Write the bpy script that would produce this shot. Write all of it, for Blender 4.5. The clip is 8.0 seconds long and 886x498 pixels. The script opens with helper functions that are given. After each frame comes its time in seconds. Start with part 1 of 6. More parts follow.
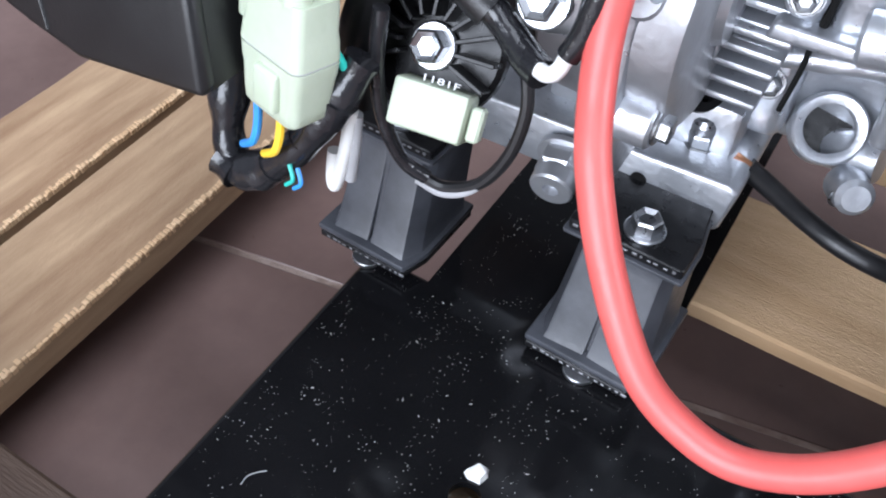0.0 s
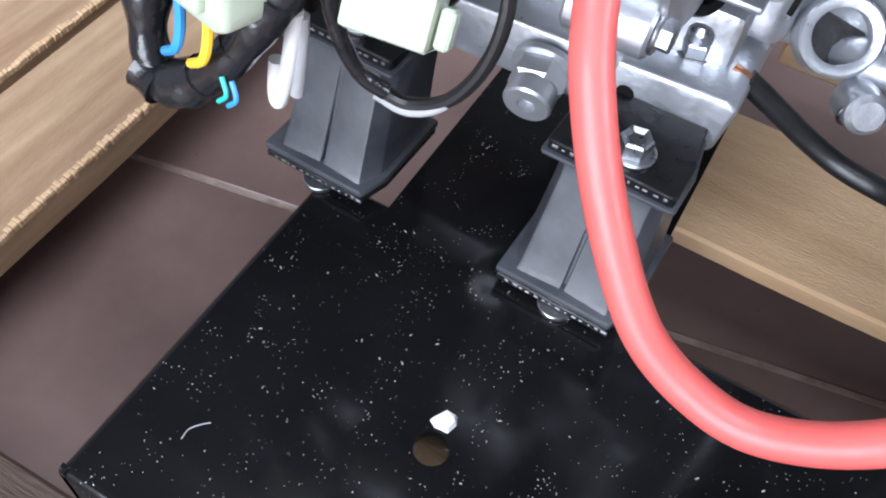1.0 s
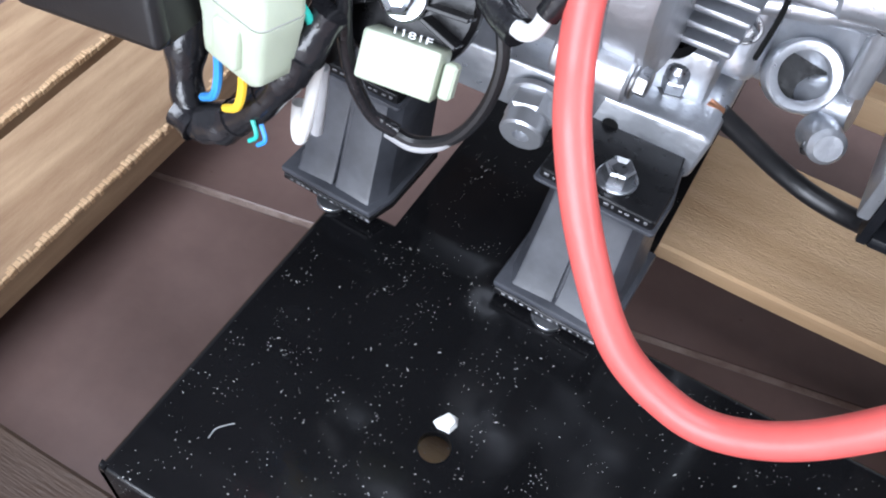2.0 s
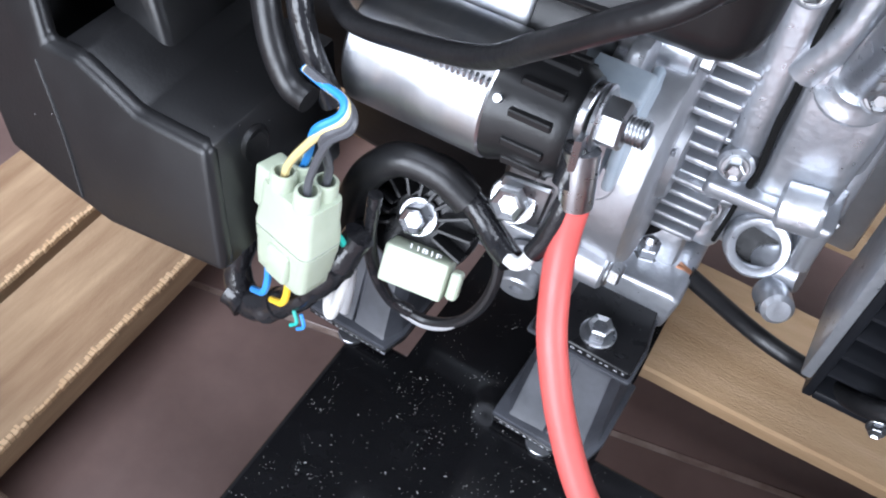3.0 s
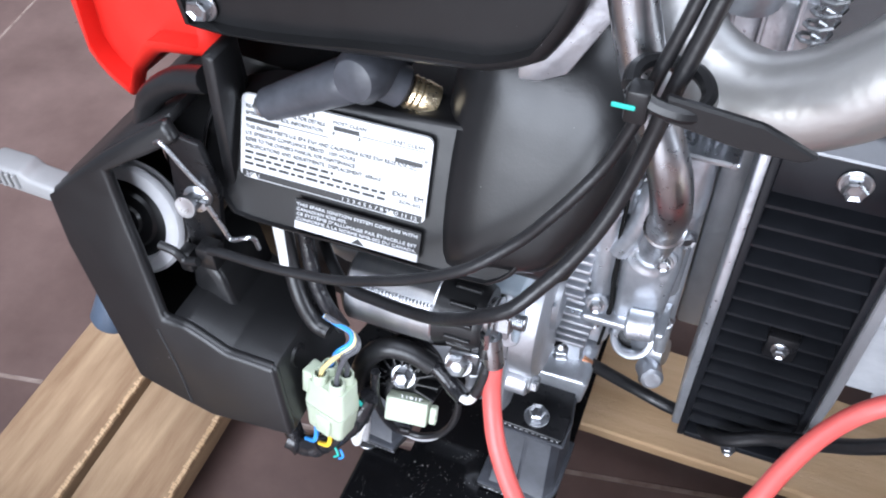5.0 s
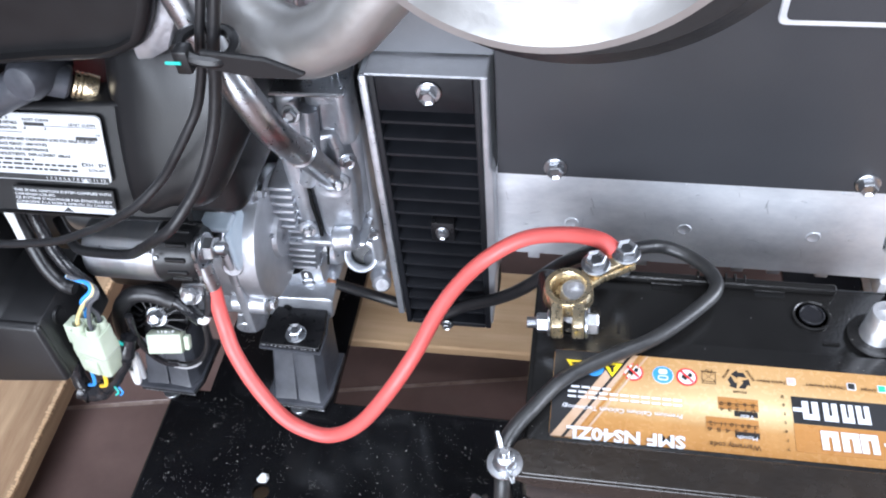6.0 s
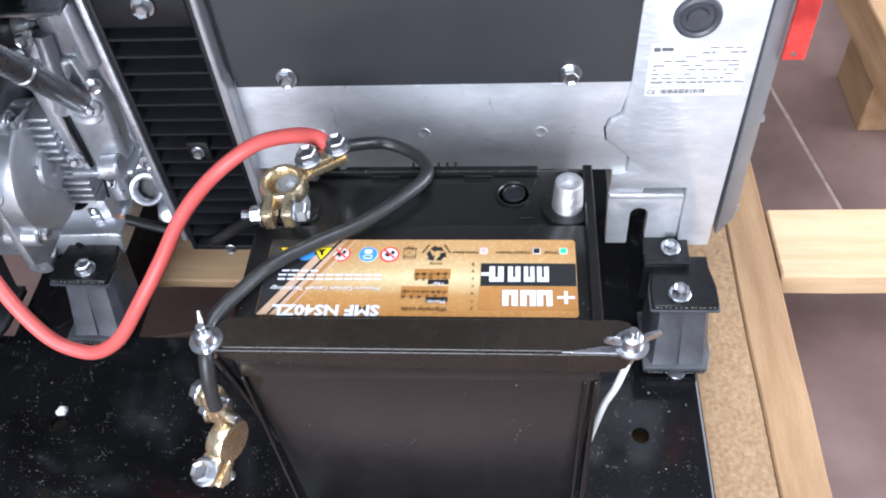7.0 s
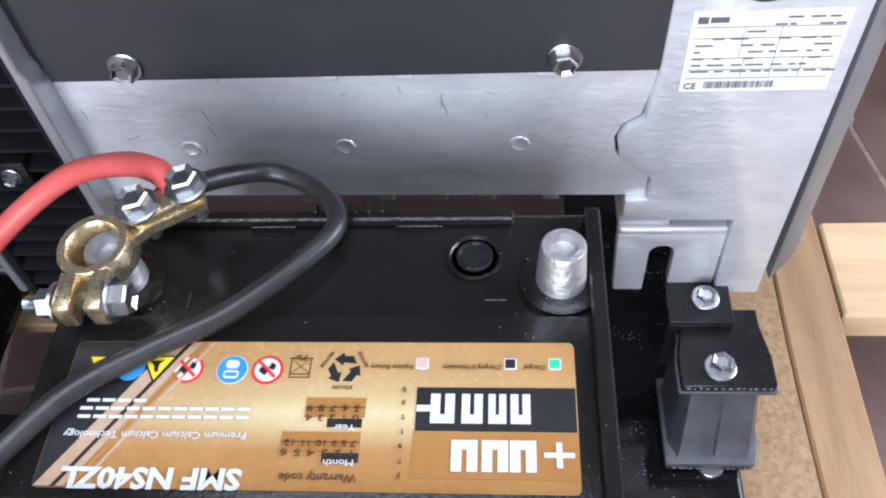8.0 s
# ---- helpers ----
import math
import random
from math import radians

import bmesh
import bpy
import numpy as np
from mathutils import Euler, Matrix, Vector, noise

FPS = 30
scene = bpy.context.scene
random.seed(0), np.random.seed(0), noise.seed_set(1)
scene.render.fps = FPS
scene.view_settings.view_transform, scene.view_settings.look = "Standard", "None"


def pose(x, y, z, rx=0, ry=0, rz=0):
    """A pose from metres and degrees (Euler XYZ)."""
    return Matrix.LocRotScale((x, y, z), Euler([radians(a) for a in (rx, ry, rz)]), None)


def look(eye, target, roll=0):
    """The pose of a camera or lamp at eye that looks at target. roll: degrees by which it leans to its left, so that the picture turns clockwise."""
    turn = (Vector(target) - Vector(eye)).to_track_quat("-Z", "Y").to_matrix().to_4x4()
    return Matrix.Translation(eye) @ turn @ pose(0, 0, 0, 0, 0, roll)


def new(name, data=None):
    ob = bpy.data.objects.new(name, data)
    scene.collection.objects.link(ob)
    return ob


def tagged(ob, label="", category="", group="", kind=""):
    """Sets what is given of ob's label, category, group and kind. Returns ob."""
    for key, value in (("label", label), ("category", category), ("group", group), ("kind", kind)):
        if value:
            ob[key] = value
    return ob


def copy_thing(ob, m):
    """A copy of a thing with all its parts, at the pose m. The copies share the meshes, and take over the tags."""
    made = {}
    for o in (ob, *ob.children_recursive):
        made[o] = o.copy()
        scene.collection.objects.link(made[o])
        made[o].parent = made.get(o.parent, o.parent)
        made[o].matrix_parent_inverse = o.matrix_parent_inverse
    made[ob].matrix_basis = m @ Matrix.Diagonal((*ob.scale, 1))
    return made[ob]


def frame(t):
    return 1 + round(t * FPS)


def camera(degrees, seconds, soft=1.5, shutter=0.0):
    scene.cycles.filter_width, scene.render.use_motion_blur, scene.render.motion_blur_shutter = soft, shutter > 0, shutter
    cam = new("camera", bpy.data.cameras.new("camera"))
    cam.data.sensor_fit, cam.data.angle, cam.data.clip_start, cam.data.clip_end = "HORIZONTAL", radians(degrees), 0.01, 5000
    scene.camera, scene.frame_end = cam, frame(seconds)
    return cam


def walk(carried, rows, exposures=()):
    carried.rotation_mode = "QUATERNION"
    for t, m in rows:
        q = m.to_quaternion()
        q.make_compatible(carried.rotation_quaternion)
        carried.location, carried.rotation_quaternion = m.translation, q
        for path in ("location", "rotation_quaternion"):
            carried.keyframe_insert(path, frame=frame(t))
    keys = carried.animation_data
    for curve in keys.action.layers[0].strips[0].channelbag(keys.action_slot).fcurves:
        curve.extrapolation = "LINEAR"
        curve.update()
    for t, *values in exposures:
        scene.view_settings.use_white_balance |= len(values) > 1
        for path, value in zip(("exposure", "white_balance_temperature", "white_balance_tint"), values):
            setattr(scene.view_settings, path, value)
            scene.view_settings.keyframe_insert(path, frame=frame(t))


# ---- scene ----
cam = camera(54.2, 8.0, soft=2.0)
PATH = [
    (0.0, -0.0029, 0.0066, 0.2961, 42.123, 3.582, 29.153),
    (0.5, -0.0183, 0.0343, 0.2701, 37.267, 6.562, 24.713),
    (1.0, -0.0184, 0.0304, 0.2715, 36.506, 7.373, 23.883),
    (2.3, -0.0128, 0.0153, 0.3146, 37.216, 7.304, 24.173),
    (2.5, -0.0133, 0.019, 0.3273, 37.771, 7.317, 24.493),
    (3.0, -0.0196, 0.016, 0.368, 39.473, 6.801, 25.205),
    (3.5, -0.0302, 0.0075, 0.4126, 40.852, 5.587, 25.772),
    (4.0, -0.0289, 0.0003, 0.4539, 41.018, 3.453, 26.249),
    (4.2, -0.0304, -0.0029, 0.4616, 41.317, 2.631, 26.161),
    (5.5, 0.0751, -0.0824, 0.5789, 42.49, -5.199, 19.416),
    (6.0, 0.1543, -0.1173, 0.5899, 41.367, -5.928, 12.975),
    (6.5, 0.2379, -0.1535, 0.5867, 40.565, -5.156, 8.679),
    (7.0, 0.2853, -0.1626, 0.568, 40.285, -5.771, 7.673),
    (7.5, 0.2815, -0.101, 0.5011, 39.922, -5.775, 7.207),
    (8.0, 0.2949, -0.0017, 0.4546, 37.399, -5.952, 7.137),
]
walk(cam, [(t, pose(x, y, z) @ pose(0, 0, 0, 0, 0, yaw) @ pose(0, 0, 0, tilt) @ pose(0, 0, 0, 0, 0, roll)) for t, x, y, z, tilt, roll, yaw in PATH],
     [(0.0, 0.36), (0.5, 0.56), (1.0, 0.6), (2.5, 0.52), (4.0, 0.4), (5.5, 0.48), (6.5, 0.38), (7.0, 0.27), (7.5, 0.18), (8.0, 0.0)])

# ---- light ----
world = bpy.data.worlds.new("sky_world")
scene.world = world
world.use_nodes = True
wn = world.node_tree.nodes
sky = wn.new("ShaderNodeTexSky")
sky.sky_type, sky.sun_disc = "NISHITA", False
sky.sun_elevation, sky.sun_rotation = radians(50), radians(200)
world.node_tree.links.new(sky.outputs[0], wn["Background"].inputs[0])
wn["Background"].inputs[1].default_value = 0.12
sun = new("sun", bpy.data.lights.new("sun", "SUN"))
sun.data.energy, sun.data.angle, sun.data.color = 1.0, radians(12), (1.0, 0.96, 0.9)
sun.matrix_world = look((-1.0, -3.0, 5.0), (0, 0, 0))


def opening_light(name, eye, target, sx, sy, watts, color):
    lamp = new(name, bpy.data.lights.new(name, "AREA"))
    lamp.data.shape, lamp.data.size, lamp.data.size_y = "RECTANGLE", sx, sy
    lamp.data.energy, lamp.data.color = watts, color
    lamp.matrix_world = look(eye, target)
    return lamp


# daylight from above and in front; the openings it comes through are assumed
opening_light("assumed_skylight", (0.15, -0.35, 3.02), (0.15, -0.35, 0.0), 2.6, 1.7, 82, (0.80, 0.865, 1.0))
opening_light("assumed_doorway", (-0.35, -2.92, 1.35), (-0.35, 0.0, 1.0), 2.4, 2.3, 178, (0.80, 0.865, 1.0))
# added fill that brightens the floor and planks at the right; no window known
opening_light("east_fill", (3.12, 0.8, 1.5), (0.0, 0.6, 0.3), 2.7, 1.55, 185, (0.80, 0.865, 1.0))


# ---- materials ----
def mat(name, color, rough=0.5, metal=0.0, second=None, mix_scale=8.0, amount=0.5, bump=0.1, bump_scale=300.0, spec=0.5,
        rough_var=0.12, streak=None, coat=0.0, alpha_glass=False):
    """A surface with two scales of variation: cloudy colour and roughness, and fine relief."""
    m = bpy.data.materials.new(name)
    m.use_nodes = True
    nt = m.node_tree
    n, l = nt.nodes, nt.links
    b = n["Principled BSDF"]
    co = n.new("ShaderNodeTexCoord")
    mp = n.new("ShaderNodeMapping")
    l.new(co.outputs["Object"], mp.inputs[0])
    if streak:
        mp.inputs["Scale"].default_value = streak
    big = n.new("ShaderNodeTexNoise")
    big.inputs["Scale"].default_value, big.inputs["Detail"].default_value, big.inputs["Roughness"].default_value = mix_scale, 6, 0.62
    l.new(mp.outputs[0], big.inputs["Vector"])
    ramp = n.new("ShaderNodeValToRGB")
    ramp.color_ramp.elements[0].position, ramp.color_ramp.elements[1].position = 0.5 - 0.25 * amount, 0.5 + 0.25 * amount
    second = second or tuple(min(1, c * 1.25) for c in color)
    ramp.color_ramp.elements[0].color, ramp.color_ramp.elements[1].color = (*color, 1), (*second, 1)
    l.new(big.outputs["Fac"], ramp.inputs[0])
    l.new(ramp.outputs[0], b.inputs["Base Color"])
    rr = n.new("ShaderNodeMapRange")
    rr.inputs["To Min"].default_value, rr.inputs["To Max"].default_value = max(0.02, rough - rough_var), min(1, rough + rough_var)
    mid = n.new("ShaderNodeTexNoise")
    mid.inputs["Scale"].default_value, mid.inputs["Detail"].default_value = mix_scale * 6, 5
    l.new(mp.outputs[0], mid.inputs["Vector"])
    l.new(mid.outputs["Fac"], rr.inputs["Value"])
    l.new(rr.outputs[0], b.inputs["Roughness"])
    b.inputs["Metallic"].default_value = metal
    b.inputs["Specular IOR Level"].default_value = spec
    b.inputs["Coat Weight"].default_value = coat
    if bump:
        fine = n.new("ShaderNodeTexNoise")
        fine.inputs["Scale"].default_value, fine.inputs["Detail"].default_value = bump_scale, 4
        l.new(mp.outputs[0], fine.inputs["Vector"])
        bp = n.new("ShaderNodeBump")
        bp.inputs["Strength"].default_value, bp.inputs["Distance"].default_value = bump, 0.002
        l.new(fine.outputs["Fac"], bp.inputs["Height"])
        l.new(bp.outputs[0], b.inputs["Normal"])
    return m


def add_specks(m, color, scale, size, rough=0.7):
    """Dust specks over a material: small dots of a second colour."""
    n, l = m.node_tree.nodes, m.node_tree.links
    b = n["Principled BSDF"]
    co = n.new("ShaderNodeTexCoord")
    v = n.new("ShaderNodeTexVoronoi")
    v.inputs["Scale"].default_value = scale
    l.new(co.outputs["Object"], v.inputs["Vector"])
    ns = n.new("ShaderNodeTexNoise")
    ns.inputs["Scale"].default_value = scale * 0.13
    l.new(co.outputs["Object"], ns.inputs["Vector"])
    thr = n.new("ShaderNodeMapRange")
    thr.inputs["From Min"].default_value, thr.inputs["From Max"].default_value = 0.42, 0.75
    thr.inputs["To Min"].default_value, thr.inputs["To Max"].default_value = 0.0, size
    l.new(ns.outputs["Fac"], thr.inputs["Value"])
    lt = n.new("ShaderNodeMath")
    lt.operation = "LESS_THAN"
    l.new(v.outputs["Distance"], lt.inputs[0])
    l.new(thr.outputs[0], lt.inputs[1])
    mx = n.new("ShaderNodeMix")
    mx.data_type = "RGBA"
    src = b.inputs["Base Color"].links[0].from_socket
    l.new(lt.outputs[0], mx.inputs["Factor"])
    l.new(src, mx.inputs[6])
    mx.inputs[7].default_value = (*color, 1)
    l.new(mx.outputs[2], b.inputs["Base Color"])
    return m


def wood(name, light, dark, scale, along, rough=0.75):
    """Sawn timber: stretched growth lines, cloudy stains and fibre relief along one axis."""
    m = mat(name, light, rough, 0, dark, scale, 0.75, 0.45, 260, 0.3, 0.1, streak=along)
    n, l = m.node_tree.nodes, m.node_tree.links
    b = n["Principled BSDF"]
    co = n.new("ShaderNodeTexCoord")
    big = n.new("ShaderNodeTexNoise")
    big.inputs["Scale"].default_value, big.inputs["Detail"].default_value = 9, 4
    l.new(co.outputs["Object"], big.inputs["Vector"])
    info = n.new("ShaderNodeObjectInfo")
    ad = n.new("ShaderNodeMath")
    ad.operation = "MULTIPLY_ADD"
    l.new(info.outputs["Random"], ad.inputs[0])
    ad.inputs[1].default_value = 0.35
    l.new(big.outputs["Fac"], ad.inputs[2])
    mr = n.new("ShaderNodeMapRange")
    mr.inputs["From Min"].default_value, mr.inputs["From Max"].default_value = 0.3, 1.0
    mr.inputs["To Min"].default_value, mr.inputs["To Max"].default_value = 1.1, 0.78
    l.new(ad.outputs[0], mr.inputs["Value"])
    hsv = n.new("ShaderNodeHueSaturation")
    l.new(b.inputs["Base Color"].links[0].from_socket, hsv.inputs["Color"])
    l.new(mr.outputs[0], hsv.inputs["Value"])
    l.new(hsv.outputs[0], b.inputs["Base Color"])
    return m


M_PLATE = add_specks(add_specks(mat("black_gloss_enamel", (0.003, 0.003, 0.0035), 0.12, 0, (0.008, 0.008, 0.009), 10, 0.8, 0.04, 60, 0.27, 0.07),
                     (0.4, 0.4, 0.39), 620, 0.19), (0.6, 0.6, 0.58), 230, 0.05)
M_STEELBLK = mat("black_painted_steel", (0.005, 0.005, 0.006), 0.3, 0, (0.012, 0.012, 0.013), 30, 0.8, 0.1, 250, 0.28)
M_RUBBER = mat("black_rubber", (0.03, 0.032, 0.038), 0.36, 0, (0.07, 0.074, 0.086), 60, 0.9, 0.07, 300, 0.5)
M_PLASTIC = add_specks(mat("black_moulded_plastic", (0.007, 0.007, 0.0076), 0.33, 0, (0.013, 0.013, 0.0138), 12, 0.9, 0.04, 900, 0.42, 0.1), (0.3, 0.3, 0.3), 200, 0.05)
M_HOSE = mat("black_cable_sheath", (0.007, 0.007, 0.008), 0.36, 0, (0.016, 0.016, 0.017), 40, 0.9, 0.08, 400, 0.5)
M_TAPE = mat("glossy_black_tape", (0.01, 0.01, 0.012), 0.2, 0, (0.02, 0.02, 0.022), 60, 0.9, 0.5, 120, 0.5)
M_CAST = mat("cast_aluminium", (0.40, 0.42, 0.455), 0.34, 0.78, (0.70, 0.72, 0.755), 34, 0.9, 0.18, 260, 0.5, 0.18)
M_CASTDARK = mat("grey_cast_aluminium", (0.42, 0.43, 0.45), 0.38, 0.75, (0.58, 0.59, 0.62), 30, 1.0, 0.2, 160, 0.5, 0.12)
M_ALUSHEET = mat("worn_aluminium_sheet", (0.60, 0.62, 0.655), 0.36, 0.42, (0.80, 0.815, 0.84), 42, 0.8, 0.22, 240, 0.5, 0.18, streak=(0.8, 1, 1.5))
M_TURNED = mat("bright_turned_steel", (0.36, 0.38, 0.42), 0.36, 0.95, (0.52, 0.52, 0.52), 20, 1.0, 0.05, 300, 0.5, 0.1, streak=(5, 1, 1))
M_GRILLE = mat("satin_black_casting", (0.006, 0.0065, 0.008), 0.34, 0, (0.013, 0.014, 0.017), 30, 0.9, 0.06, 250, 0.3)
M_ZINC = mat("zinc_plated_steel", (0.40, 0.415, 0.44), 0.3, 1, (0.56, 0.57, 0.585), 60, 1.0, 0.0, 400, 0.5, 0.1)
M_BRASS = mat("yellow_passivated_brass", (0.76, 0.59, 0.34), 0.29, 0.95, (0.90, 0.78, 0.57), 90, 1.0, 0.15, 300, 0.5, 0.1)
M_LEAD = mat("dull_lead", (0.5, 0.5, 0.51), 0.42, 0.9, (0.64, 0.64, 0.65), 60, 1.0, 0.3, 250, 0.5)
M_MUFFLER = mat("aluminised_muffler_steel", (0.40, 0.395, 0.385), 0.36, 0.8, (0.52, 0.51, 0.495), 14, 1.0, 0.08, 300, 0.5)
M_RED = mat("red_cable_insulation", (0.62, 0.095, 0.085), 0.4, 0, (0.70, 0.125, 0.112), 30, 0.8, 0.05, 300, 0.45)
M_REDPAINT = mat("red_plastic", (0.62, 0.015, 0.012), 0.34, 0, (0.7, 0.03, 0.02), 12, 0.8, 0.05, 500)
M_NYLON = mat("cream_nylon", (0.42, 0.48, 0.36), 0.34, 0, (0.5, 0.55, 0.44), 40, 0.9, 0.08, 300, 0.4)
M_NYLON.node_tree.nodes["Principled BSDF"].inputs["Subsurface Weight"].default_value = 0.15
M_NYLON.node_tree.nodes["Principled BSDF"].inputs["Subsurface Radius"].default_value = (0.004, 0.004, 0.003)
M_WHITE = mat("white_plastic", (0.74, 0.74, 0.72), 0.42, 0, (0.8, 0.8, 0.78), 40)
M_GREYPL = mat("grey_plastic", (0.33, 0.33, 0.34), 0.5, 0, (0.4, 0.4, 0.41), 40)
M_YELLOW = mat("yellow_wire", (0.8, 0.5, 0.04), 0.4)
M_PALEYEL = mat("pale_yellow_wire", (0.62, 0.5, 0.24), 0.4)
M_GREYDK = mat("dark_grey_wire", (0.07, 0.072, 0.08), 0.4)
M_BLUE = mat("blue_wire", (0.03, 0.24, 0.62), 0.4)
M_GREEN = mat("green_wire", (0.02, 0.4, 0.33), 0.4)
M_LABEL = mat("white_label_film", (0.52, 0.53, 0.54), 0.36, 0, (0.58, 0.59, 0.6), 12, 0.5, 0.02)
M_SILVERLABEL = mat("silver_label_film", (0.48, 0.49, 0.5), 0.34, 0.2, (0.55, 0.56, 0.57), 12, 0.5, 0.02)
M_TAG = mat("white_paper_tag", (0.74, 0.74, 0.75), 0.5, 0, (0.8, 0.8, 0.81), 12, 0.5, 0.02)
M_INK = mat("black_ink", (0.012, 0.012, 0.013), 0.4, 0, None, 20, 0.5, 0.0)
M_ORANGE = mat("orange_label_print", (0.36, 0.165, 0.045), 0.26, 0, (0.41, 0.2, 0.062), 60, 0.6, 0.0)
M_ORANGEDK = mat("deep_orange_print", (0.34, 0.15, 0.04), 0.3, 0, (0.4, 0.19, 0.06), 14)
M_STRIPE = mat("pale_copper_print", (0.42, 0.26, 0.15), 0.3, 0, (0.52, 0.38, 0.28), 60, 0.8, 0.0)
M_PRINTWHITE = mat("white_print", (0.62, 0.64, 0.68), 0.35, 0, (0.66, 0.67, 0.7), 40, 0.5, 0.0)
M_BROWNINK = mat("thin_brown_ink", (0.06, 0.03, 0.012), 0.35, 0, (0.09, 0.045, 0.02), 80, 0.8, 0.0)
M_SIGNPALE = mat("pale_pink_print", (0.62, 0.36, 0.33), 0.35)
M_SIGNRED = mat("red_print", (0.62, 0.03, 0.03), 0.35)
M_SIGNBLUE = mat("blue_print", (0.04, 0.24, 0.55), 0.35)
M_SIGNYEL = mat("yellow_print", (0.75, 0.55, 0.02), 0.35)
M_SIGNGRN = mat("green_print", (0.02, 0.45, 0.2), 0.35)
M_BATTERY = add_specks(mat("black_battery_case", (0.006, 0.0058, 0.0058), 0.19, 0, (0.013, 0.0125, 0.012), 16, 0.9, 0.08, 700, 0.42, 0.1), (0.45, 0.43, 0.4), 300, 0.10)
M_DARKPAINT = mat("dark_grey_coated_sheet", (0.032, 0.033, 0.037), 0.36, 0, (0.045, 0.046, 0.05), 6, 0.9, 0.05, 800, 0.4, 0.06)
M_GREYPAINT = mat("mid_grey_coated_sheet", (0.09, 0.094, 0.103), 0.4, 0, (0.16, 0.165, 0.175), 10, 0.9, 0.08, 500)
M_TILE = mat("red_brown_floor_tile", (0.135, 0.084, 0.073), 0.34, 0, (0.22, 0.145, 0.127), 9, 0.8, 0.06, 90, 0.45, 0.14)
M_GROUT = mat("dusty_grout", (0.2, 0.13, 0.105), 0.85, 0, (0.46, 0.37, 0.32), 60, 1.0, 0.5, 200)


def gold_band(m, y0, y1, x0, x1):
    """The printed pale gold flare: a soft band across the label that fades towards both ends."""
    n, l = m.node_tree.nodes, m.node_tree.links
    b = n["Principled BSDF"]
    co, sep = n.new("ShaderNodeTexCoord"), n.new("ShaderNodeSeparateXYZ")
    l.new(co.outputs["Object"], sep.inputs[0])
    across, along = n.new("ShaderNodeMapRange"), n.new("ShaderNodeMapRange")
    across.inputs["From Min"].default_value, across.inputs["From Max"].default_value = y0, y1
    along.inputs["From Min"].default_value, along.inputs["From Max"].default_value = x0, x1
    l.new(sep.outputs["Y"], across.inputs["Value"])
    l.new(sep.outputs["X"], along.inputs["Value"])
    ramp, fade = n.new("ShaderNodeValToRGB"), n.new("ShaderNodeValToRGB")
    for r, stops in ((ramp, ((0.0, 0.0), (0.25, 0.10), (0.42, 0.75), (0.5, 1.0), (0.6, 0.62), (0.8, 0.30), (1.0, 0.22))), (fade, ((0.0, 0.35), (0.22, 0.6), (0.5, 1.0), (0.68, 0.9), (1.0, 0.45)))):
        while len(r.color_ramp.elements) < len(stops):
            r.color_ramp.elements.new(0.5)
        for e, (p, v) in zip(r.color_ramp.elements, stops):
            e.position, e.color = p, (v, v, v, 1)
    l.new(across.outputs[0], ramp.inputs[0])
    l.new(along.outputs[0], fade.inputs[0])
    mul = n.new("ShaderNodeMath")
    mul.operation = "MULTIPLY"
    l.new(ramp.outputs[0], mul.inputs[0])
    l.new(fade.outputs[0], mul.inputs[1])
    mx = n.new("ShaderNodeMix")
    mx.data_type = "RGBA"
    l.new(mul.outputs[0], mx.inputs["Factor"])
    l.new(b.inputs["Base Color"].links[0].from_socket, mx.inputs[6])
    mx.inputs[7].default_value = (0.66, 0.55, 0.32, 1)
    l.new(mx.outputs[2], b.inputs["Base Color"])


gold_band(M_ORANGE, 0.0948 - 0.14, 0.1465 - 0.14, 0.1485 - 0.232, 0.316 - 0.232)
M_PINE = wood("sawn_pine", (0.5, 0.315, 0.175), (0.35, 0.2, 0.1), 9, (7, 0.7, 7))
M_PINEX = wood("sawn_pine_across", (0.74, 0.52, 0.32), (0.56, 0.36, 0.2), 9, (0.7, 7, 7))
M_OLDWOOD = wood("weathered_board", (0.56, 0.385, 0.235), (0.33, 0.2, 0.115), 9, (7, 0.8, 7))
M_CHIPBOARD = mat("rough_chipboard", (0.42, 0.28, 0.165), 0.85, 0, (0.25, 0.15, 0.08), 240, 0.8, 0.6, 260, 0.2)
M_WALL = mat("painted_wall", (0.19, 0.195, 0.205), 0.8, 0, (0.24, 0.245, 0.255), 3, 0.9, 0.1, 60)
M_WORN = mat("worn_bare_steel", (0.2, 0.2, 0.21), 0.4, 0.7)
M_DUST = mat("pale_dust", (0.42, 0.42, 0.4), 0.8)
# near-black that paints the shade of gaps and recesses; also the sealant colour
M_SHADE_SEALANT = mat("black_shade_and_sealant", (0.004, 0.004, 0.004), 0.7, 0, (0.007, 0.007, 0.007), 20, 0.5, 0.0, 300, 0.15)


# ---- mesh helpers ----
def thing(name, base, label, category, group="", kind=""):
    ob = new(name)
    ob.empty_display_size = 0.02
    ob.location = base
    return tagged(ob, label, category, group, kind)


def world_base(ob):
    p = Vector((0, 0, 0))
    while ob:
        p = p + ob.location
        ob = ob.parent
    return p


def finish(me, bm, smooth):
    bmesh.ops.recalc_face_normals(bm, faces=bm.faces)
    bm.to_mesh(me)
    bm.free()
    if smooth:
        me.shade_smooth()
        me.set_sharp_from_angle(angle=radians(smooth))


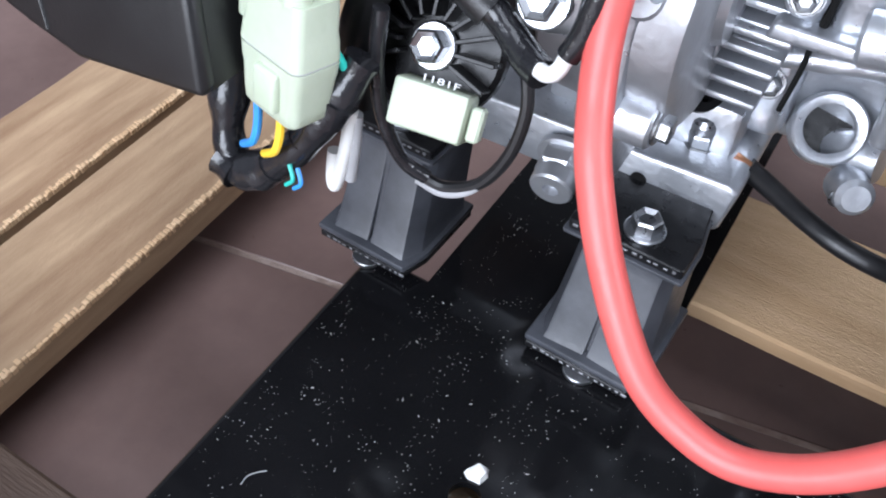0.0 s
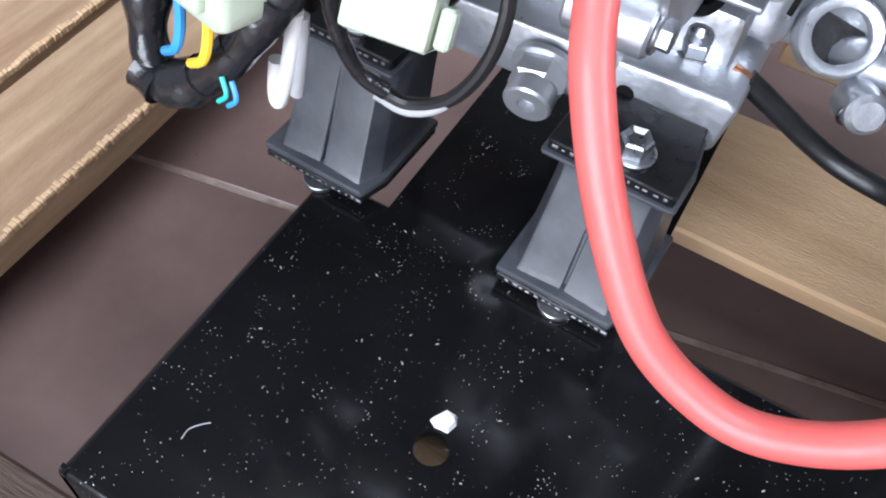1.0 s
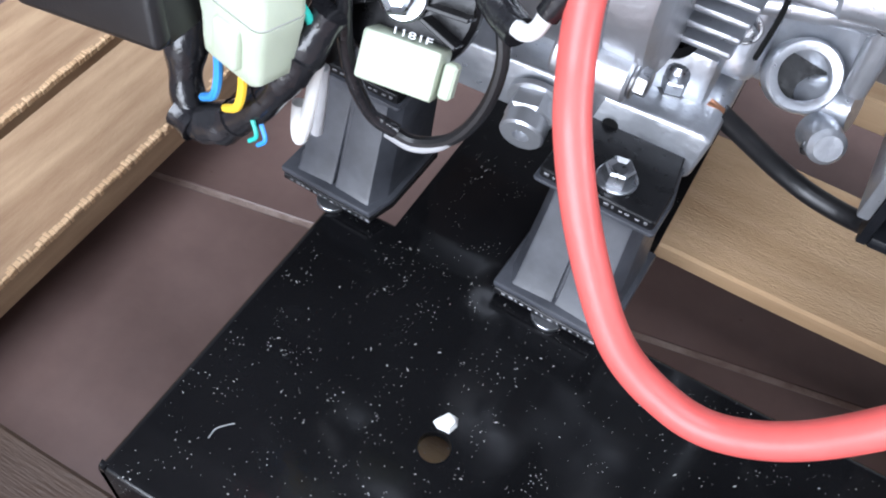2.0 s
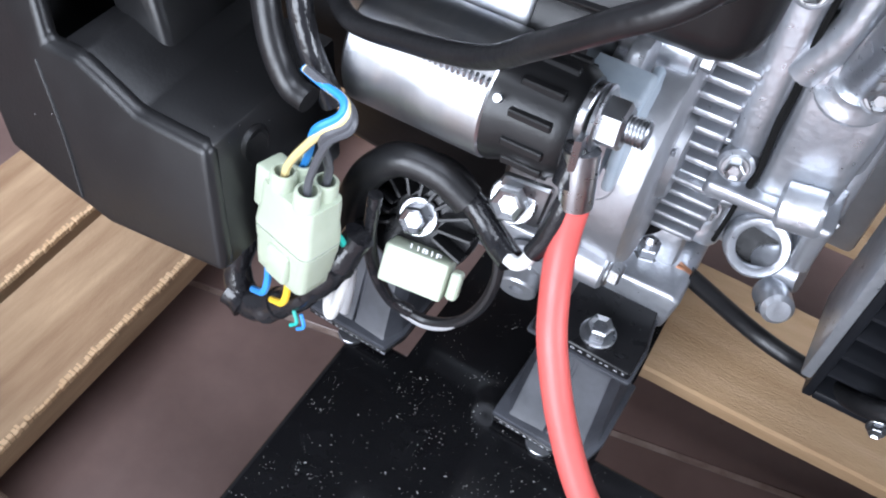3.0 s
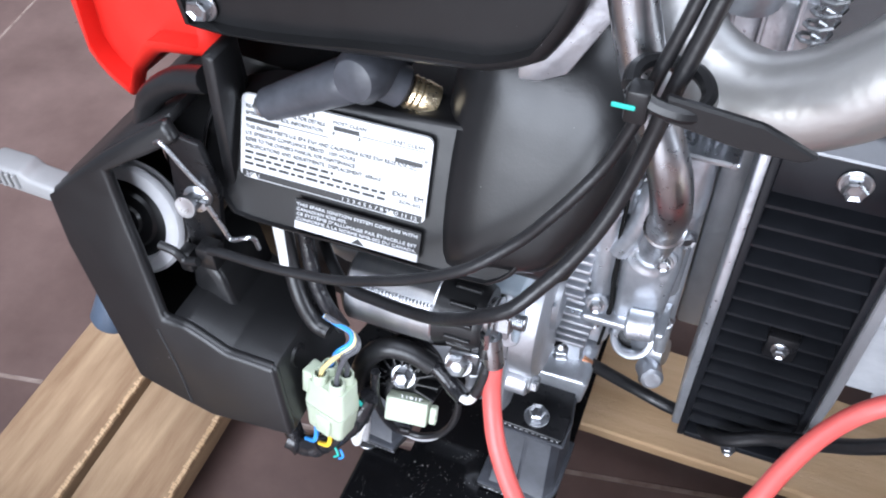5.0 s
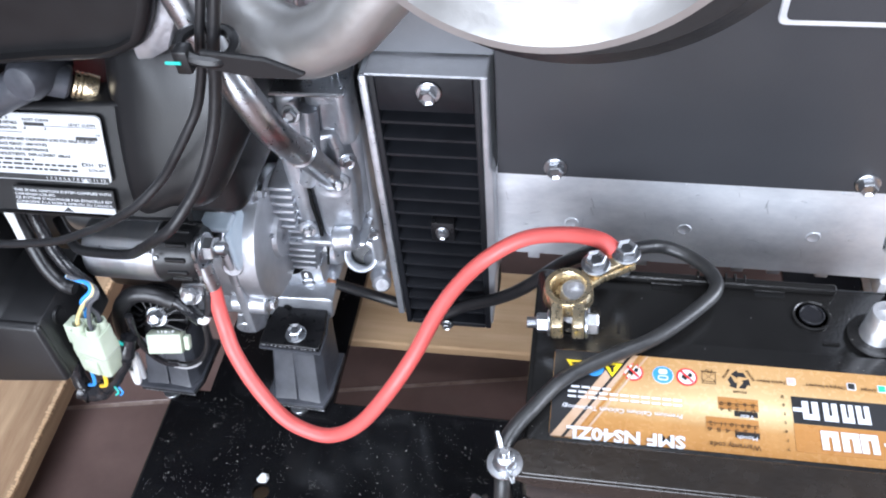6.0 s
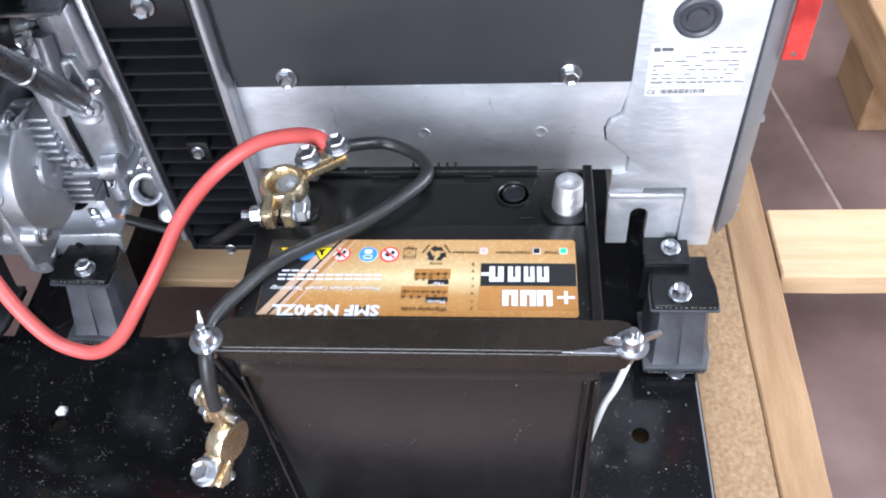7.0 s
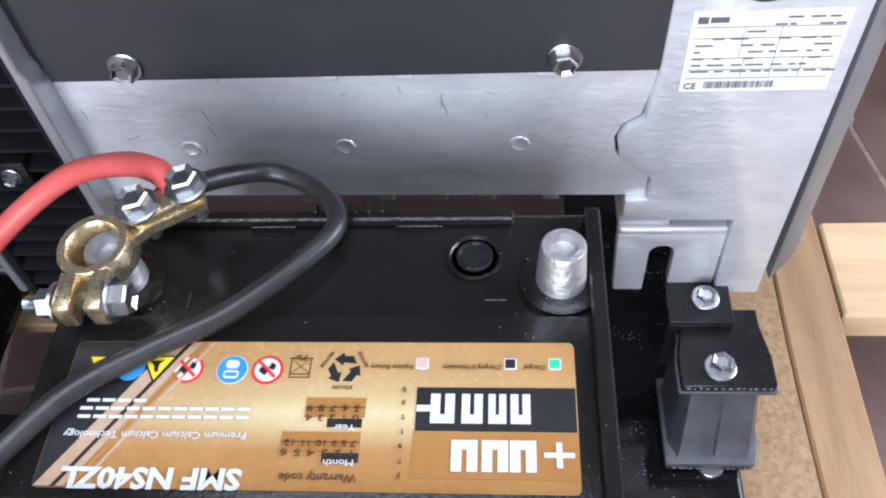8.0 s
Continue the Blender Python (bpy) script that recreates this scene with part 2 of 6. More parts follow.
def part(name, bm, material, parent=None, label="", smooth=35, local=False):
    """Links a bmesh as one mesh object under a thing or a part. Vertices are in world metres unless local."""
    me = bpy.data.meshes.new(name)
    if parent and not local:
        bmesh.ops.translate(bm, verts=bm.verts, vec=-world_base(parent))
    finish(me, bm, smooth)
    me.materials.append(material)
    ob = new(name, me)
    if parent:
        ob.parent = parent
    if label:
        ob["label"] = label
    return ob


def single(name, bm, material, label, category, group="", kind="", smooth=35):
    ob = part(name, bm, material, None, "", smooth)
    return tagged(ob, label, category, group, kind)


def box(x0, x1, y0, y1, z0, z1, bevel=0.0, seg=2, bm=None):
    own = bmesh.new()
    bmesh.ops.create_cube(own, size=1)
    for v in own.verts:
        v.co = Vector((x0 + (v.co.x + 0.5) * (x1 - x0), y0 + (v.co.y + 0.5) * (y1 - y0), z0 + (v.co.z + 0.5) * (z1 - z0)))
    if bevel:
        bmesh.ops.bevel(own, geom=own.edges[:], offset=bevel, segments=seg, affect="EDGES", profile=0.5)
    return merge(bm, own)


def merge(bm, own):
    if bm is None:
        return own
    me = bpy.data.meshes.new("tmp")
    own.to_mesh(me)
    own.free()
    bm.from_mesh(me)
    bpy.data.meshes.remove(me)
    return bm


def frame_to(p, d):
    return Matrix.Translation(p) @ Vector(d).to_track_quat("Z", "Y").to_matrix().to_4x4()


def lean(bm, z0, k):
    """Tips a body back: y grows with the height over z0."""
    for v in bm.verts:
        v.co.y += (v.co.z - z0) * k
    return bm


def lathe(p, d, profile, seg=32, bm=None):
    """A turned body: profile rows (along d, radius) from the point p."""
    own = bmesh.new()
    rings = []
    for h, r in profile:
        if r <= 1e-6:
            rings.append([own.verts.new((0, 0, h))])
        else:
            rings.append([own.verts.new((r * math.cos(2 * math.pi * i / seg), r * math.sin(2 * math.pi * i / seg), h)) for i in range(seg)])
    for a, b in zip(rings, rings[1:]):
        for i in range(seg):
            j = (i + 1) % seg
            q = [a[i % len(a)], a[j % len(a)], b[j % len(b)], b[i % len(b)]]
            q = list(dict.fromkeys(q))
            if len(q) > 2:
                own.faces.new(q)
    for ring, first in ((rings[0], True), (rings[-1], False)):
        if len(ring) > 2:
            own.faces.new(ring if not first else ring[::-1])
    bmesh.ops.transform(own, matrix=frame_to(p, d), verts=own.verts)
    return merge(bm, own)


def cyl(p, q, r, seg=24, bm=None, chamfer=0.0):
    d = Vector(q) - Vector(p)
    h = d.length
    c = chamfer or min(r, h) * 0.12
    return lathe(p, d, [(0, r - c), (c, r), (h - c, r), (h, r - c)], seg, bm)


def tube(points, r, seg=12, bm=None, steps=8, closed_ends=True, wobble=0.0):
    """A round bar or cable along a smooth line through the points."""
    pts = [Vector(p) for p in points]
    ext = [2 * pts[0] - pts[1]] + pts + [2 * pts[-1] - pts[-2]]
    line = []
    for i in range(1, len(ext) - 2):
        a, b, c, d = ext[i - 1: i + 3]
        for k in range(steps):
            t = k / steps
            line.append(0.5 * ((2 * b) + (c - a) * t + (2 * a - 5 * b + 4 * c - d) * t * t + (3 * b - a - 3 * c + d) * t ** 3))
    line.append(pts[-1])
    own = bmesh.new()
    rings, normal = [], None
    for i, p in enumerate(line):
        tangent = (line[min(i + 1, len(line) - 1)] - line[max(i - 1, 0)]).normalized()
        if normal is None:
            normal = tangent.orthogonal().normalized()
        normal = (normal - tangent * normal.dot(tangent)).normalized()
        side = tangent.cross(normal)
        rr = r * (1 + wobble * noise.noise(p * 90))
        rings.append([own.verts.new(p + rr * (math.cos(2 * math.pi * k / seg) * normal + math.sin(2 * math.pi * k / seg) * side)) for k in range(seg)])
    for a, b in zip(rings, rings[1:]):
        for k in range(seg):
            own.faces.new((a[k], a[(k + 1) % seg], b[(k + 1) % seg], b[k]))
    if closed_ends:
        own.faces.new(rings[0][::-1])
        own.faces.new(rings[-1])
    return merge(bm, own)


def prism(poly, axis, a, b, bevel=0.0, seg=2, bm=None):
    """A flat outline pushed along x, y or z from a to b. The outline holds the two other coordinates in order."""
    own = bmesh.new()

    def at(u, v, w):
        return {"x": (w, u, v), "y": (u, w, v), "z": (u, v, w)}[axis]
    lo = [own.verts.new(at(u, v, a)) for u, v in poly]
    hi = [own.verts.new(at(u, v, b)) for u, v in poly]
    own.faces.new(lo)
    own.faces.new(hi[::-1])
    for i in range(len(poly)):
        j = (i + 1) % len(poly)
        own.faces.new((lo[i], hi[i], hi[j], lo[j]))
    bmesh.ops.recalc_face_normals(own, faces=own.faces)
    if bevel:
        bmesh.ops.bevel(own, geom=own.edges[:], offset=bevel, segments=seg, affect="EDGES", profile=0.5)
    return merge(bm, own)


def rounded(x0, x1, y0, y1, r, seg=5):
    """A rectangle's outline with rounded corners."""
    out = []
    for cx, cy, a0 in ((x1 - r, y1 - r, 0), (x0 + r, y1 - r, 90), (x0 + r, y0 + r, 180), (x1 - r, y0 + r, 270)):
        for k in range(seg + 1):
            a = radians(a0 + 90 * k / seg)
            out.append((cx + r * math.cos(a), cy + r * math.sin(a)))
    return out


def loft(sections, bm=None, caps=True):
    """A skin over outlines of equal length."""
    own = bmesh.new()
    rings = [[own.verts.new(p) for p in s] for s in sections]
    n = len(rings[0])
    for a, b in zip(rings, rings[1:]):
        for i in range(n):
            own.faces.new((a[i], a[(i + 1) % n], b[(i + 1) % n], b[i]))
    if caps:
        own.faces.new(rings[0][::-1])
        own.faces.new(rings[-1])
    return merge(bm, own)


def hex_bolt(p, d, size, head=0.0, washer=True, stud=0.0, recess=True, bm=None):
    """A hexagon head with its washer, seated at p and pointing along d; size across corners."""
    head = head or size * 0.42
    bm = bm or bmesh.new()
    z = 0.0
    if washer:
        lathe(p, d, [(0, size * 0.66), (size * 0.09, size * 0.68), (size * 0.13, size * 0.62)], 20, bm)
        z = size * 0.12
    own = bmesh.new()
    rings = []
    for h, r in ((z, 0.5), (z + head * 0.86, 0.5), (z + head, 0.43)):
        rings.append([own.verts.new((size * r * math.cos(radians(60 * k + 12)), size * r * math.sin(radians(60 * k + 12)), h)) for k in range(6)])
    for a, b in zip(rings, rings[1:]):
        for k in range(6):
            own.faces.new((a[k], a[(k + 1) % 6], b[(k + 1) % 6], b[k]))
    if recess:
        inner = [own.verts.new((size * 0.27 * math.cos(radians(60 * k + 12)), size * 0.27 * math.sin(radians(60 * k + 12)), z + head * 0.8)) for k in range(6)]
        for k in range(6):
            own.faces.new((rings[-1][k], rings[-1][(k + 1) % 6], inner[(k + 1) % 6], inner[k]))
        own.faces.new(inner)
    else:
        own.faces.new(rings[-1])
    bmesh.ops.transform(own, matrix=frame_to(p, d), verts=own.verts)
    merge(bm, own)
    if stud:
        q = Vector(p) + Vector(d).normalized() * (z + head)
        prof, k = [(0, size * 0.26)], 0
        while k * size * 0.07 < stud:
            prof += [(k * size * 0.07 + size * 0.02, size * 0.29), (k * size * 0.07 + size * 0.055, size * 0.25)]
            k += 1
        lathe(q, d, prof, 14, bm)
    return bm


def lettering(name, body, size, m, material, parent, width=0.0, bold=0.0, align="LEFT"):
    """Printed words as a thin mesh; m puts the text's own plane (x along the line, y up) into the world."""
    cu = bpy.data.curves.new(name, "FONT")
    cu.body, cu.size, cu.extrude, cu.offset, cu.align_x, cu.resolution_u = body, size, 0.00012, bold, align, 2
    tmp = bpy.data.objects.new(name, cu)
    scene.collection.objects.link(tmp)
    me = bpy.data.meshes.new_from_object(tmp.evaluated_get(bpy.context.evaluated_depsgraph_get()))
    bpy.data.objects.remove(tmp)
    bpy.data.curves.remove(cu)
    me.name = name
    s = 1.0
    if width:
        xs = [v.co.x for v in me.vertices]
        s = width / max(1e-6, max(xs) - min(xs))
    me.transform(Matrix.Translation(-world_base(parent)) @ m @ Matrix.Diagonal((s, 1, 1, 1)))
    me.materials.clear()
    me.materials.append(material)
    ob = new(name, me)
    ob.parent = parent
    return ob


# ---- setting ----
FLOOR = -0.13
single("floor", box(-3.2, 3.2, -3.0, 3.2, FLOOR - 0.1, FLOOR - 0.0007), M_GROUT, "dusty grout bed under brown floor tiles", "floor", kind="structure")
# unseen walls, added to enclose the place and be reflected in the metal
for nm, dims in (("wall_north", (-3.3, 3.3, 3.2, 3.35, FLOOR, 3.1)), ("wall_west", (-3.35, -3.2, -3.0, 3.2, FLOOR, 3.1))):
    single(nm, box(*dims), M_WALL, "plain painted wall, unseen and assumed", "wall", kind="structure")
# unseen wall, opened only to let the added east fill through
bm = box(3.2, 3.35, -3.0, -0.6, FLOOR, 3.1)
box(3.2, 3.35, 2.2, 3.2, FLOOR, 3.1, bm=bm)
box(3.2, 3.35, -0.6, 2.2, FLOOR, 0.7, bm=bm)
box(3.2, 3.35, -0.6, 2.2, 2.3, 3.1, bm=bm)
single("wall_east", bm, M_WALL, "unseen painted wall with an opening made for the east fill light", "wall", kind="structure")
# unseen wall, with a doorway assumed for the front light
bm = box(-3.3, -2.1, -3.15, -3.0, FLOOR, 3.1)
box(0.9, 3.3, -3.15, -3.0, FLOOR, 3.1, bm=bm)
box(-2.1, 0.9, -3.15, -3.0, 2.6, 3.1, bm=bm)
single("wall_south", bm, M_WALL, "unseen painted wall with an assumed wide doorway", "wall", kind="structure")
# unseen ceiling, with a rooflight assumed for the light from above
bm = box(-3.3, -1.2, -3.15, 3.35, 3.1, 3.2)
box(1.5, 3.3, -3.15, 3.35, 3.1, 3.2, bm=bm)
box(-1.2, 1.5, 0.55, 3.35, 3.1, 3.2, bm=bm)
box(-1.2, 1.5, -3.15, -1.25, 3.1, 3.2, bm=bm)
single("ceiling", bm, M_WALL, "unseen ceiling with an assumed large rooflight opening", "ceiling", kind="structure")

# ---- pallet ----
pallet = thing("pallet", (0.1, 0.25, FLOOR), "worn pale timber pallet under the generator", "pallet")


def board(x0, x1, y0, y1, z0, z1, material, turn=0.0, name="board", label=""):
    """A sawn board with slightly uneven, softened edges."""
    bm = box(x0, x1, y0, y1, z0, z1, 0.0015, 1)
    long = max(x1 - x0, y1 - y0)
    axis = 0 if x1 - x0 > y1 - y0 else 1
    cuts = [e for e in bm.edges if abs((e.verts[0].co - e.verts[1].co)[axis]) > long * 0.8]
    bmesh.ops.subdivide_edges(bm, edges=cuts, cuts=14, use_grid_fill=True)
    for v in bm.verts:
        n3 = noise.noise_vector(v.co * 17)
        v.co += Vector((n3.x, n3.y, n3.z * 0.5)) * 0.0016
    c = Vector(((x0 + x1) / 2, (y0 + y1) / 2, 0))
    bmesh.ops.rotate(bm, cent=c, matrix=Matrix.Rotation(radians(turn), 3, "Z"), verts=bm.verts)
    return part(name, bm, material, pallet, label)


board(-0.379, -0.307, -0.25, 0.75, -0.098, -0.076, M_OLDWOOD, 1.5)
board(-0.467, -0.388, -0.25, 0.75, -0.098, -0.076, M_OLDWOOD, 1.5)
board(-0.13, 0.421, 0.302, 0.392, -0.041, -0.03, M_PINEX)
board(0.424, 0.4715, -0.2, 0.62, -0.055, -0.031, M_CHIPBOARD, 0, "board", "rough chipboard strip")
board(0.472, 0.508, -0.2, 0.62, -0.055, -0.03, M_PINE)
board(0.511, 1.25, 0.31, 0.389, -0.055, -0.03, M_PINEX)


def sawn_edge(x, y0, y1, z, turn, about):
    """The rough light edge that the saw left along a board: one small chip after another."""
    chips, bm, y = random.Random(int(1000 * abs(x))), bmesh.new(), y0
    while y < y1:
        w = chips.uniform(0.0022, 0.0038)
        box(x - chips.uniform(0.0030, 0.0046), x + chips.uniform(0.0002, 0.0010), y, y + w, z - 0.0040, z + chips.uniform(-0.0001, 0.0006), 0.0005, 1, bm)
        y += w + chips.uniform(-0.0003, 0.0005)
    bmesh.ops.rotate(bm, cent=(about, (y0 + y1) / 2, 0), matrix=Matrix.Rotation(radians(turn), 3, "Z"), verts=bm.verts)
    return part("sawn_edge", bm, M_PINEX, pallet, "pale rough-sawn board edge", 0)


sawn_edge(-0.307, -0.25, 0.75, -0.076, 1.5, -0.343)
sawn_edge(-0.388, -0.25, 0.75, -0.076, 1.5, -0.4275)
board(-0.02, 0.45, 0.47, 0.54, -0.052, -0.03, M_PINEX)
board(0.655, 0.74, 0.50, 1.1, -0.055, -0.0, M_PINE, 2)
board(-0.47, -0.30, -0.02, 0.06, FLOOR, -0.0985, M_OLDWOOD, 0, "bearer")
board(-0.47, -0.30, 0.45, 0.53, FLOOR, -0.0985, M_OLDWOOD, 0, "bearer")
board(0.43, 0.508, -0.15, -0.06, FLOOR, -0.0555, M_PINE, 0, "block")
board(0.43, 0.508, 0.32, 0.40, FLOOR, -0.0555, M_PINE, 0, "block")
board(0.14, 0.22, 0.315, 0.37, FLOOR, -0.0415, M_OLDWOOD, 0, "block")
board(1.1, 1.2, 0.31, 0.389, FLOOR, -0.0555, M_PINE, 0, "block")
board(0.67, 0.73, 0.6, 0.7, FLOOR, -0.0555, M_PINE, 0, "block")
board(0.146, 0.17, 0.235, 0.30, FLOOR + 0.02, -0.03, M_CHIPBOARD, 0, "block", "rough broken timber end")
board(-0.10, 0.40, 0.10, 0.19, FLOOR, -0.041, M_PINEX, 0, "bearer")

M_DARKWOOD = mat("dark_stained_timber", (0.035, 0.02, 0.014), 0.35, 0, (0.07, 0.045, 0.032), 12, 1.0, 0.25, 150, 0.5, 0.1, streak=(0.6, 6, 6))
board(-0.75, -0.166, 0.028, 0.0735, -0.075, -0.041, M_DARKWOOD, 0, "bearer", "dark stained timber bearer")
board(-0.75, -0.17, -0.03, 0.027, -0.085, -0.05, M_DARKWOOD, 0, "bearer", "dark stained timber bearer")
board(-0.72, -0.64, -0.02, 0.065, FLOOR, -0.086, M_DARKWOOD, 0, "block")
board(-0.25, -0.18, -0.02, 0.065, FLOOR, -0.086, M_DARKWOOD, 0, "block")

# ---- base plate ----
PX0, PX1, PY0, PY1 = -0.160, 0.420, 0.0715, 0.222
base_plate = thing("base_plate", (0.13, 0.147, -0.04), "glossy black steel base plate with folded edges, dusty", "base plate")
bm = bmesh.new()
T = 0.004


def holed_plate(bm, x0, x1, y0, y1, z0, z1, holes):
    """A flat plate with round holes that go through it, laid out as squares round each hole."""
    xs = sorted({x0, x1, *[h[0] + s * 2 * h[2] for h in holes for s in (-1, 1)]})
    ys0 = sorted({y0, y1, *[h[1] + s * 2 * h[2] for h in holes for s in (-1, 1)]})
    for z in (z0, z1):
        for i in range(len(xs) - 1):
            for j in range(len(ys0) - 1):
                cx, cy = (xs[i] + xs[i + 1]) / 2, (ys0[j] + ys0[j + 1]) / 2
                hit = [h for h in holes if abs(cx - h[0]) < h[2] and abs(cy - h[1]) < h[2]]
                if not hit:
                    bm.faces.new([bm.verts.new((x, y, z)) for x, y in ((xs[i], ys0[j]), (xs[i + 1], ys0[j]), (xs[i + 1], ys0[j + 1]), (xs[i], ys0[j + 1]))])
                    continue
                hx, hy, r = hit[0]
                ring = []
                for k in range(32):
                    a = 2 * math.pi * k / 32
                    c, s = math.cos(a), math.sin(a)
                    g = 2 * r / max(abs(c), abs(s))
                    ex = min(max(hx + g * c, xs[i]), xs[i + 1])
                    ey = min(max(hy + g * s, ys0[j]), ys0[j + 1])
                    ring.append(((ex, ey, z), (hx + r * c, hy + r * s, z)))
                for k in range(32):
                    a, b = ring[k], ring[(k + 1) % 32]
                    bm.faces.new([bm.verts.new(p) for p in (a[0], b[0], b[1], a[1])])
    for hx, hy, r in holes:
        for k in range(32):
            a, b = 2 * math.pi * k / 32, 2 * math.pi * (k + 1) / 32
            bm.faces.new([bm.verts.new((hx + r * math.cos(q), hy + r * math.sin(q), z)) for q, z in ((a, z0), (b, z0), (b, z1), (a, z1))])
    bmesh.ops.remove_doubles(bm, verts=bm.verts, dist=1e-6)
    return bm


holed_plate(bm, PX0 + 0.003, PX1 - 0.003, PY0 + 0.003, PY1 - 0.003, -T, 0, [(-0.062, 0.1405, 0.0062), (0.373, 0.1405, 0.0062)])
part("top_sheet", bm, M_PLATE, base_plate)


def fold(name, p, q, inward):
    """A folded edge: a quarter round at the top and a skirt that hangs down."""
    p, q, inward = Vector(p), Vector(q), Vector(inward)
    prof = [(0.003, 0.0), (0.0018, -0.0004), (0.0007, -0.0012), (0.0, -0.003), (0.0, -0.04), (0.003, -0.04), (0.003, -0.004)]
    secs = [[e + inward * u + Vector((0, 0, w)) for u, w in prof] for e in (p, q)]
    return part(name, loft(secs), M_PLATE, base_plate)


fold("front_skirt", (PX0, PY0, 0), (PX1, PY0, 0), (0, 1, 0))
fold("rear_skirt", (PX0, PY1, 0), (-0.1285, PY1, 0), (0, -1, 0))
fold("rear_skirt", (-0.0255, PY1, 0), (PX1, PY1, 0), (0, -1, 0))
fold("side_skirt", (PX0, PY0, 0), (PX0, PY1, 0), (1, 0, 0))
fold("side_skirt", (PX1, PY0, 0), (PX1, PY1, 0), (-1, 0, 0))

part("cross_member", box(-0.1285, -0.0255, PY1 - 0.003, 0.62, -0.006, 0.0), M_PLATE, base_plate)
part("cross_member", box(0.3330, PX1, PY1 - 0.003, 0.62, -0.006, -0.0004), M_PLATE, base_plate)
bm = bmesh.new()
ch = [bm.verts.new(p) for p in ((-0.0045, -0.002, 0), (-0.001, 0.0035, 0), (0.003, 0.004, 0), (0.0042, 0.001, 0), (0.003, -0.003, 0), (-0.002, -0.0035, 0))]
top = [bm.verts.new((v.co.x * 0.8, v.co.y * 0.75, 0.0028 + 0.001 * (i % 2))) for i, v in enumerate(ch)]
bm.faces.new(ch[::-1])
bm.faces.new(top)
for i in range(6):
    bm.faces.new((ch[i], ch[(i + 1) % 6], top[(i + 1) % 6], top[i]))
bmesh.ops.translate(bm, verts=bm.verts, vec=(-0.063, 0.151, 0))
single("paint_chip", bm, M_WHITE, "small white chip of plaster lying on the black plate", "debris")

cable_hair = tube([(-0.1335, 0.1, 0.0004), (-0.1335, 0.104, 0.0006), (-0.131, 0.1075, 0.0006), (-0.129, 0.1095, 0.0004)], 0.0002, 6)
single("lint", cable_hair, M_GREYPL, "short white thread of lint on the black plate", "lint")
rnd = random.Random(4)
bm = bmesh.new()
for k in range(1500):
    x, y = rnd.uniform(PX0 + 0.005, PX1 - 0.005), rnd.uniform(PY0 + 0.005, PY1 - 0.005)
    if 0.13 < x < 0.335:
        continue
    r = rnd.choice((0.00007, 0.00009, 0.0001, 0.00012, 0.00015, 0.00024))
    a = rnd.uniform(0, 6.28)
    ln = rnd.choice((1, 1, 1.5, 2.6, 4.0))
    vs = []
    for u, v in ((-1, -0.6), (0.2, -1), (1, 0.1), (0.1, 0.9)):
        u *= ln
        vs.append(bm.verts.new((x + r * (u * math.cos(a) - v * math.sin(a)), y + r * (u * math.sin(a) + v * math.cos(a)), 0.0003)))
    apex = bm.verts.new((x, y, 0.0003 + r * 0.8))
    for i in range(4):
        bm.faces.new((vs[i], vs[(i + 1) % 4], apex))
single("dust_crumbs", bm, M_DUST, "pale dust and crumbs scattered over the black plate", "dust", kind="stuff", smooth=0)


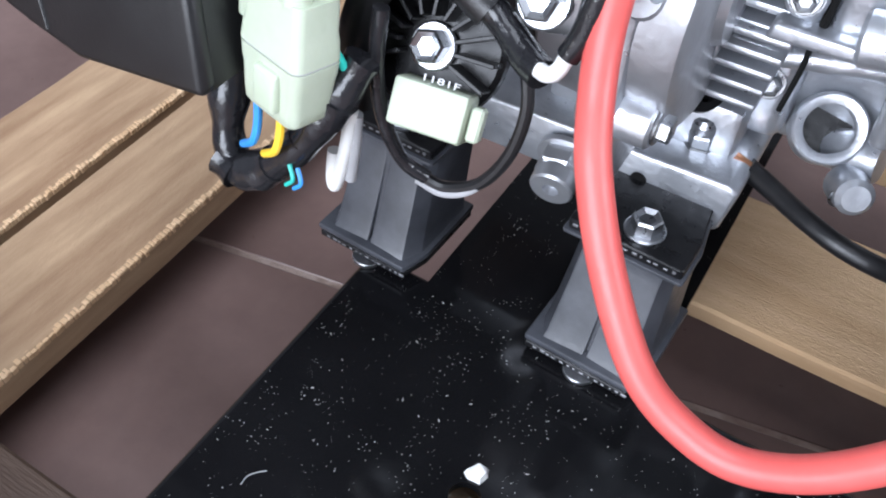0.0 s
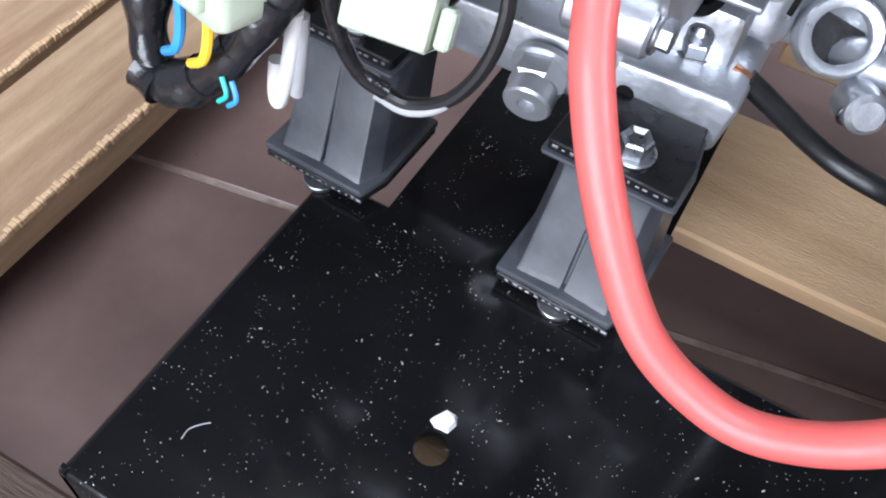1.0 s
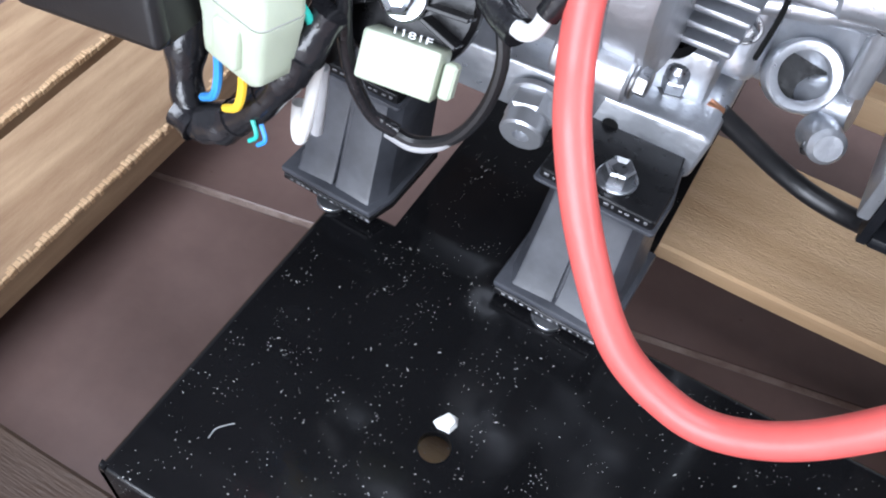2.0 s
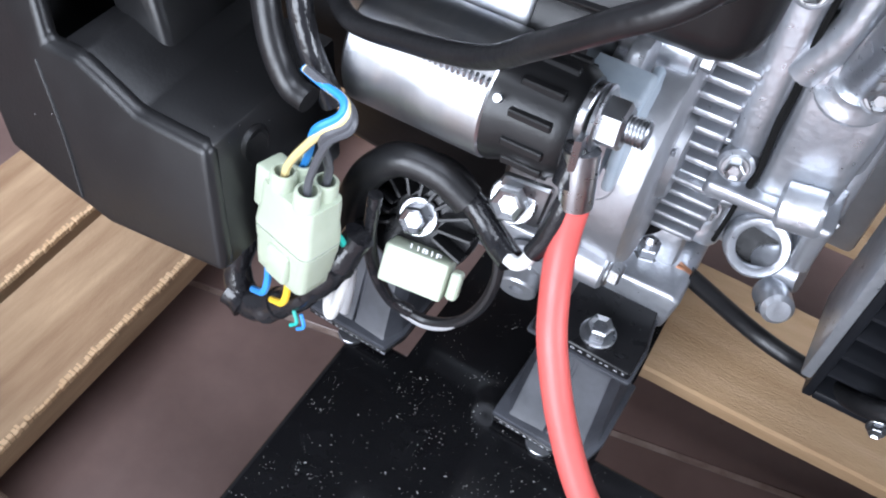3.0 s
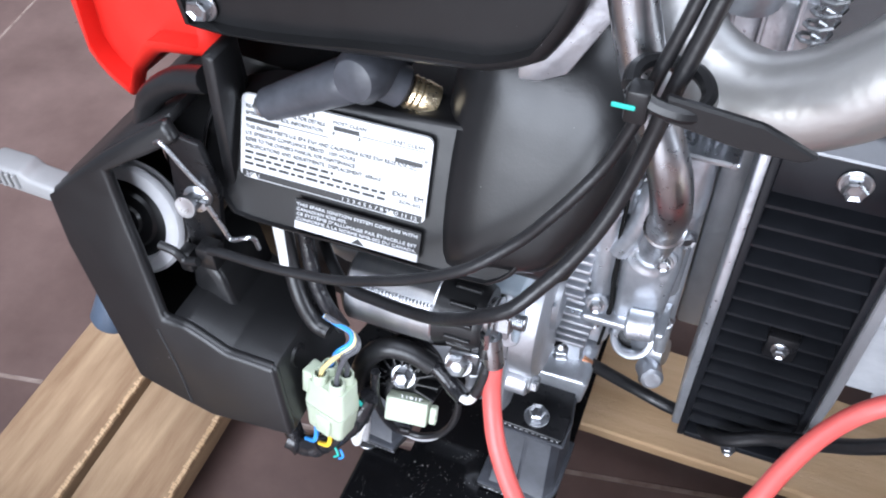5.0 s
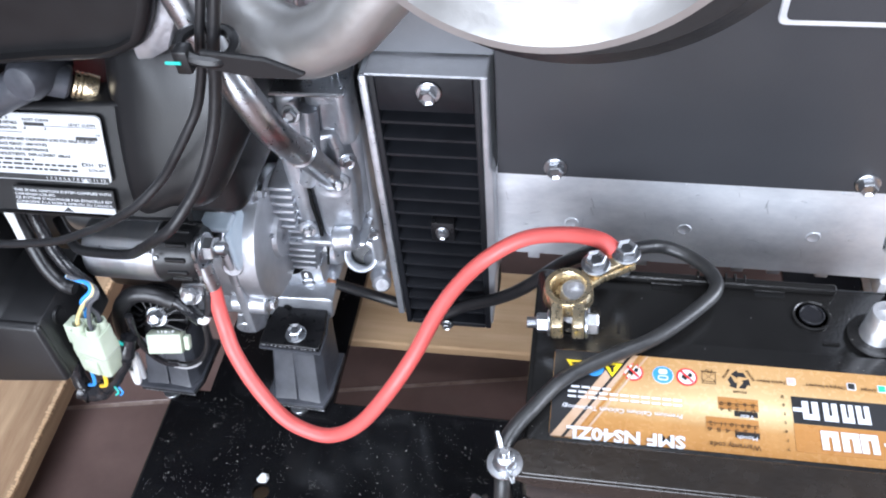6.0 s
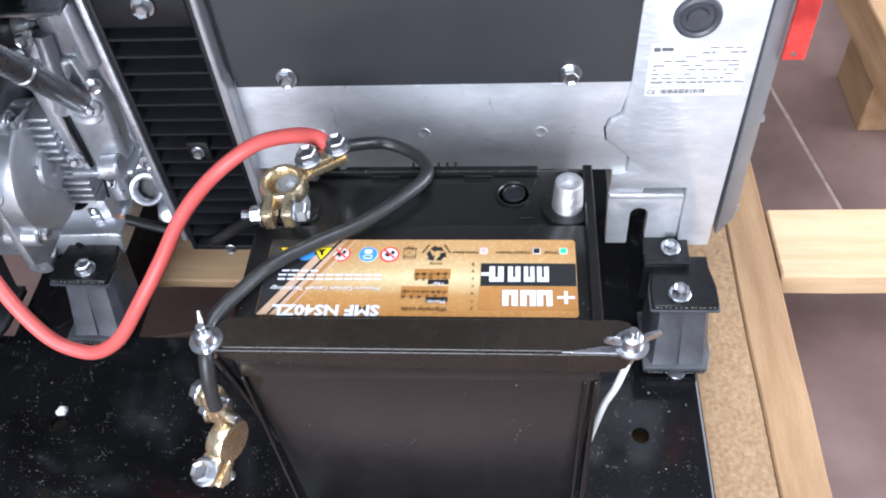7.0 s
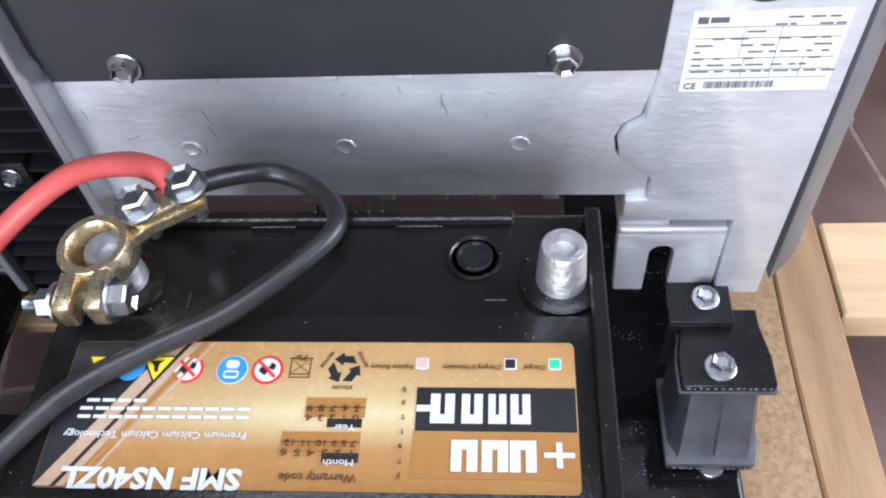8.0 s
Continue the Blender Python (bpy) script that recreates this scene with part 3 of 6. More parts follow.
# ---- anti-vibration mounts ----
def rubber_mount():
    """Built round its own base point: lower flange, waisted rubber block, upper flange and two bolts."""
    m = thing("engine_mount", (0, 0, 0), "black rubber anti-vibration mount with zinc bolts on the base plate", "engine mount", "engine mounts")
    low = [(-0.0255, -0.026), (0.0215, -0.026), (0.0255, -0.012), (0.0255, 0.026), (-0.0255, 0.026)]
    up = [(0.0222, -0.0095), (0.0232, -0.0085), (0.0232, 0.008), (0.020, 0.026), (0.020, 0.036), (-0.020, 0.036), (-0.020, 0.026), (-0.0232, 0.008), (-0.0232, -0.0085), (-0.0222, -0.0095)]
    part("lower_flange", prism([(x * 0.97, y * 0.985) for x, y in low], "z", 0.0026, 0.0058, 0.0004, 1), M_STEELBLK, m, "", 30, True)
    part("lower_pad", prism(low, "z", 0.0068, 0.0104, 0.0010, 2), M_RUBBER, m, "", 40, True)
    # black slab fills the gap under the pad and paints its shade
    part("pad_gap_shade", prism([(x * 0.9, y * 0.9) for x, y in low], "z", 0.0057, 0.0069), M_SHADE_SEALANT, m, "", 0, True)
    bm = bmesh.new()
    for sx in (-1, 1):
        secs = []
        for z, g in ((0.0104, 1.06), (0.013, 1.03), (0.022, 1.0), (0.036, 0.955), (0.05, 0.92), (0.0565, 0.93), (0.0595, 1.0)):
            sec = [(0.0006, -0.0200 * g), (0.0010, -0.0205 * g), (0.0165 * g, -0.0215 * g), (0.0176 * g, -0.0212 * g), (0.0215 * g, -0.0130 * g), (0.0218 * g, -0.0120 * g), (0.0218 * g, 0.0195 * g), (0.0206 * g, 0.0205 * g), (0.0006, 0.0205 * g)]
            secs.append([Vector((sx * x, y + 0.016 * (z - 0.0106) / 0.049, z)) for x, y in (sec if sx > 0 else sec[::-1])])
        loft(secs, bm)
    core = [[Vector((x, y + w, z)) for x, y in ((-0.001, -0.0188), (0.001, -0.0188), (0.001, 0.0188), (-0.001, 0.0188))] for z, w in ((0.0106, 0.0), (0.0595, 0.016))]
    loft(core, bm)
    part("rubber_block", bm, M_RUBBER, m, "", 40, True)
    part("upper_pad", prism([(x * 1.06, y - 0.0012 if y < 0 else y) for x, y in up], "z", 0.0594, 0.0612, 0.0006, 2), M_RUBBER, m, "", 40, True)
    part("upper_flange", prism(up, "z", 0.0613, 0.0662, 0.0006, 1), M_STEELBLK, m, "", 30, True)
    chips = random.Random(6)
    for y, z, x1 in ((-0.00975, 0.0642, 0.021), (-0.0257, 0.0044, 0.021)):
        x = -x1
        while x < x1:
            w = chips.uniform(0.0008, 0.0026)
            part("worn_edge", box(x, x + w, y - 0.0002, y + 0.0006, z - 0.0007, z + chips.uniform(0.0, 0.0007), 0.0002, 1), M_WORN, m, "", 0, True)
            x += w + chips.uniform(0.0005, 0.0022)
    part("top_bolt", hex_bolt((0.003, 0.001, 0.0663), (0, 0, 1), 0.0118, 0.0062), M_ZINC, m, "zinc hexagon bolt", 30, True)
    part("foot_nut", cyl((0, -0.0225, 0.0003), (0, -0.0225, 0.0025), 0.0072, 20), M_ZINC, m, "zinc washer face", 30, True)
    return m


mount = rubber_mount()
mount.matrix_basis = pose(-0.0500, 0.2365, 0, 0, 0, -2)
copy_thing(mount, pose(-0.158, 0.2395, 0, 0, 0, -2))
rear = copy_thing(mount, pose(0.4035, 0.2165, 0))
for piece in rear.children:
    if piece.name.startswith("top_bolt"):
        piece.location.x -= 0.0065

# ---- battery ----
battery = thing("car_battery", (0.232, 0.14, 0), "black lead-acid starter battery with an orange top label", "battery")
BX0, BX1, BY0, BY1 = 0.137, 0.327, 0.077, 0.2025
secs = []
for z, i in ((0.0005, 0.006), (0.004, 0.004), (0.175, 0.0005), (0.178, 0.0)):
    secs.append([Vector((x, y, z)) for x, y in rounded(BX0 + i, BX1 - i, BY0 + i, BY1 - i, 0.004, 3)])
bm = loft(secs)
part("case", bm, M_BATTERY, battery)
bm = prism(rounded(BX0 - 0.0015, BX1 + 0.0015, BY0 - 0.0015, BY1 + 0.0015, 0.005), "z", 0.1782, 0.2045, 0.0012)
box(BX0 + 0.001, BX1 - 0.004, BY0 + 0.002, 0.1575, 0.2046, 0.2075, 0.001, 2, bm)
box(BX1 - 0.0045, BX1 + 0.001, BY0, BY1, 0.2046, 0.2105, 0.0008, 1, bm)
box(BX0 + 0.02, BX1 - 0.03, BY1 - 0.004, BY1 + 0.001, 0.2046, 0.209, 0.0008, 1, bm)
for k in range(6):
    box(0.223 + 0.005 * k, 0.2242 + 0.005 * k, BY1 - 0.002, BY1 + 0.002, 0.203, 0.211, 0.0003, 1, bm)
part("lid", bm, M_BATTERY, battery)
# no slot is cut: a black strip paints its shade on the lid
for x in (0.207, 0.262):
    part("vent_slot", box(x - 0.008, x + 0.008, 0.1945, 0.1975, 0.2044, 0.2050, 0.0003, 1), M_SHADE_SEALANT, battery, "black strip painted as the shade of a slot")
    part("slot_lip", box(x - 0.0088, x + 0.0088, 0.1978, 0.1988, 0.2044, 0.2056, 0.0003, 1), M_BATTERY, battery)
for x in (BX0 + 0.0005, BX1 - 0.0075, BX1 - 0.0022):
    part("corner_rail", prism([(x, BY0 + 0.002), (x + 0.0016, BY0 + 0.002), (x + 0.0016, BY0 - 0.0014), (x, BY0 - 0.0014)], "z", 0.004, 0.177, 0.0004, 1), M_BATTERY, battery)
for x in (BX1 + 0.0004,):
    for y in (BY0 + 0.004, BY0 + 0.011):
        part("corner_rail", box(x - 0.002, x + 0.0012, y, y + 0.0016, 0.004, 0.177, 0.0004, 1), M_BATTERY, battery)
bm = lathe((0.2828, 0.184, 0.2046), (0, 0, 1), [(0, 0.0066), (0.0012, 0.0066), (0.0014, 0.0058), (0.0006, 0.0054), (0.0004, 0.0)], 28)
part("indicator_eye", bm, M_TAPE, battery, "clear charge indicator eye")
bm = lathe((0.2828, 0.184, 0.2047), (0, 0, 1), [(0, 0.0102), (0.0007, 0.0102), (0.0009, 0.0092), (0.0004, 0.0084), (0.0, 0.0082)], 28)
part("indicator_ring", bm, M_BATTERY, battery)
part("plus_mark", box(0.1808, 0.1822, 0.1625, 0.1695, 0.2045, 0.2051, 0.0002, 1), M_BATTERY, battery)
part("minus_mark", box(0.2865, 0.2945, 0.1652, 0.1668, 0.2045, 0.2052, 0.0002, 1), M_BATTERY, battery)
for x, nm in ((0.313, "negative_post"), (0.157, "positive_post")):
    part(nm + "_base", lathe((x, 0.1728, 0.2046), (0, 0, 1), [(0, 0.0145), (0.0018, 0.0142), (0.0022, 0.0125), (0.003, 0.0105)], 32), M_BATTERY, battery)
    part(nm, lathe((x, 0.1728, 0.2066), (0, 0, 1), [(0, 0.0088), (0.0004, 0.0092), (0.001, 0.0088), (0.0188, 0.0077), (0.0198, 0.0070), (0.0198, 0.0050), (0.0158, 0.0045), (0.0155, 0.0)], 32), M_LEAD, battery, "dull grey lead post")

# top label with its print, read from the far side
LZ = 0.2076
lx0, lx1, ly0, ly1 = 0.1485, 0.316, 0.0948, 0.1465
label = part("top_label", prism(rounded(lx0, lx1, ly0, ly1, 0.002), "z", LZ, LZ + 0.0003), M_ORANGE, battery, "orange and black printed label")


def mark(x0, x1, y0, y1, material, name="print_block", dz=0.0):
    part(name, box(x0, x1, y0, y1, LZ + 0.0003 + dz, LZ + 0.0005 + dz), material, label, "", 0)


def slant(x0, w, y0, y1, lean, material, dz=0.0):
    part("print_stripe", prism([(x0, y0), (x0 + w, y0), (x0 + w + lean, y1), (x0 + lean, y1)], "z", LZ + 0.0003 + dz, LZ + 0.0005 + dz), material, label, "", 0)


def battery_text(name, body, size, x, y, material, width=0.0, dz=0.0003, bold=0.0):
    lettering(name, body, size, pose(x, y, LZ + 0.00045 + dz, 0, 0, 180), material, label, width, bold)


# black corner field and the slanting stripes
part("print_field", prism([(lx0 + 0.0002, ly0 + 0.0002), (0.1585, ly0 + 0.0002), (0.1905, ly1 - 0.0002), (lx0 + 0.0002, ly1 - 0.0002)], "z", LZ + 0.0003, LZ + 0.0005), M_INK, label, "", 0)
SLOPE = 0.0325
slant(0.1492, 0.0052, ly0 + 0.0003, ly1 - 0.0003, SLOPE, M_STRIPE, 0.0002)
slant(0.1562, 0.0028, ly0 + 0.0003, ly1 - 0.0003, SLOPE, M_STRIPE, 0.0002)
slant(0.1600, 0.0016, ly0 + 0.0003, ly1 - 0.0003, SLOPE, M_ORANGEDK, 0.0002)
slant(0.1630, 0.0012, ly0 + 0.0003, ly1 - 0.0003, SLOPE, M_STRIPE, 0.0002)
mark(0.2656, lx1 - 0.0003, 0.1147, 0.1298, M_INK)
mark(0.2652, lx1 - 0.0003, 0.0993, 0.1144, M_ORANGEDK)


def shape(pts, dz=0.0003):
    part("logo_shape", prism(pts, "z", LZ + 0.0004 + dz, LZ + 0.0005 + dz), M_PRINTWHITE, label, "", 0)


def strokes(x, y, rows, w, h):
    """A plain mark out of bars on a unit square; x runs towards the lower numbers, as the print is upside down."""
    for u0, v0, u1, v1 in rows:
        shape([(x - u0 * w, y + (1 - v0) * h), (x - u1 * w, y + (1 - v0) * h), (x - u1 * w, y + (1 - v1) * h), (x - u0 * w, y + (1 - v1) * h)])


# the maker's mark as plain white bars in two rows
strokes(0.3145, 0.1030, [(0, 0.4, 1, 0.6), (0.4, 0, 0.6, 0.395), (0.4, 0.605, 0.6, 1)], 0.0092, 0.0082)
for x in (0.3030, 0.2945, 0.2852):
    strokes(x, 0.1015, [(0, 0, 0.4, 1), (0.41, 0.0, 0.59, 0.3), (0.6, 0, 1, 1)], 0.0080, 0.0102)
for x, w in ((0.3015, 0.0062), (0.2940, 0.0056), (0.2866, 0.0066), (0.2778, 0.0076)):
    strokes(x, 0.1172, [(0, 0, 0.4, 1), (0.41, 0.7, 0.59, 1), (0.6, 0, 1, 1)], w, 0.0102)
strokes(0.2702, 0.1212, [(0, 0, 1, 1)], 0.0044, 0.0022)

battery_text("type_line", "SMF NS40ZL", 0.0092, 0.2138, 0.1010, M_PRINTWHITE, 0.0570, bold=0.00035)
battery_text("small_line", "Premium Calcium Calcium Technology", 0.0034, 0.2130, 0.1133, M_PRINTWHITE, 0.059)
for x0, x1, y in ((0.1565, 0.213, 0.1178), (0.1565, 0.213, 0.1207), (0.158, 0.176, 0.1236)):
    x = x0
    while x < x1:
        mark(x, x + 0.0042, y, y + 0.0011, M_PRINTWHITE, "print_bar", 0.0004)
        x += 0.0052
battery_text("warranty_line", "Warranty code", 0.0040, 0.2490, 0.1003, M_BROWNINK, 0.0237)
mark(0.2375, 0.2489, 0.1040, 0.1070, M_INK)
mark(0.2378, 0.2489, 0.1156, 0.1186, M_INK)
battery_text("month_word", "Month", 0.0029, 0.2478, 0.1046, M_PRINTWHITE, 0.0092, 0.0006)
battery_text("year_word", "Year", 0.0029, 0.2470, 0.1162, M_PRINTWHITE, 0.0070, 0.0006)
for x0, x1, y0 in ((0.224, 0.2489, 0.1072), (0.2303, 0.2496, 0.1190)):
    mark(x0, x1, y0, y0 + 0.0068, M_ORANGEDK)
    mark(x0, x1, y0 + 0.0033, y0 + 0.0035, M_BROWNINK, "print_bar", 0.0002)
for row, (y, w) in zip(("1 2 3 4 5 6", "7 8 9 10 11 12", "0 1 2 3 4", "5 6 7 8 9"), ((0.1078, 0.0225), (0.1111, 0.0225), (0.1196, 0.0170), (0.1229, 0.0170))):
    battery_text("number_row", row, 0.0031, 0.2480, y, M_BROWNINK, w, 0.0006)
for k, ch in enumerate("yrettab"):
    battery_text("side_letter", ch, 0.0030, 0.2622, 0.1003 + 0.0049 * k, M_BROWNINK)
for x, c, w in ((0.3096, M_SIGNGRN, "Charged"), (0.2953, M_INK, "Charging Is Necessary"), (0.2667, M_SIGNPALE, "Replace Battery")):
    part("state_frame", prism(rounded(x - 0.0021, x + 0.0021, 0.1364, 0.1406, 0.0007, 3), "z", LZ + 0.0003, LZ + 0.0005), M_PRINTWHITE, label, "", 0)
    mark(x - 0.0016, x + 0.0016, 0.1369, 0.1401, c, "state_mark", 0.0002)
    battery_text("state_line", w, 0.0023, x - 0.0029, 0.1378, M_BROWNINK, 0.00085 * len(w) + 0.001)


def flat(name, pts, material, dz):
    part(name, prism(pts, "z", LZ + 0.0003 + dz, LZ + 0.0004 + dz), material, label, "", 0)


def sign(x, y, forbid):
    """A round safety sign: a prohibition ring with its slash, or a blue disc with a pale pictogram."""
    part("sign_disc", cyl((x, y, LZ + 0.0003), (x, y, LZ + 0.0005), 0.0053, 36), M_SIGNRED if forbid else M_PRINTWHITE, label, "", 0)
    part("sign_face", cyl((x, y, LZ + 0.0005), (x, y, LZ + 0.0006), 0.0043 if forbid else 0.0050, 36), M_PRINTWHITE if forbid else M_SIGNBLUE, label, "", 0)
    if forbid:
        flat("sign_glyph", [(x - 0.0028, y - 0.0006), (x - 0.0006, y - 0.0022), (x + 0.0004, y - 0.0004), (x - 0.0008, y + 0.0012), (x - 0.0022, y + 0.0008)], M_INK, 0.0004)
        flat("sign_glyph", [(x + 0.0004, y + 0.0006), (x + 0.0022, y - 0.0002), (x + 0.0028, y + 0.0016), (x + 0.0012, y + 0.0026)], M_INK, 0.0004)
        flat("sign_slash", [(x - 0.0033, y + 0.0026), (x - 0.0026, y + 0.0033), (x + 0.0033, y - 0.0026), (x + 0.0026, y - 0.0033)], M_SIGNRED, 0.0006)
    else:
        flat("sign_glyph", rounded(x - 0.0026, x + 0.0026, y - 0.0034, y - 0.0004, 0.0012, 4), M_PRINTWHITE, 0.0004)
        flat("sign_glyph", rounded(x - 0.0022, x + 0.0022, y + 0.0003, y + 0.0034, 0.0012, 4), M_PRINTWHITE, 0.0004)
        flat("sign_slash", rounded(x - 0.0020, x + 0.0020, y - 0.0026, y - 0.0013, 0.0006, 3), M_SIGNBLUE, 0.0006)


sign(0.2157, 0.1358, True)
sign(0.2038, 0.1358, False)
sign(0.1888, 0.1360, True)
part("sign_disc", cyl((0.1692, 0.1365, LZ + 0.0005), (0.1692, 0.1365, LZ + 0.0008), 0.0050, 32), M_SIGNBLUE, label, "", 0)
for x in (0.1783, 0.1598):
    flat("warning_edge", [(x - 0.0062, 0.1408), (x + 0.0062, 0.1408), (x, 0.1302)], M_INK, 0.0004)
    flat("warning_triangle", [(x - 0.0051, 0.1401), (x + 0.0051, 0.1401), (x, 0.1316)], M_SIGNYEL, 0.0006)
    flat("warning_glyph", [(x - 0.0026, 0.1385), (x + 0.0022, 0.1388), (x + 0.0006, 0.1372), (x + 0.0008, 0.1345), (x - 0.0004, 0.1345), (x - 0.0010, 0.1368)], M_INK, 0.0008)
for k in range(3):
    a = radians(90 + 120 * k)
    c = Vector((0.2412, 0.1364))
    pts = []
    for u, v in ((0.0020, -0.0040), (0.0048, -0.0026), (0.0048, 0.0002), (0.0061, 0.0006), (0.0036, 0.0036), (0.0012, 0.0006), (0.0024, 0.0004)):
        pts.append((c.x + u * math.cos(a) - v * math.sin(a), c.y + u * math.sin(a) + v * math.cos(a)))
    flat("recycling_arrow", pts, M_INK, 0)
    b = Matrix.Translation((c.x, c.y, LZ + 0.0005)) @ Matrix.Rotation(a - radians(90), 4, "Z") @ Matrix.Translation((-0.0032, -0.0074, 0))
    lettering("recycling_word", "RECYCLE", 0.0017, b, M_BROWNINK, label, 0.0064)
for x0, x1, y0, y1 in ((0.2232, 0.2300, 0.1330, 0.1333), (0.2232, 0.2300, 0.1342, 0.1345), (0.2232, 0.2235, 0.1330, 0.1398), (0.2297, 0.2300, 0.1330, 0.1398), (0.2226, 0.2306, 0.1400, 0.1404)):
    mark(x0, x1, y0, y1, M_BROWNINK)
for k in (-1, 1):
    flat("bin_cross", [(0.2266 - k * 0.0032, 0.1346), (0.2266 - k * 0.0029, 0.1346), (0.2266 + k * 0.0032, 0.1398), (0.2266 + k * 0.0029, 0.1398)], M_BROWNINK, 0)
battery_text("bin_word", "Pb", 0.0030, 0.2286, 0.1412, M_BROWNINK, 0.0036)

# ---- battery hold-down ----
hold = thing("battery_clamp_bar", (0.235, 0.07, 0.2), "bent black steel hold-down bar with wing nuts over the battery edge", "clamp bar")


bm = bmesh.new()
prism(rounded(0.1315, 0.3425, 0.0708, 0.0895, 0.008, 6), "z", 0.2117, 0.2135, 0.0004, 1, bm)
prism([(0.1325, 0.2116), (0.1345, 0.2065), (0.1425, 0.2025), (0.18, 0.1995), (0.315, 0.196), (0.332, 0.1965), (0.3385, 0.2), (0.3415, 0.2116)], "y", 0.0700, 0.0718, 0.0004, 1, bm)
part("angle_bar", bm, mat("brown_black_bar_paint", (0.009, 0.0075, 0.0065), 0.26, 0, (0.024, 0.017, 0.012), 18, 1.2, 0.1, 300), hold)
part("bare_edge", prism([(0.306, 0.0699), (0.336, 0.0694), (0.336, 0.0745), (0.325, 0.0735)], "z", 0.2134, 0.2139, 0.0001, 1), M_ZINC, hold, "bare worn metal by the fold")
for x, turn in ((0.1292, 112), (0.3398, 10)):
    y = 0.0745
    nut = part("wing_nut", lathe((x, y, 0.2136), (0, 0, 1), [(0, 0.0085), (0.0012, 0.0085), (0.0014, 0.0058), (0.0075, 0.0048), (0.0082, 0.0036)], 24), M_ZINC, hold, "zinc wing nut and washer")
    c, s = math.cos(radians(turn)), math.sin(radians(turn))
    for k in (-1, 1):
        bm = bmesh.new()
        prof = [(0.003, 0.001), (0.0055, 0.0012), (0.0130, 0.0052), (0.0142, 0.0072), (0.0125, 0.0090), (0.0085, 0.0078), (0.0045, 0.0058), (0.003, 0.005)]
        lo = [bm.verts.new((x + k * u * c + 0.001 * s, y + k * u * s - 0.001 * c, 0.2140 + w)) for u, w in prof]
        hi = [bm.verts.new((x + k * u * c - 0.001 * s, y + k * u * s + 0.001 * c, 0.2140 + w)) for u, w in prof]
        bm.faces.new(lo)
        bm.faces.new(hi[::-1])
        for i in range(len(prof)):
            j = (i + 1) % len(prof)
            bm.faces.new((lo[i], hi[i], hi[j], lo[j]))
        bmesh.ops.bevel(bm, geom=bm.edges[:], offset=0.0004, segments=2, affect="EDGES")
        part("wing", bm, M_ZINC, nut)
    k = 1 if x < 0.2 else -1
    part("stud", cyl((x, y, 0.2), (x, y, 0.2262), 0.0024, 14), M_ZINC, hold, "threaded rod end")
    if k < 0:
        part("rod", tube([(x, y, 0.2), (x - 0.004, 0.0745, 0.175), (0.334, 0.0881, 0.1343), (0.3335, 0.102, 0.088), (0.3335, 0.1177, 0.036), (0.334, 0.128, 0.001)], 0.0019, 12), M_WHITE, hold, "white sleeved hook rod")
    else:
        part("rod", tube([(x, y, 0.2), (0.1305, 0.083, 0.15), (0.131, 0.095, 0.08), (0.131, 0.115, 0.001)], 0.0021, 12), M_STEELBLK, hold, "dark hook rod")

# ---- alternator ----
alt = thing("alternator", (0.25, 0.35, 0.07), "aluminium and black sheet-clad alternator with a slatted air grille", "alternator")
AY = 0.266
# filler body; black so the gaps in the cladding look shaded
part("core", box(0.06, 0.43, 0.285, 0.5, 0.145, 0.36, 0.01), M_SHADE_SEALANT, alt, "inner body painted black as shade")
# aluminium lower skin, slightly bowed, with knock-out marks
poly = [(0.1035, 0.1455), (0.3585, 0.1425), (0.3587, 0.156), (0.352, 0.163), (0.3425, 0.171), (0.341, 0.181), (0.3435, 0.189), (0.351, 0.1945), (0.3565, 0.224), (0.1035, 0.224)]
part("lower_skin", prism(poly, "y", AY, AY + 0.003, 0.0006, 1), M_ALUSHEET, alt, "bare aluminium lower panel")
part("under_lip", box(0.104, 0.356, AY + 0.0035, AY + 0.05, 0.1435, 0.1465, 0.001, 1), M_ALUSHEET, alt)
for x in (0.152, 0.2225, 0.30):
    part("pressed_dot", lathe((x, AY, 0.178), (0, -1, 0), [(0, 0.0046), (0.0006, 0.0043), (0.0007, 0.0036), (0.0003, 0.003), (0.0003, 0.0)], 24), M_ALUSHEET, alt)
for x in (0.172, 0.222, 0.253, 0.31):
    part("clip_tab", box(x - 0.0035, x + 0.0035, AY - 0.0012, AY + 0.001, 0.2165, 0.2205, 0.0008, 2), M_ALUSHEET, alt)
for x in (0.128, 0.1995, 0.236, 0.262, 0.285, 0.315):
    part("under_tab", box(x - 0.004, x + 0.004, AY + 0.0035, AY + 0.006, 0.136, 0.1434, 0.0006, 1), M_ALUSHEET, alt)
scr = random.Random(9)
for k in range(26):
    x, z, a, ln = scr.uniform(0.11, 0.34), scr.uniform(0.15, 0.214), radians(scr.choice((75, 82, 95, 20, 160))), scr.uniform(0.002, 0.009)
    bm = box(-ln / 2, ln / 2, AY - 0.00022, AY + 0.0005, -0.00012, 0.00012)
    bmesh.ops.rotate(bm, cent=(0, 0, 0), matrix=Matrix.Rotation(a, 3, "Y"), verts=bm.verts)
    bmesh.ops.translate(bm, verts=bm.verts, vec=(x, 0, z))
    part("scratch", bm, M_ZINC, bpy.data.objects["lower_skin"], "", 0)
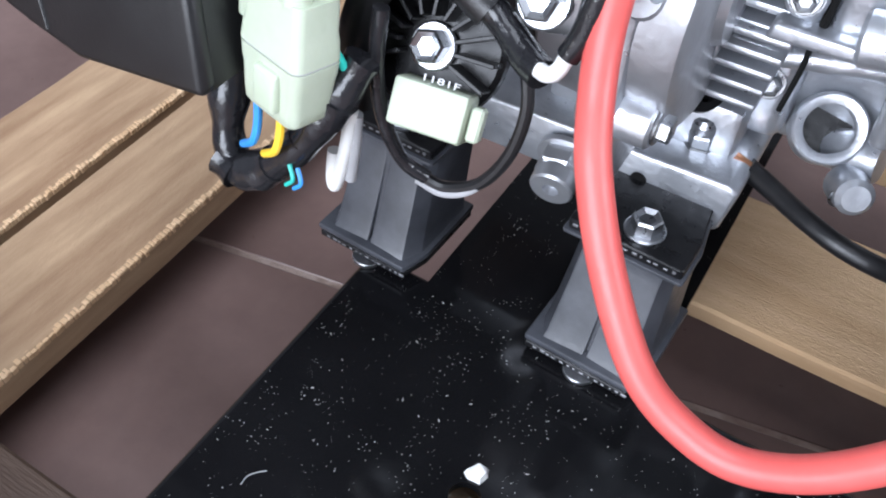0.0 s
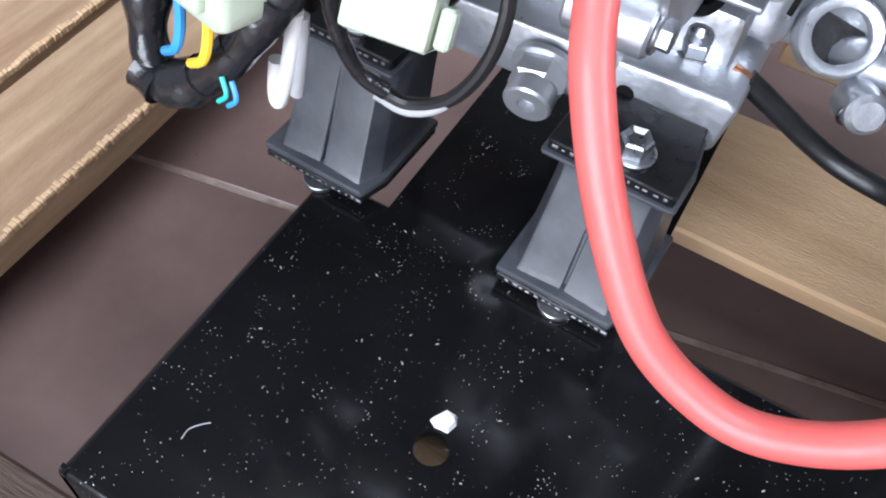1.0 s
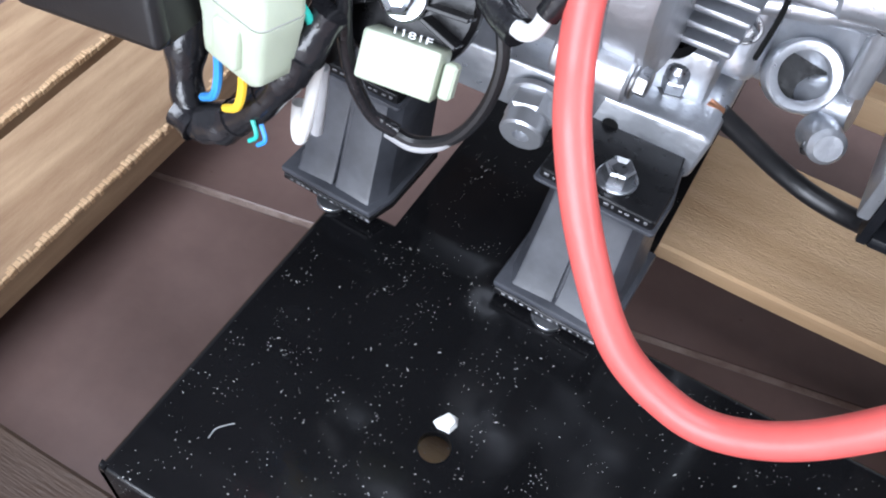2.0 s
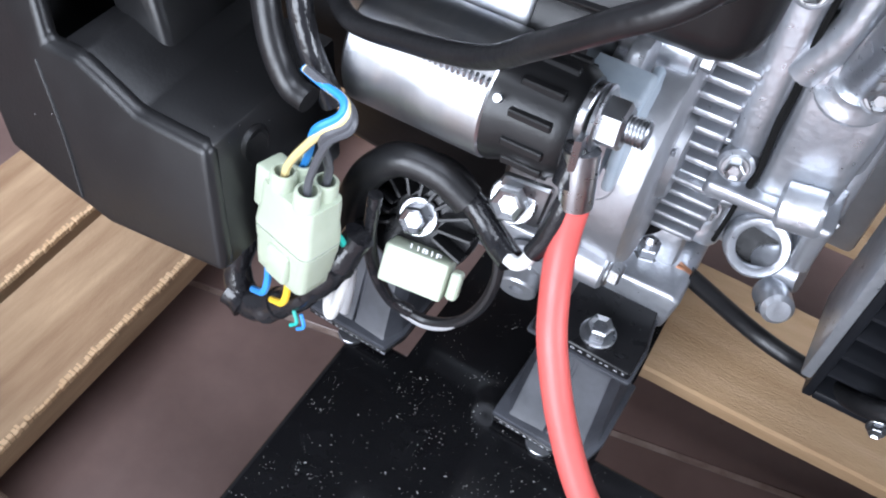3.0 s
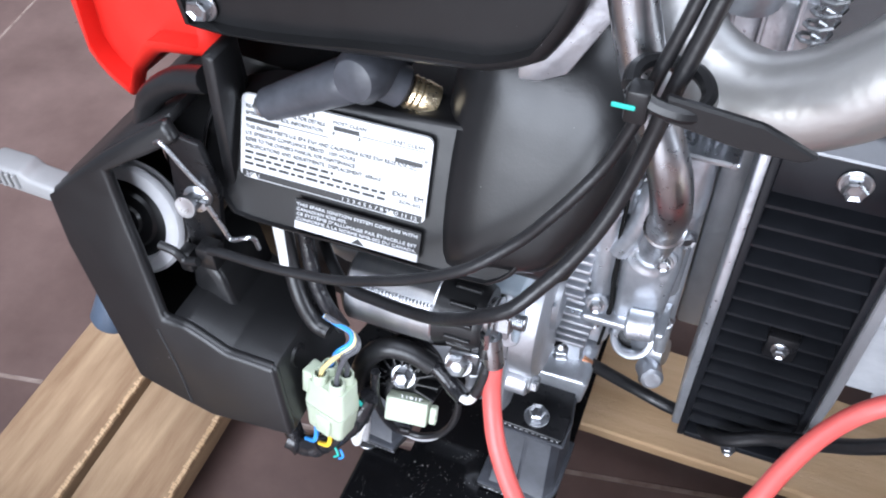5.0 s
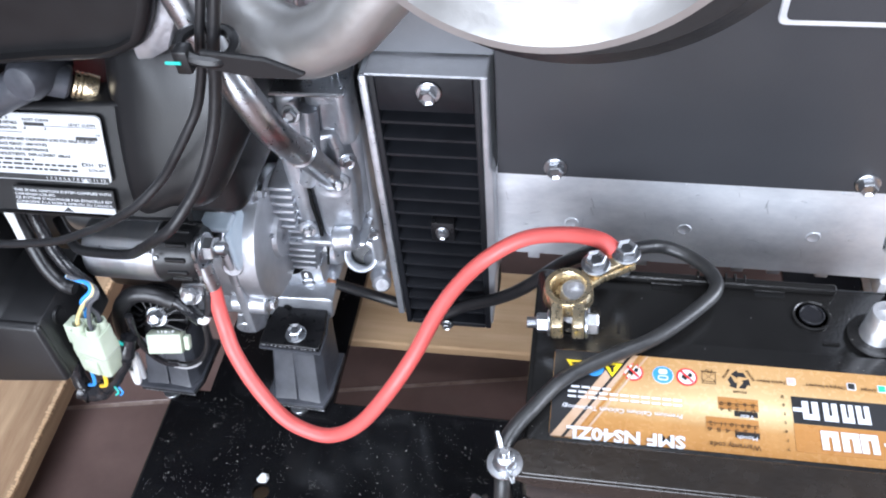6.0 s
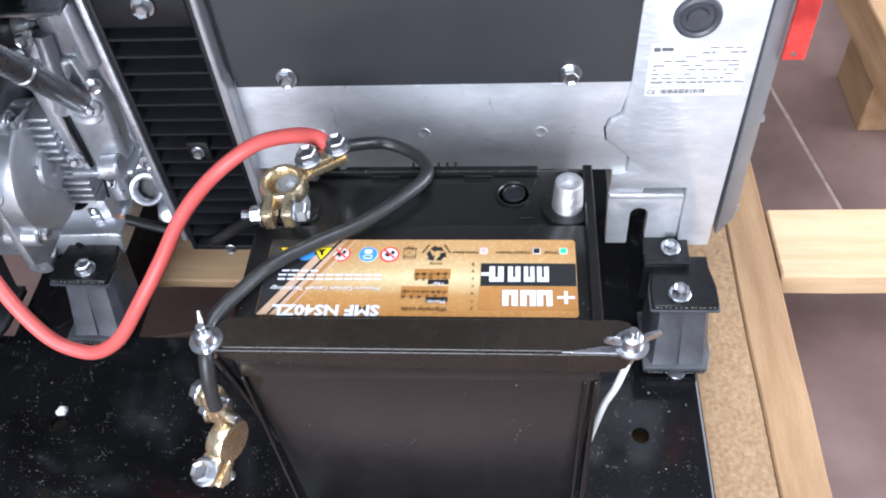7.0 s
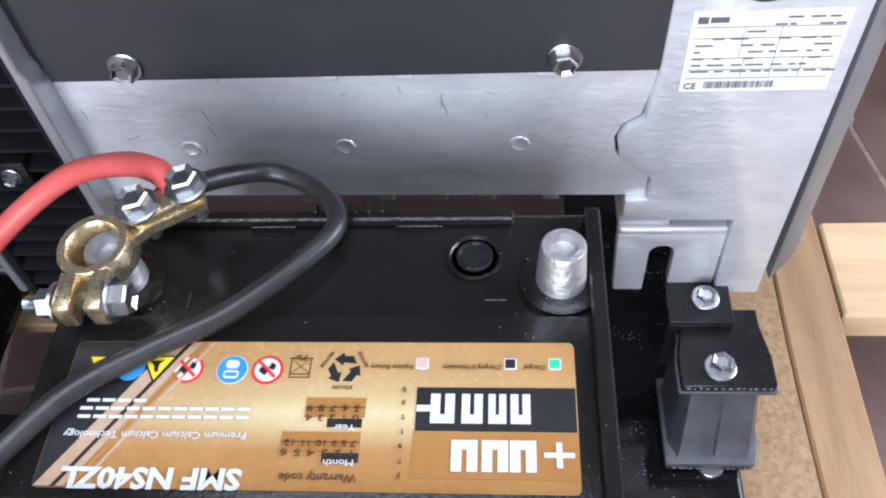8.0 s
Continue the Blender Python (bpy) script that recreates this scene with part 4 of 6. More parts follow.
# dark cover panel
bm = prism([(0.1055, 0.2205), (0.3575, 0.2205), (0.3575, 0.2955), (0.43, 0.2955), (0.43, 0.5), (0.1055, 0.5)], "y", AY - 0.0026, AY - 0.0002, 0.0006, 1)
part("cover_panel", bm, M_DARKPAINT, alt, "dark grey coated steel cover")
part("upper_guard", box(0.03, 0.1045, AY + 0.004, AY + 0.007, 0.303, 0.5, 0.0006, 1), M_GREYPAINT, alt, "mid grey coated guard sheet")
part("panel_frame", prism(rounded(0.245, 0.43, 0.333, 0.49, 0.004, 3), "y", AY - 0.0046, AY - 0.0027, 0.0006, 1), M_ALUSHEET, alt, "aluminium panel frame")
part("panel_face", prism(rounded(0.2485, 0.4265, 0.3365, 0.4865, 0.003, 3), "y", AY - 0.0052, AY - 0.0047, 0.0002, 1), M_DARKPAINT, alt, "dark control panel face")
for x, z in ((0.1405, 0.2285), (0.317, 0.2285), (0.3945, 0.302)):
    part("cover_bolt", hex_bolt((x, AY - 0.0027, z), (0, -1, 0), 0.0105, 0.005), M_ZINC, alt, "zinc flange bolt", 30)
# end plate with foot
poly = [(0.3545, 0.222), (0.3555, 0.278), (0.358, 0.287), (0.366, 0.2925), (0.4275, 0.2925), (0.4255, 0.0665), (0.4025, 0.0665), (0.4015, 0.1275), (0.3490, 0.1275), (0.3490, 0.1425), (0.359, 0.1435), (0.3592, 0.157), (0.353, 0.1635), (0.3435, 0.1715), (0.342, 0.181), (0.3445, 0.1885), (0.352, 0.194)]
part("end_plate", prism(poly, "y", AY - 0.0035, AY + 0.03, 0.0012, 2), M_ALUSHEET, alt, "bare aluminium end bracket")
part("foot_shelf", prism([(0.3487, 0.1145), (0.4015, 0.1145), (0.4015, 0.1195), (0.3487, 0.1195)], "y", AY - 0.002, AY + 0.045, 0.0016, 3), M_ALUSHEET, alt)
part("foot_neck", box(0.3487, 0.3735, AY + 0.001, AY + 0.045, 0.1185, 0.1272, 0.0012, 2), M_ALUSHEET, alt)
# bare metal recess in the foot; its shade is painted on as near-black
part("foot_shade_wall", prism([(0.3735, 0.1190), (0.4015, 0.1190), (0.4015, 0.1272), (0.3735, 0.1272)], "y", AY + 0.040, AY + 0.044, 0.0005, 1), M_SHADE_SEALANT, alt, "inner wall painted black as shade")
slot = [(0.3720 + 0.0062 * math.cos(radians(a)), 0.0985 + 0.0062 * math.sin(radians(a))) for a in range(180, -1, -20)]
part("foot", prism([(0.3505, 0.0665), (0.3658, 0.0665), *slot, (0.3782, 0.0665), (0.4015, 0.0665), (0.4015, 0.1145), (0.3487, 0.1145)], "y", AY - 0.0012, AY + 0.006, 0.0008, 2), M_ALUSHEET, alt, "cast aluminium foot with open slot")
part("side_cover", prism([(0.4285, AY - 0.004), (0.4445, AY + 0.012), (0.4445, 0.58), (0.4285, 0.58)], "z", 0.0785, 0.352, 0.0012, 2), M_GREYPAINT, alt, "mid grey coated side cover")
for z in (0.17, 0.083):
    part("side_screw", hex_bolt((0.4447, AY + 0.02, z), (1, 0, 0), 0.006, 0.003), M_ZINC, alt)
gr = part("cable_grommet", lathe((0.3868, AY - 0.0036, 0.2685), (0, -1, 0), [(0, 0.0135), (0.001, 0.0138), (0.003, 0.0132), (0.0036, 0.0115), (0.0028, 0.0098), (0.0012, 0.0092), (0.001, 0.0065), (0.0034, 0.0058), (0.0034, 0.0)], 40), M_RUBBER, alt, "black rubber grommet")
tag = part("rating_label", box(0.3632, 0.4205, AY - 0.0039, AY - 0.0036, 0.2105, 0.2495), M_TAG, alt, "white printed rating label", 0)


M_GREYINK = mat("thin_grey_ink", (0.09, 0.09, 0.1), 0.5, 0, (0.15, 0.15, 0.16), 300, 0.8, 0.0)


def tag_bar(x0, x1, z0, z1, material=M_GREYINK):
    part("print_bar", box(x0, x1, AY - 0.0042, AY - 0.004, z0, z1), material, tag, "", 0)


def tag_text(body, size, x, z, width=0.0):
    lettering("tag_line", body, size, pose(x, AY - 0.0041, z, 90), M_INK, tag, width)


for z in (0.2424, 0.2372, 0.2275, 0.2218, 0.2175):
    tag_bar(0.365, 0.419, z, z + 0.00015)
for x, z0, z1 in ((0.383, 0.2275, 0.2425), (0.3965, 0.2178, 0.2425), (0.4075, 0.2178, 0.2275), (0.3855, 0.2178, 0.2275)):
    tag_bar(x, x + 0.00015, z0, z1)
tag_bar(0.3652, 0.369, 0.2442, 0.2472)
tag_bar(0.3698, 0.3765, 0.2446, 0.247)
rr = random.Random(2)
for row in range(9):
    x = 0.366 + 0.018 * (row < 3)
    z = 0.2462 - row * 0.0032
    while x < 0.416:
        w = rr.uniform(0.002, 0.007)
        if rr.random() < 0.72:
            tag_bar(x, x + w, z, z + 0.0007)
        x += w + rr.uniform(0.001, 0.004)
tag_text("CE", 0.0042, 0.3645, 0.2122)
x = 0.3725
while x < 0.399:
    w = rr.choice((0.0003, 0.0005, 0.0008))
    tag_bar(x, x + w, 0.2124, 0.2158)
    x += w + rr.choice((0.0003, 0.0005))

red_strip = part("red_strip", box(0.4448, 0.4585, 0.2745, 0.2775, 0.2265, 0.2955, 0.0005, 1), mat("clear_red_plastic", (0.4, 0.03, 0.028), 0.25, 0, (0.66, 0.06, 0.05), 30), alt, "clear red plastic strip")
part("strip_cap", box(0.4448, 0.459, 0.2742, 0.28, 0.2958, 0.312, 0.0005, 1), mat("orange_plastic", (0.7, 0.25, 0.05), 0.3), red_strip, "orange end")
part("strip_stud", cyl((0.4505, 0.2746, 0.2315), (0.4505, 0.2736, 0.2315), 0.0015, 10), M_ZINC, red_strip)

# intake grille at the engine end
GY = 0.255
# solid black sheet that stands for the shade between the slats
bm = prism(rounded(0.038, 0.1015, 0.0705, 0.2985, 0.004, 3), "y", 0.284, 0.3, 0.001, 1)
part("grille_shade", bm, M_SHADE_SEALANT, alt, "black sheet painted as the shade behind the slats")
bm = box(0.0355, 0.0395, GY, 0.3, 0.0695, 0.2995, 0.0008, 2)
box(0.0945, 0.0985, GY, 0.3, 0.0695, 0.2995, 0.0008, 2, bm)
box(0.0395, 0.0945, GY, 0.3, 0.2735, 0.2995, 0.0008, 2, bm)
box(0.0395, 0.0945, GY, 0.3, 0.0695, 0.0745, 0.0008, 2, bm)
part("grille_frame", bm, M_GRILLE, alt, "black cast grille frame")
slat = bmesh.new()
loft([[Vector((x, GY + u, w)) for u, w in ((0.001, 0.0), (0.001, 0.0018), (0.028, 0.0098), (0.028, 0.008))] for x in (0.0392, 0.0948)], slat)
z = 0.0855
while z < 0.268:
    b2 = slat.copy()
    bmesh.ops.translate(b2, verts=b2.verts, vec=(0, 0, z))
    part("slat", b2, M_GRILLE, alt, "", 0)
    z += 0.0127
slat.free()
part("grille_boss", box(0.062, 0.0775, GY - 0.0005, GY + 0.02, 0.165, 0.1815, 0.001, 2), M_STEELBLK, alt)
part("grille_bolt", hex_bolt((0.0695, GY - 0.0006, 0.1735), (0, -1, 0), 0.0068, 0.0035), M_ZINC, alt, "zinc screw", 30)
part("grille_bolt", hex_bolt((0.0697, GY - 0.0006, 0.2885), (0, -1, 0), 0.0105, 0.005), M_ZINC, alt, "zinc flange bolt", 30)
part("grille_bolt", hex_bolt((0.066, GY - 0.0006, 0.072), (0, -1, 0), 0.0065, 0.003), M_ZINC, alt, "zinc screw", 30)
poly = [(0.0988, 0.0800), (0.1005, 0.0800), (0.1045, 0.146), (0.1045, 0.2305), (0.1025, 0.236), (0.1025, 0.3015), (0.0345, 0.3015), (0.0345, 0.2998), (0.0988, 0.2998)]
part("end_flange", prism(poly, "y", GY - 0.003, 0.34, 0.0008, 1), M_CASTDARK, alt, "cast aluminium end flange")
# black sheet behind the slot paints the shade inside the foot
part("foot_shade_back", box(0.3545, 0.401, AY + 0.026, AY + 0.030, 0.0665, 0.1140, 0.0005, 1), M_SHADE_SEALANT, alt, "inner face with its shade painted black")
part("grille_side", box(0.0305, 0.0352, 0.2535, 0.3, 0.0815, 0.2985, 0.0012, 2), M_CAST, alt, "raw cast side flange")
bm = box(0.0175, 0.0345, 0.335, 0.5, 0.075, 0.35, 0.003, 2)
part("adaptor_ring", bm, M_CASTDARK, alt, "cast aluminium adaptor ring")
part("mount_bracket", prism([(0.3765, 0.2400), (0.4095, 0.2400), (0.4095, 0.272), (0.3765, 0.272)], "z", 0.0700, 0.0732, 0.0006, 1), M_STEELBLK, alt, "black steel foot bracket")
part("bracket_web", box(0.3765, 0.4095, 0.2402, 0.2432, 0.030, 0.0700, 0.0006, 1), M_STEELBLK, alt, "black steel web")
part("bracket_bolt", hex_bolt((0.3965, 0.2545, 0.0733), (0, -0.2, 1), 0.0105, 0.005), M_ZINC, alt, "zinc bolt", 30)

# ---- muffler and exhaust ----
muf = thing("muffler", (0.138, 0.28, 0.38), "round bright steel exhaust muffler over the alternator", "muffler")
MC = (0.138, 0.158, 0.470)
prof = [(-0.010, 0.0), (-0.010, 0.05), (-0.009, 0.056), (-0.004, 0.060), (-0.0035, 0.064), (-0.0065, 0.0675), (-0.002, 0.0735), (0.0025, 0.0775), (0.002, 0.081), (-0.005, 0.085), (-0.011, 0.0852), (-0.014, 0.083)]
bm = lathe(MC, (0, -1, 0), [(-0.014, 0.081), *prof[::-1]], 72)
part("end_cap", bm, M_MUFFLER, muf, "pressed steel end cap")
part("shell", lathe((MC[0] + 0.011, MC[1] + 0.013, MC[2] - 0.006), (0, 1, 0), [(0, 0.086), (0.010, 0.098), (0.076, 0.098), (0.080, 0.09)], 72), mat("dark_heat_shell", (0.006, 0.006, 0.0065), 0.4, 0.0), muf, "dark outer shell")
part("support", box(0.125, 0.15, 0.2505, 0.2625, 0.355, 0.40, 0.002), M_STEELBLK, muf)
part("exhaust_pipe", tube([(-0.015, 0.25, 0.37), (-0.006, 0.222, 0.3575), (0.02, 0.205, 0.3545), (0.044, 0.2, 0.366), (0.064, 0.198, 0.388), (0.085, 0.2, 0.412)], 0.0165, 24, None, 8), M_MUFFLER, muf, "bent bare steel exhaust pipe")

# ---- engine ----
eng = thing("engine", (-0.1, 0.35, 0.066), "petrol engine with black plastic covers and bare cast crankcase", "engine")


def blob_cover(name, outline, y0, y1, round_, material, parent, label="", grow=0.0):
    """A moulded cover: an outline in x and z that swells from a rounded front face back to its full size."""
    cx = sum(p[0] for p in outline) / len(outline)
    cz = sum(p[1] for p in outline) / len(outline)
    dense = []
    n = len(outline)
    for i in range(n):
        p0, p1, p2, p3 = (Vector(outline[(i + k) % n]) for k in (-1, 0, 1, 2))
        for k in range(5):
            t = k / 5
            q = 0.5 * ((2 * p1) + (p2 - p0) * t + (2 * p0 - 5 * p1 + 4 * p2 - p3) * t * t + (3 * p1 - p0 - 3 * p2 + p3) * t ** 3)
            lin = p1.lerp(p2, t)
            dense.append(lin.lerp(q, 0.45))
    secs = []
    for k in range(6):
        a = radians(90 * k / 5)
        y, inset = y0 + round_ * (1 - math.sin(a)), round_ * (1 - math.cos(a))
        secs.append((y, inset))
    secs = secs[::-1]
    rings = []
    for y, inset in secs:
        ring = []
        for p in dense:
            d = Vector((p.x - cx, p.y - cz))
            f = max(0.05, 1 - inset / d.length)
            ring.append(Vector((cx + d.x * f, y, cz + d.y * f)))
        rings.append(ring)
    rings = rings[::-1]
    last = [Vector((cx + (p.x - cx) * (1 + grow), y1, cz + (p.y - cz) * (1 + grow))) for p in dense]
    rings.append(last)
    return part(name, loft(rings), material, parent, label, 40)


# crankcase and its castings
crank = part("crankcase", box(-0.105, 0.0165, 0.306, 0.50, 0.075, 0.345, 0.006, 3), M_CAST, eng, "bare cast aluminium crankcase")
part("casting", box(-0.05, 0.0165, 0.286, 0.31, 0.122, 0.158, 0.007, 4), M_CAST, crank)
part("casting", box(-0.04, 0.008, 0.275, 0.31, 0.162, 0.213, 0.012, 4), M_CAST, crank)
part("casting", box(-0.012, 0.0165, 0.27, 0.31, 0.228, 0.283, 0.007, 4), M_CAST, crank)
part("casting", box(-0.034, -0.014, 0.272, 0.31, 0.218, 0.268, 0.007, 4), M_CAST, crank)
part("casting", prism([(-0.02, 0.155), (0.014, 0.155), (0.0165, 0.245), (-0.004, 0.25)], "y", 0.281, 0.31, 0.006, 4), M_CAST, crank)
part("casting", box(-0.042, -0.020, 0.292, 0.312, 0.082, 0.124, 0.006, 4), M_CAST, crank)
for k in range(6):
    z = 0.132 + 0.0072 * k
    part("rib", box(-0.05 + 0.001 * k, -0.028 + 0.0006 * k, 0.268, 0.292, z, z + 0.0032, 0.0012, 2), M_CAST, crank)
for k in range(7):
    x = -0.006 + 0.0036 * k
    part("rib", box(x, x + 0.0016, 0.262, 0.292, 0.288, 0.318, 0.0006, 1), M_CAST, crank)
for k in range(6):
    z = 0.160 + 0.0068 * k
    part("rib", box(-0.0535 + 0.0012 * k, -0.0335 + 0.0006 * k, 0.260 + 0.0004 * k, 0.292, z, z + 0.0034, 0.0013, 2), M_CAST, crank)
for k in range(5):
    z = 0.112 + 0.0066 * k
    part("rib", box(-0.0500 + 0.0010 * k, -0.0290 + 0.0010 * k, 0.2640, 0.292, z, z + 0.0030, 0.0012, 2), M_CAST, crank)
part("pipe_boss", cyl((-0.0075, 0.2600, 0.1535), (0.0080, 0.2600, 0.1560), 0.0088, 24, None, 0.0015), M_CAST, crank)
part("ledge", prism([(-0.034, 0.1425), (0.012, 0.1445), (0.014, 0.1495), (-0.033, 0.1490)], "y", 0.2600, 0.30, 0.0018, 3), M_CAST, crank)
for x, z in ((0.0030, 0.2050), (-0.0280, 0.2300), (-0.0265, 0.1580)):
    part("stud_boss", lathe((x, 0.2660, z), (0.1, -1, 0.2), [(0, 0.0070), (0.0035, 0.0066), (0.0045, 0.0055), (0.0045, 0)], 20), M_CAST, crank)
    part("stud_bolt", hex_bolt((x + 0.0004, 0.2615, z + 0.0009), (0.1, -1, 0.2), 0.0075), M_ZINC, crank, "zinc hexagon bolt", 30)
part("gusset", prism([(0.0085, 0.10), (0.0165, 0.10), (0.0165, 0.29), (0.0105, 0.285), (0.006, 0.19)], "y", 0.285, 0.31, 0.003, 3), M_CASTDARK, crank)
part("web", tube([(-0.046, 0.282, 0.118), (-0.03, 0.280, 0.1265), (-0.012, 0.283, 0.129), (0.008, 0.288, 0.13)], 0.0042, 12), M_CAST, crank)
part("web", tube([(-0.02, 0.268, 0.20), (-0.012, 0.266, 0.225), (-0.008, 0.268, 0.262)], 0.006, 12), M_CAST, crank)
part("casting", prism([(-0.0175, 0.146), (0.009, 0.150), (0.0125, 0.200), (0.0060, 0.245), (-0.0185, 0.240)], "y", 0.2655, 0.30, 0.005, 4), M_CAST, crank)
part("casting", prism([(-0.0315, 0.150), (-0.0200, 0.146), (-0.0210, 0.240), (-0.036, 0.243)], "y", 0.2648, 0.30, 0.005, 4), M_CAST, crank)
part("parting_line", tube([(-0.0202, 0.2648, 0.2385), (-0.0205, 0.2648, 0.212), (-0.0194, 0.2650, 0.196), (-0.0196, 0.2650, 0.178), (-0.0184, 0.2650, 0.160), (-0.0190, 0.2655, 0.1500)], 0.0013, 8, None, 8, True, 0.5), M_SHADE_SEALANT, crank, "dark sealant line")
part("parting_line", tube([(-0.0215, 0.2765, 0.147), (-0.0205, 0.2745, 0.13), (-0.022, 0.271, 0.112)], 0.001, 8), M_SHADE_SEALANT, crank, "dark sealant line")
d_up = Vector((0.12, -0.82, 0.62))
bore = [(0.0142 - 0.0011 * k, 0.0100 if k % 2 else 0.0093) for k in range(10)]
part("drain_boss", lathe((-0.006, 0.305, 0.088), d_up, [(0, 0.0140), (0.012, 0.0138), (0.0145, 0.0132), (0.0152, 0.0124), (0.015, 0.0108), *bore, (0.002, 0.0094), (0.002, 0.0)], 40), M_CAST, crank, "machined threaded drain boss")
# black disc at the bottom of the bore stands for the shade there
part("bore_floor", cyl(Vector((-0.006, 0.305, 0.088)) + d_up.normalized() * 0.0021, Vector((-0.006, 0.305, 0.088)) + d_up.normalized() * 0.003, 0.0092, 28), M_STEELBLK, crank, "black disc painted as the shade in the bore")
part("drain_pipe", tube([(0.0, 0.305, 0.082), (0.008, 0.3, 0.086), (0.017, 0.298, 0.088)], 0.0085, 16), M_CAST, crank)
part("boss", lathe((0.009, 0.29, 0.079), (0.25, -0.7, 0.3), [(0, 0.008), (0.014, 0.007), (0.016, 0.005)], 20), M_CAST, crank)
for p, d, s in (((0.0115, 0.2855, 0.134), (0.4, -1, 0.1), 0.0085), ((0.0105, 0.2665, 0.222), (0.5, -1, 0), 0.0085), ((0.010, 0.281, 0.081), (0.6, -0.9, -0.1), 0.009), ((-0.017, 0.262, 0.262), (0, -1, 0.2), 0.009),
                ((-0.004, 0.262, 0.283), (0, -1, 0.2), 0.009), ((-0.03, 0.262, 0.292), (0, -1, 0.2), 0.0085), ((-0.027, 0.262, 0.25), (0, -1, 0.3), 0.008), ((-0.03, 0.291, 0.108), (0.2, -1, 0.3), 0.009)):
    part("case_bolt", hex_bolt(p, d, s), M_ZINC, eng, "zinc hexagon bolt", 30)
part("head_bracket", box(-0.03, 0.024, 0.244, 0.285, 0.2895, 0.2925, 0.0008, 1), M_ZINC, eng, "zinc plate bracket")
bm = box(-0.04, 0.036, 0.262, 0.36, 0.318, 0.36, 0.004, 2)
barrel = part("cylinder_barrel", bm, M_CAST, eng, "finned cast cylinder")
for k in range(7):
    part("cooling_fin", box(-0.042 + 0.0115 * k, -0.0395 + 0.0115 * k, 0.252, 0.36, 0.315, 0.42, 0.0008, 1), M_CAST, barrel)
part("intake_body", lathe((0.012, 0.238, 0.40), (0.15, -0.2, 1), [(-0.03, 0.014), (-0.01, 0.015), (0.0, 0.017), (0.04, 0.017), (0.045, 0.014)], 24), M_CAST, eng, "cast intake body")
pts = []
for k in range(90):
    a = 2 * math.pi * k / 8
    pts.append((0.0315 + 0.0045 * math.cos(a) + 0.00012 * k, 0.215 + 0.0045 * math.sin(a), 0.372 + 0.0006 * k))
part("governor_spring", tube(pts, 0.0008, 6, None, 1), M_ZINC, eng, "coiled zinc spring")

# dipstick tube
part("dipstick_tube", tube([(-0.033, 0.192, 0.44), (-0.021, 0.188, 0.39), (-0.0095, 0.185, 0.357), (0.0, 0.183, 0.335), (0.0035, 0.192, 0.309), (0.002, 0.215, 0.2775), (0.0, 0.24, 0.2435), (-0.003, 0.268, 0.206)], 0.0078, 20), M_ZINC, eng, "plated dipstick tube")
part("tube_collar", lathe((0.0018, 0.219, 0.2725), (-0.03, 0.6, -0.8), [(0, 0.0079), (0.001, 0.009), (0.0045, 0.009), (0.0055, 0.0079)], 24), M_ZINC, eng)
part("tube_seat", lathe((-0.0035, 0.2735, 0.1985), (0.05, -0.55, 0.8), [(0, 0.0135), (0.003, 0.0138), (0.0045, 0.0125), (0.006, 0.0105), (0.009, 0.0095)], 28), M_CAST, eng, "flared pipe seat")

# black filler added between the blower and the starter to darken the gap
part("gap_filler", prism([(-0.170, 0.125), (-0.118, 0.118), (-0.092, 0.128), (-0.090, 0.205), (-0.172, 0.215)], "y", 0.226, 0.300, 0.006, 3), M_PLASTIC, eng, "black filler added in the gap between engine parts")
# engine feet
rail = [(-0.145, 0.052), (-0.029, 0.0545), (-0.0255, 0.057), (-0.0225, 0.0775), (-0.027, 0.0795), (-0.145, 0.0755)]
bm = prism(rail, "y", 0.2625, 0.32, 0.0018, 3)
part("foot_rail", bm, M_CAST, eng, "machined aluminium foot rail")
part("foot_web", box(-0.11, -0.032, 0.278, 0.33, 0.07, 0.10, 0.004, 2), M_CAST, eng)
# no hole is drilled: a black disc on the rail paints its shade
part("foot_hole", cyl((-0.0602, 0.2617, 0.0660), (-0.0602, 0.2630, 0.0660), 0.0034, 20), M_SHADE_SEALANT, eng, "black disc painted as the shade of a small hole")
bm = lathe((-0.0905, 0.2628, 0.063), (0.1, -1, -0.25), [(0, 0.0125), (0.0025, 0.0125), (0.003, 0.011)], 28)
hex_bolt((-0.0903, 0.2600, 0.0625), (0.1, -1, -0.25), 0.0215, 0.0085, False, 0, False, bm)
lathe((-0.0895, 0.2517, 0.0605), (0.1, -1, -0.25), [(0, 0.0092), (0.0065, 0.0092), (0.0075, 0.0084), (0.0075, 0.0035), (0.004, 0.0032), (0.004, 0.0)], 28, bm)
part("drain_plug", bm, M_CASTDARK, eng, "large grey socket drain plug", 30)
bm = hex_bolt((-0.045, 0.282, 0.0735), (0, -0.15, 1), 0.0145, 0.005, True, 0, False)
hex_bolt((-0.045, 0.281, 0.0805), (0, -0.15, 1), 0.012, 0.006, False, 0, False, bm)
lathe((-0.045, 0.28, 0.0865), (0, -0.15, 1), [(0, 0.0052), (0.004, 0.0048), (0.0062, 0.003), (0.007, 0)], 18, bm)
part("earth_stud", bm, M_ZINC, eng, "zinc earth stud with nuts", 30)
part("earth_lug", prism([(-0.052, 0.276), (-0.045, 0.274), (-0.038, 0.277), (-0.026, 0.278), (-0.024, 0.284), (-0.038, 0.288), (-0.046, 0.29), (-0.052, 0.286)], "z", 0.0748, 0.0765, 0.0004, 1), M_ZINC, eng, "crimped cable lug")
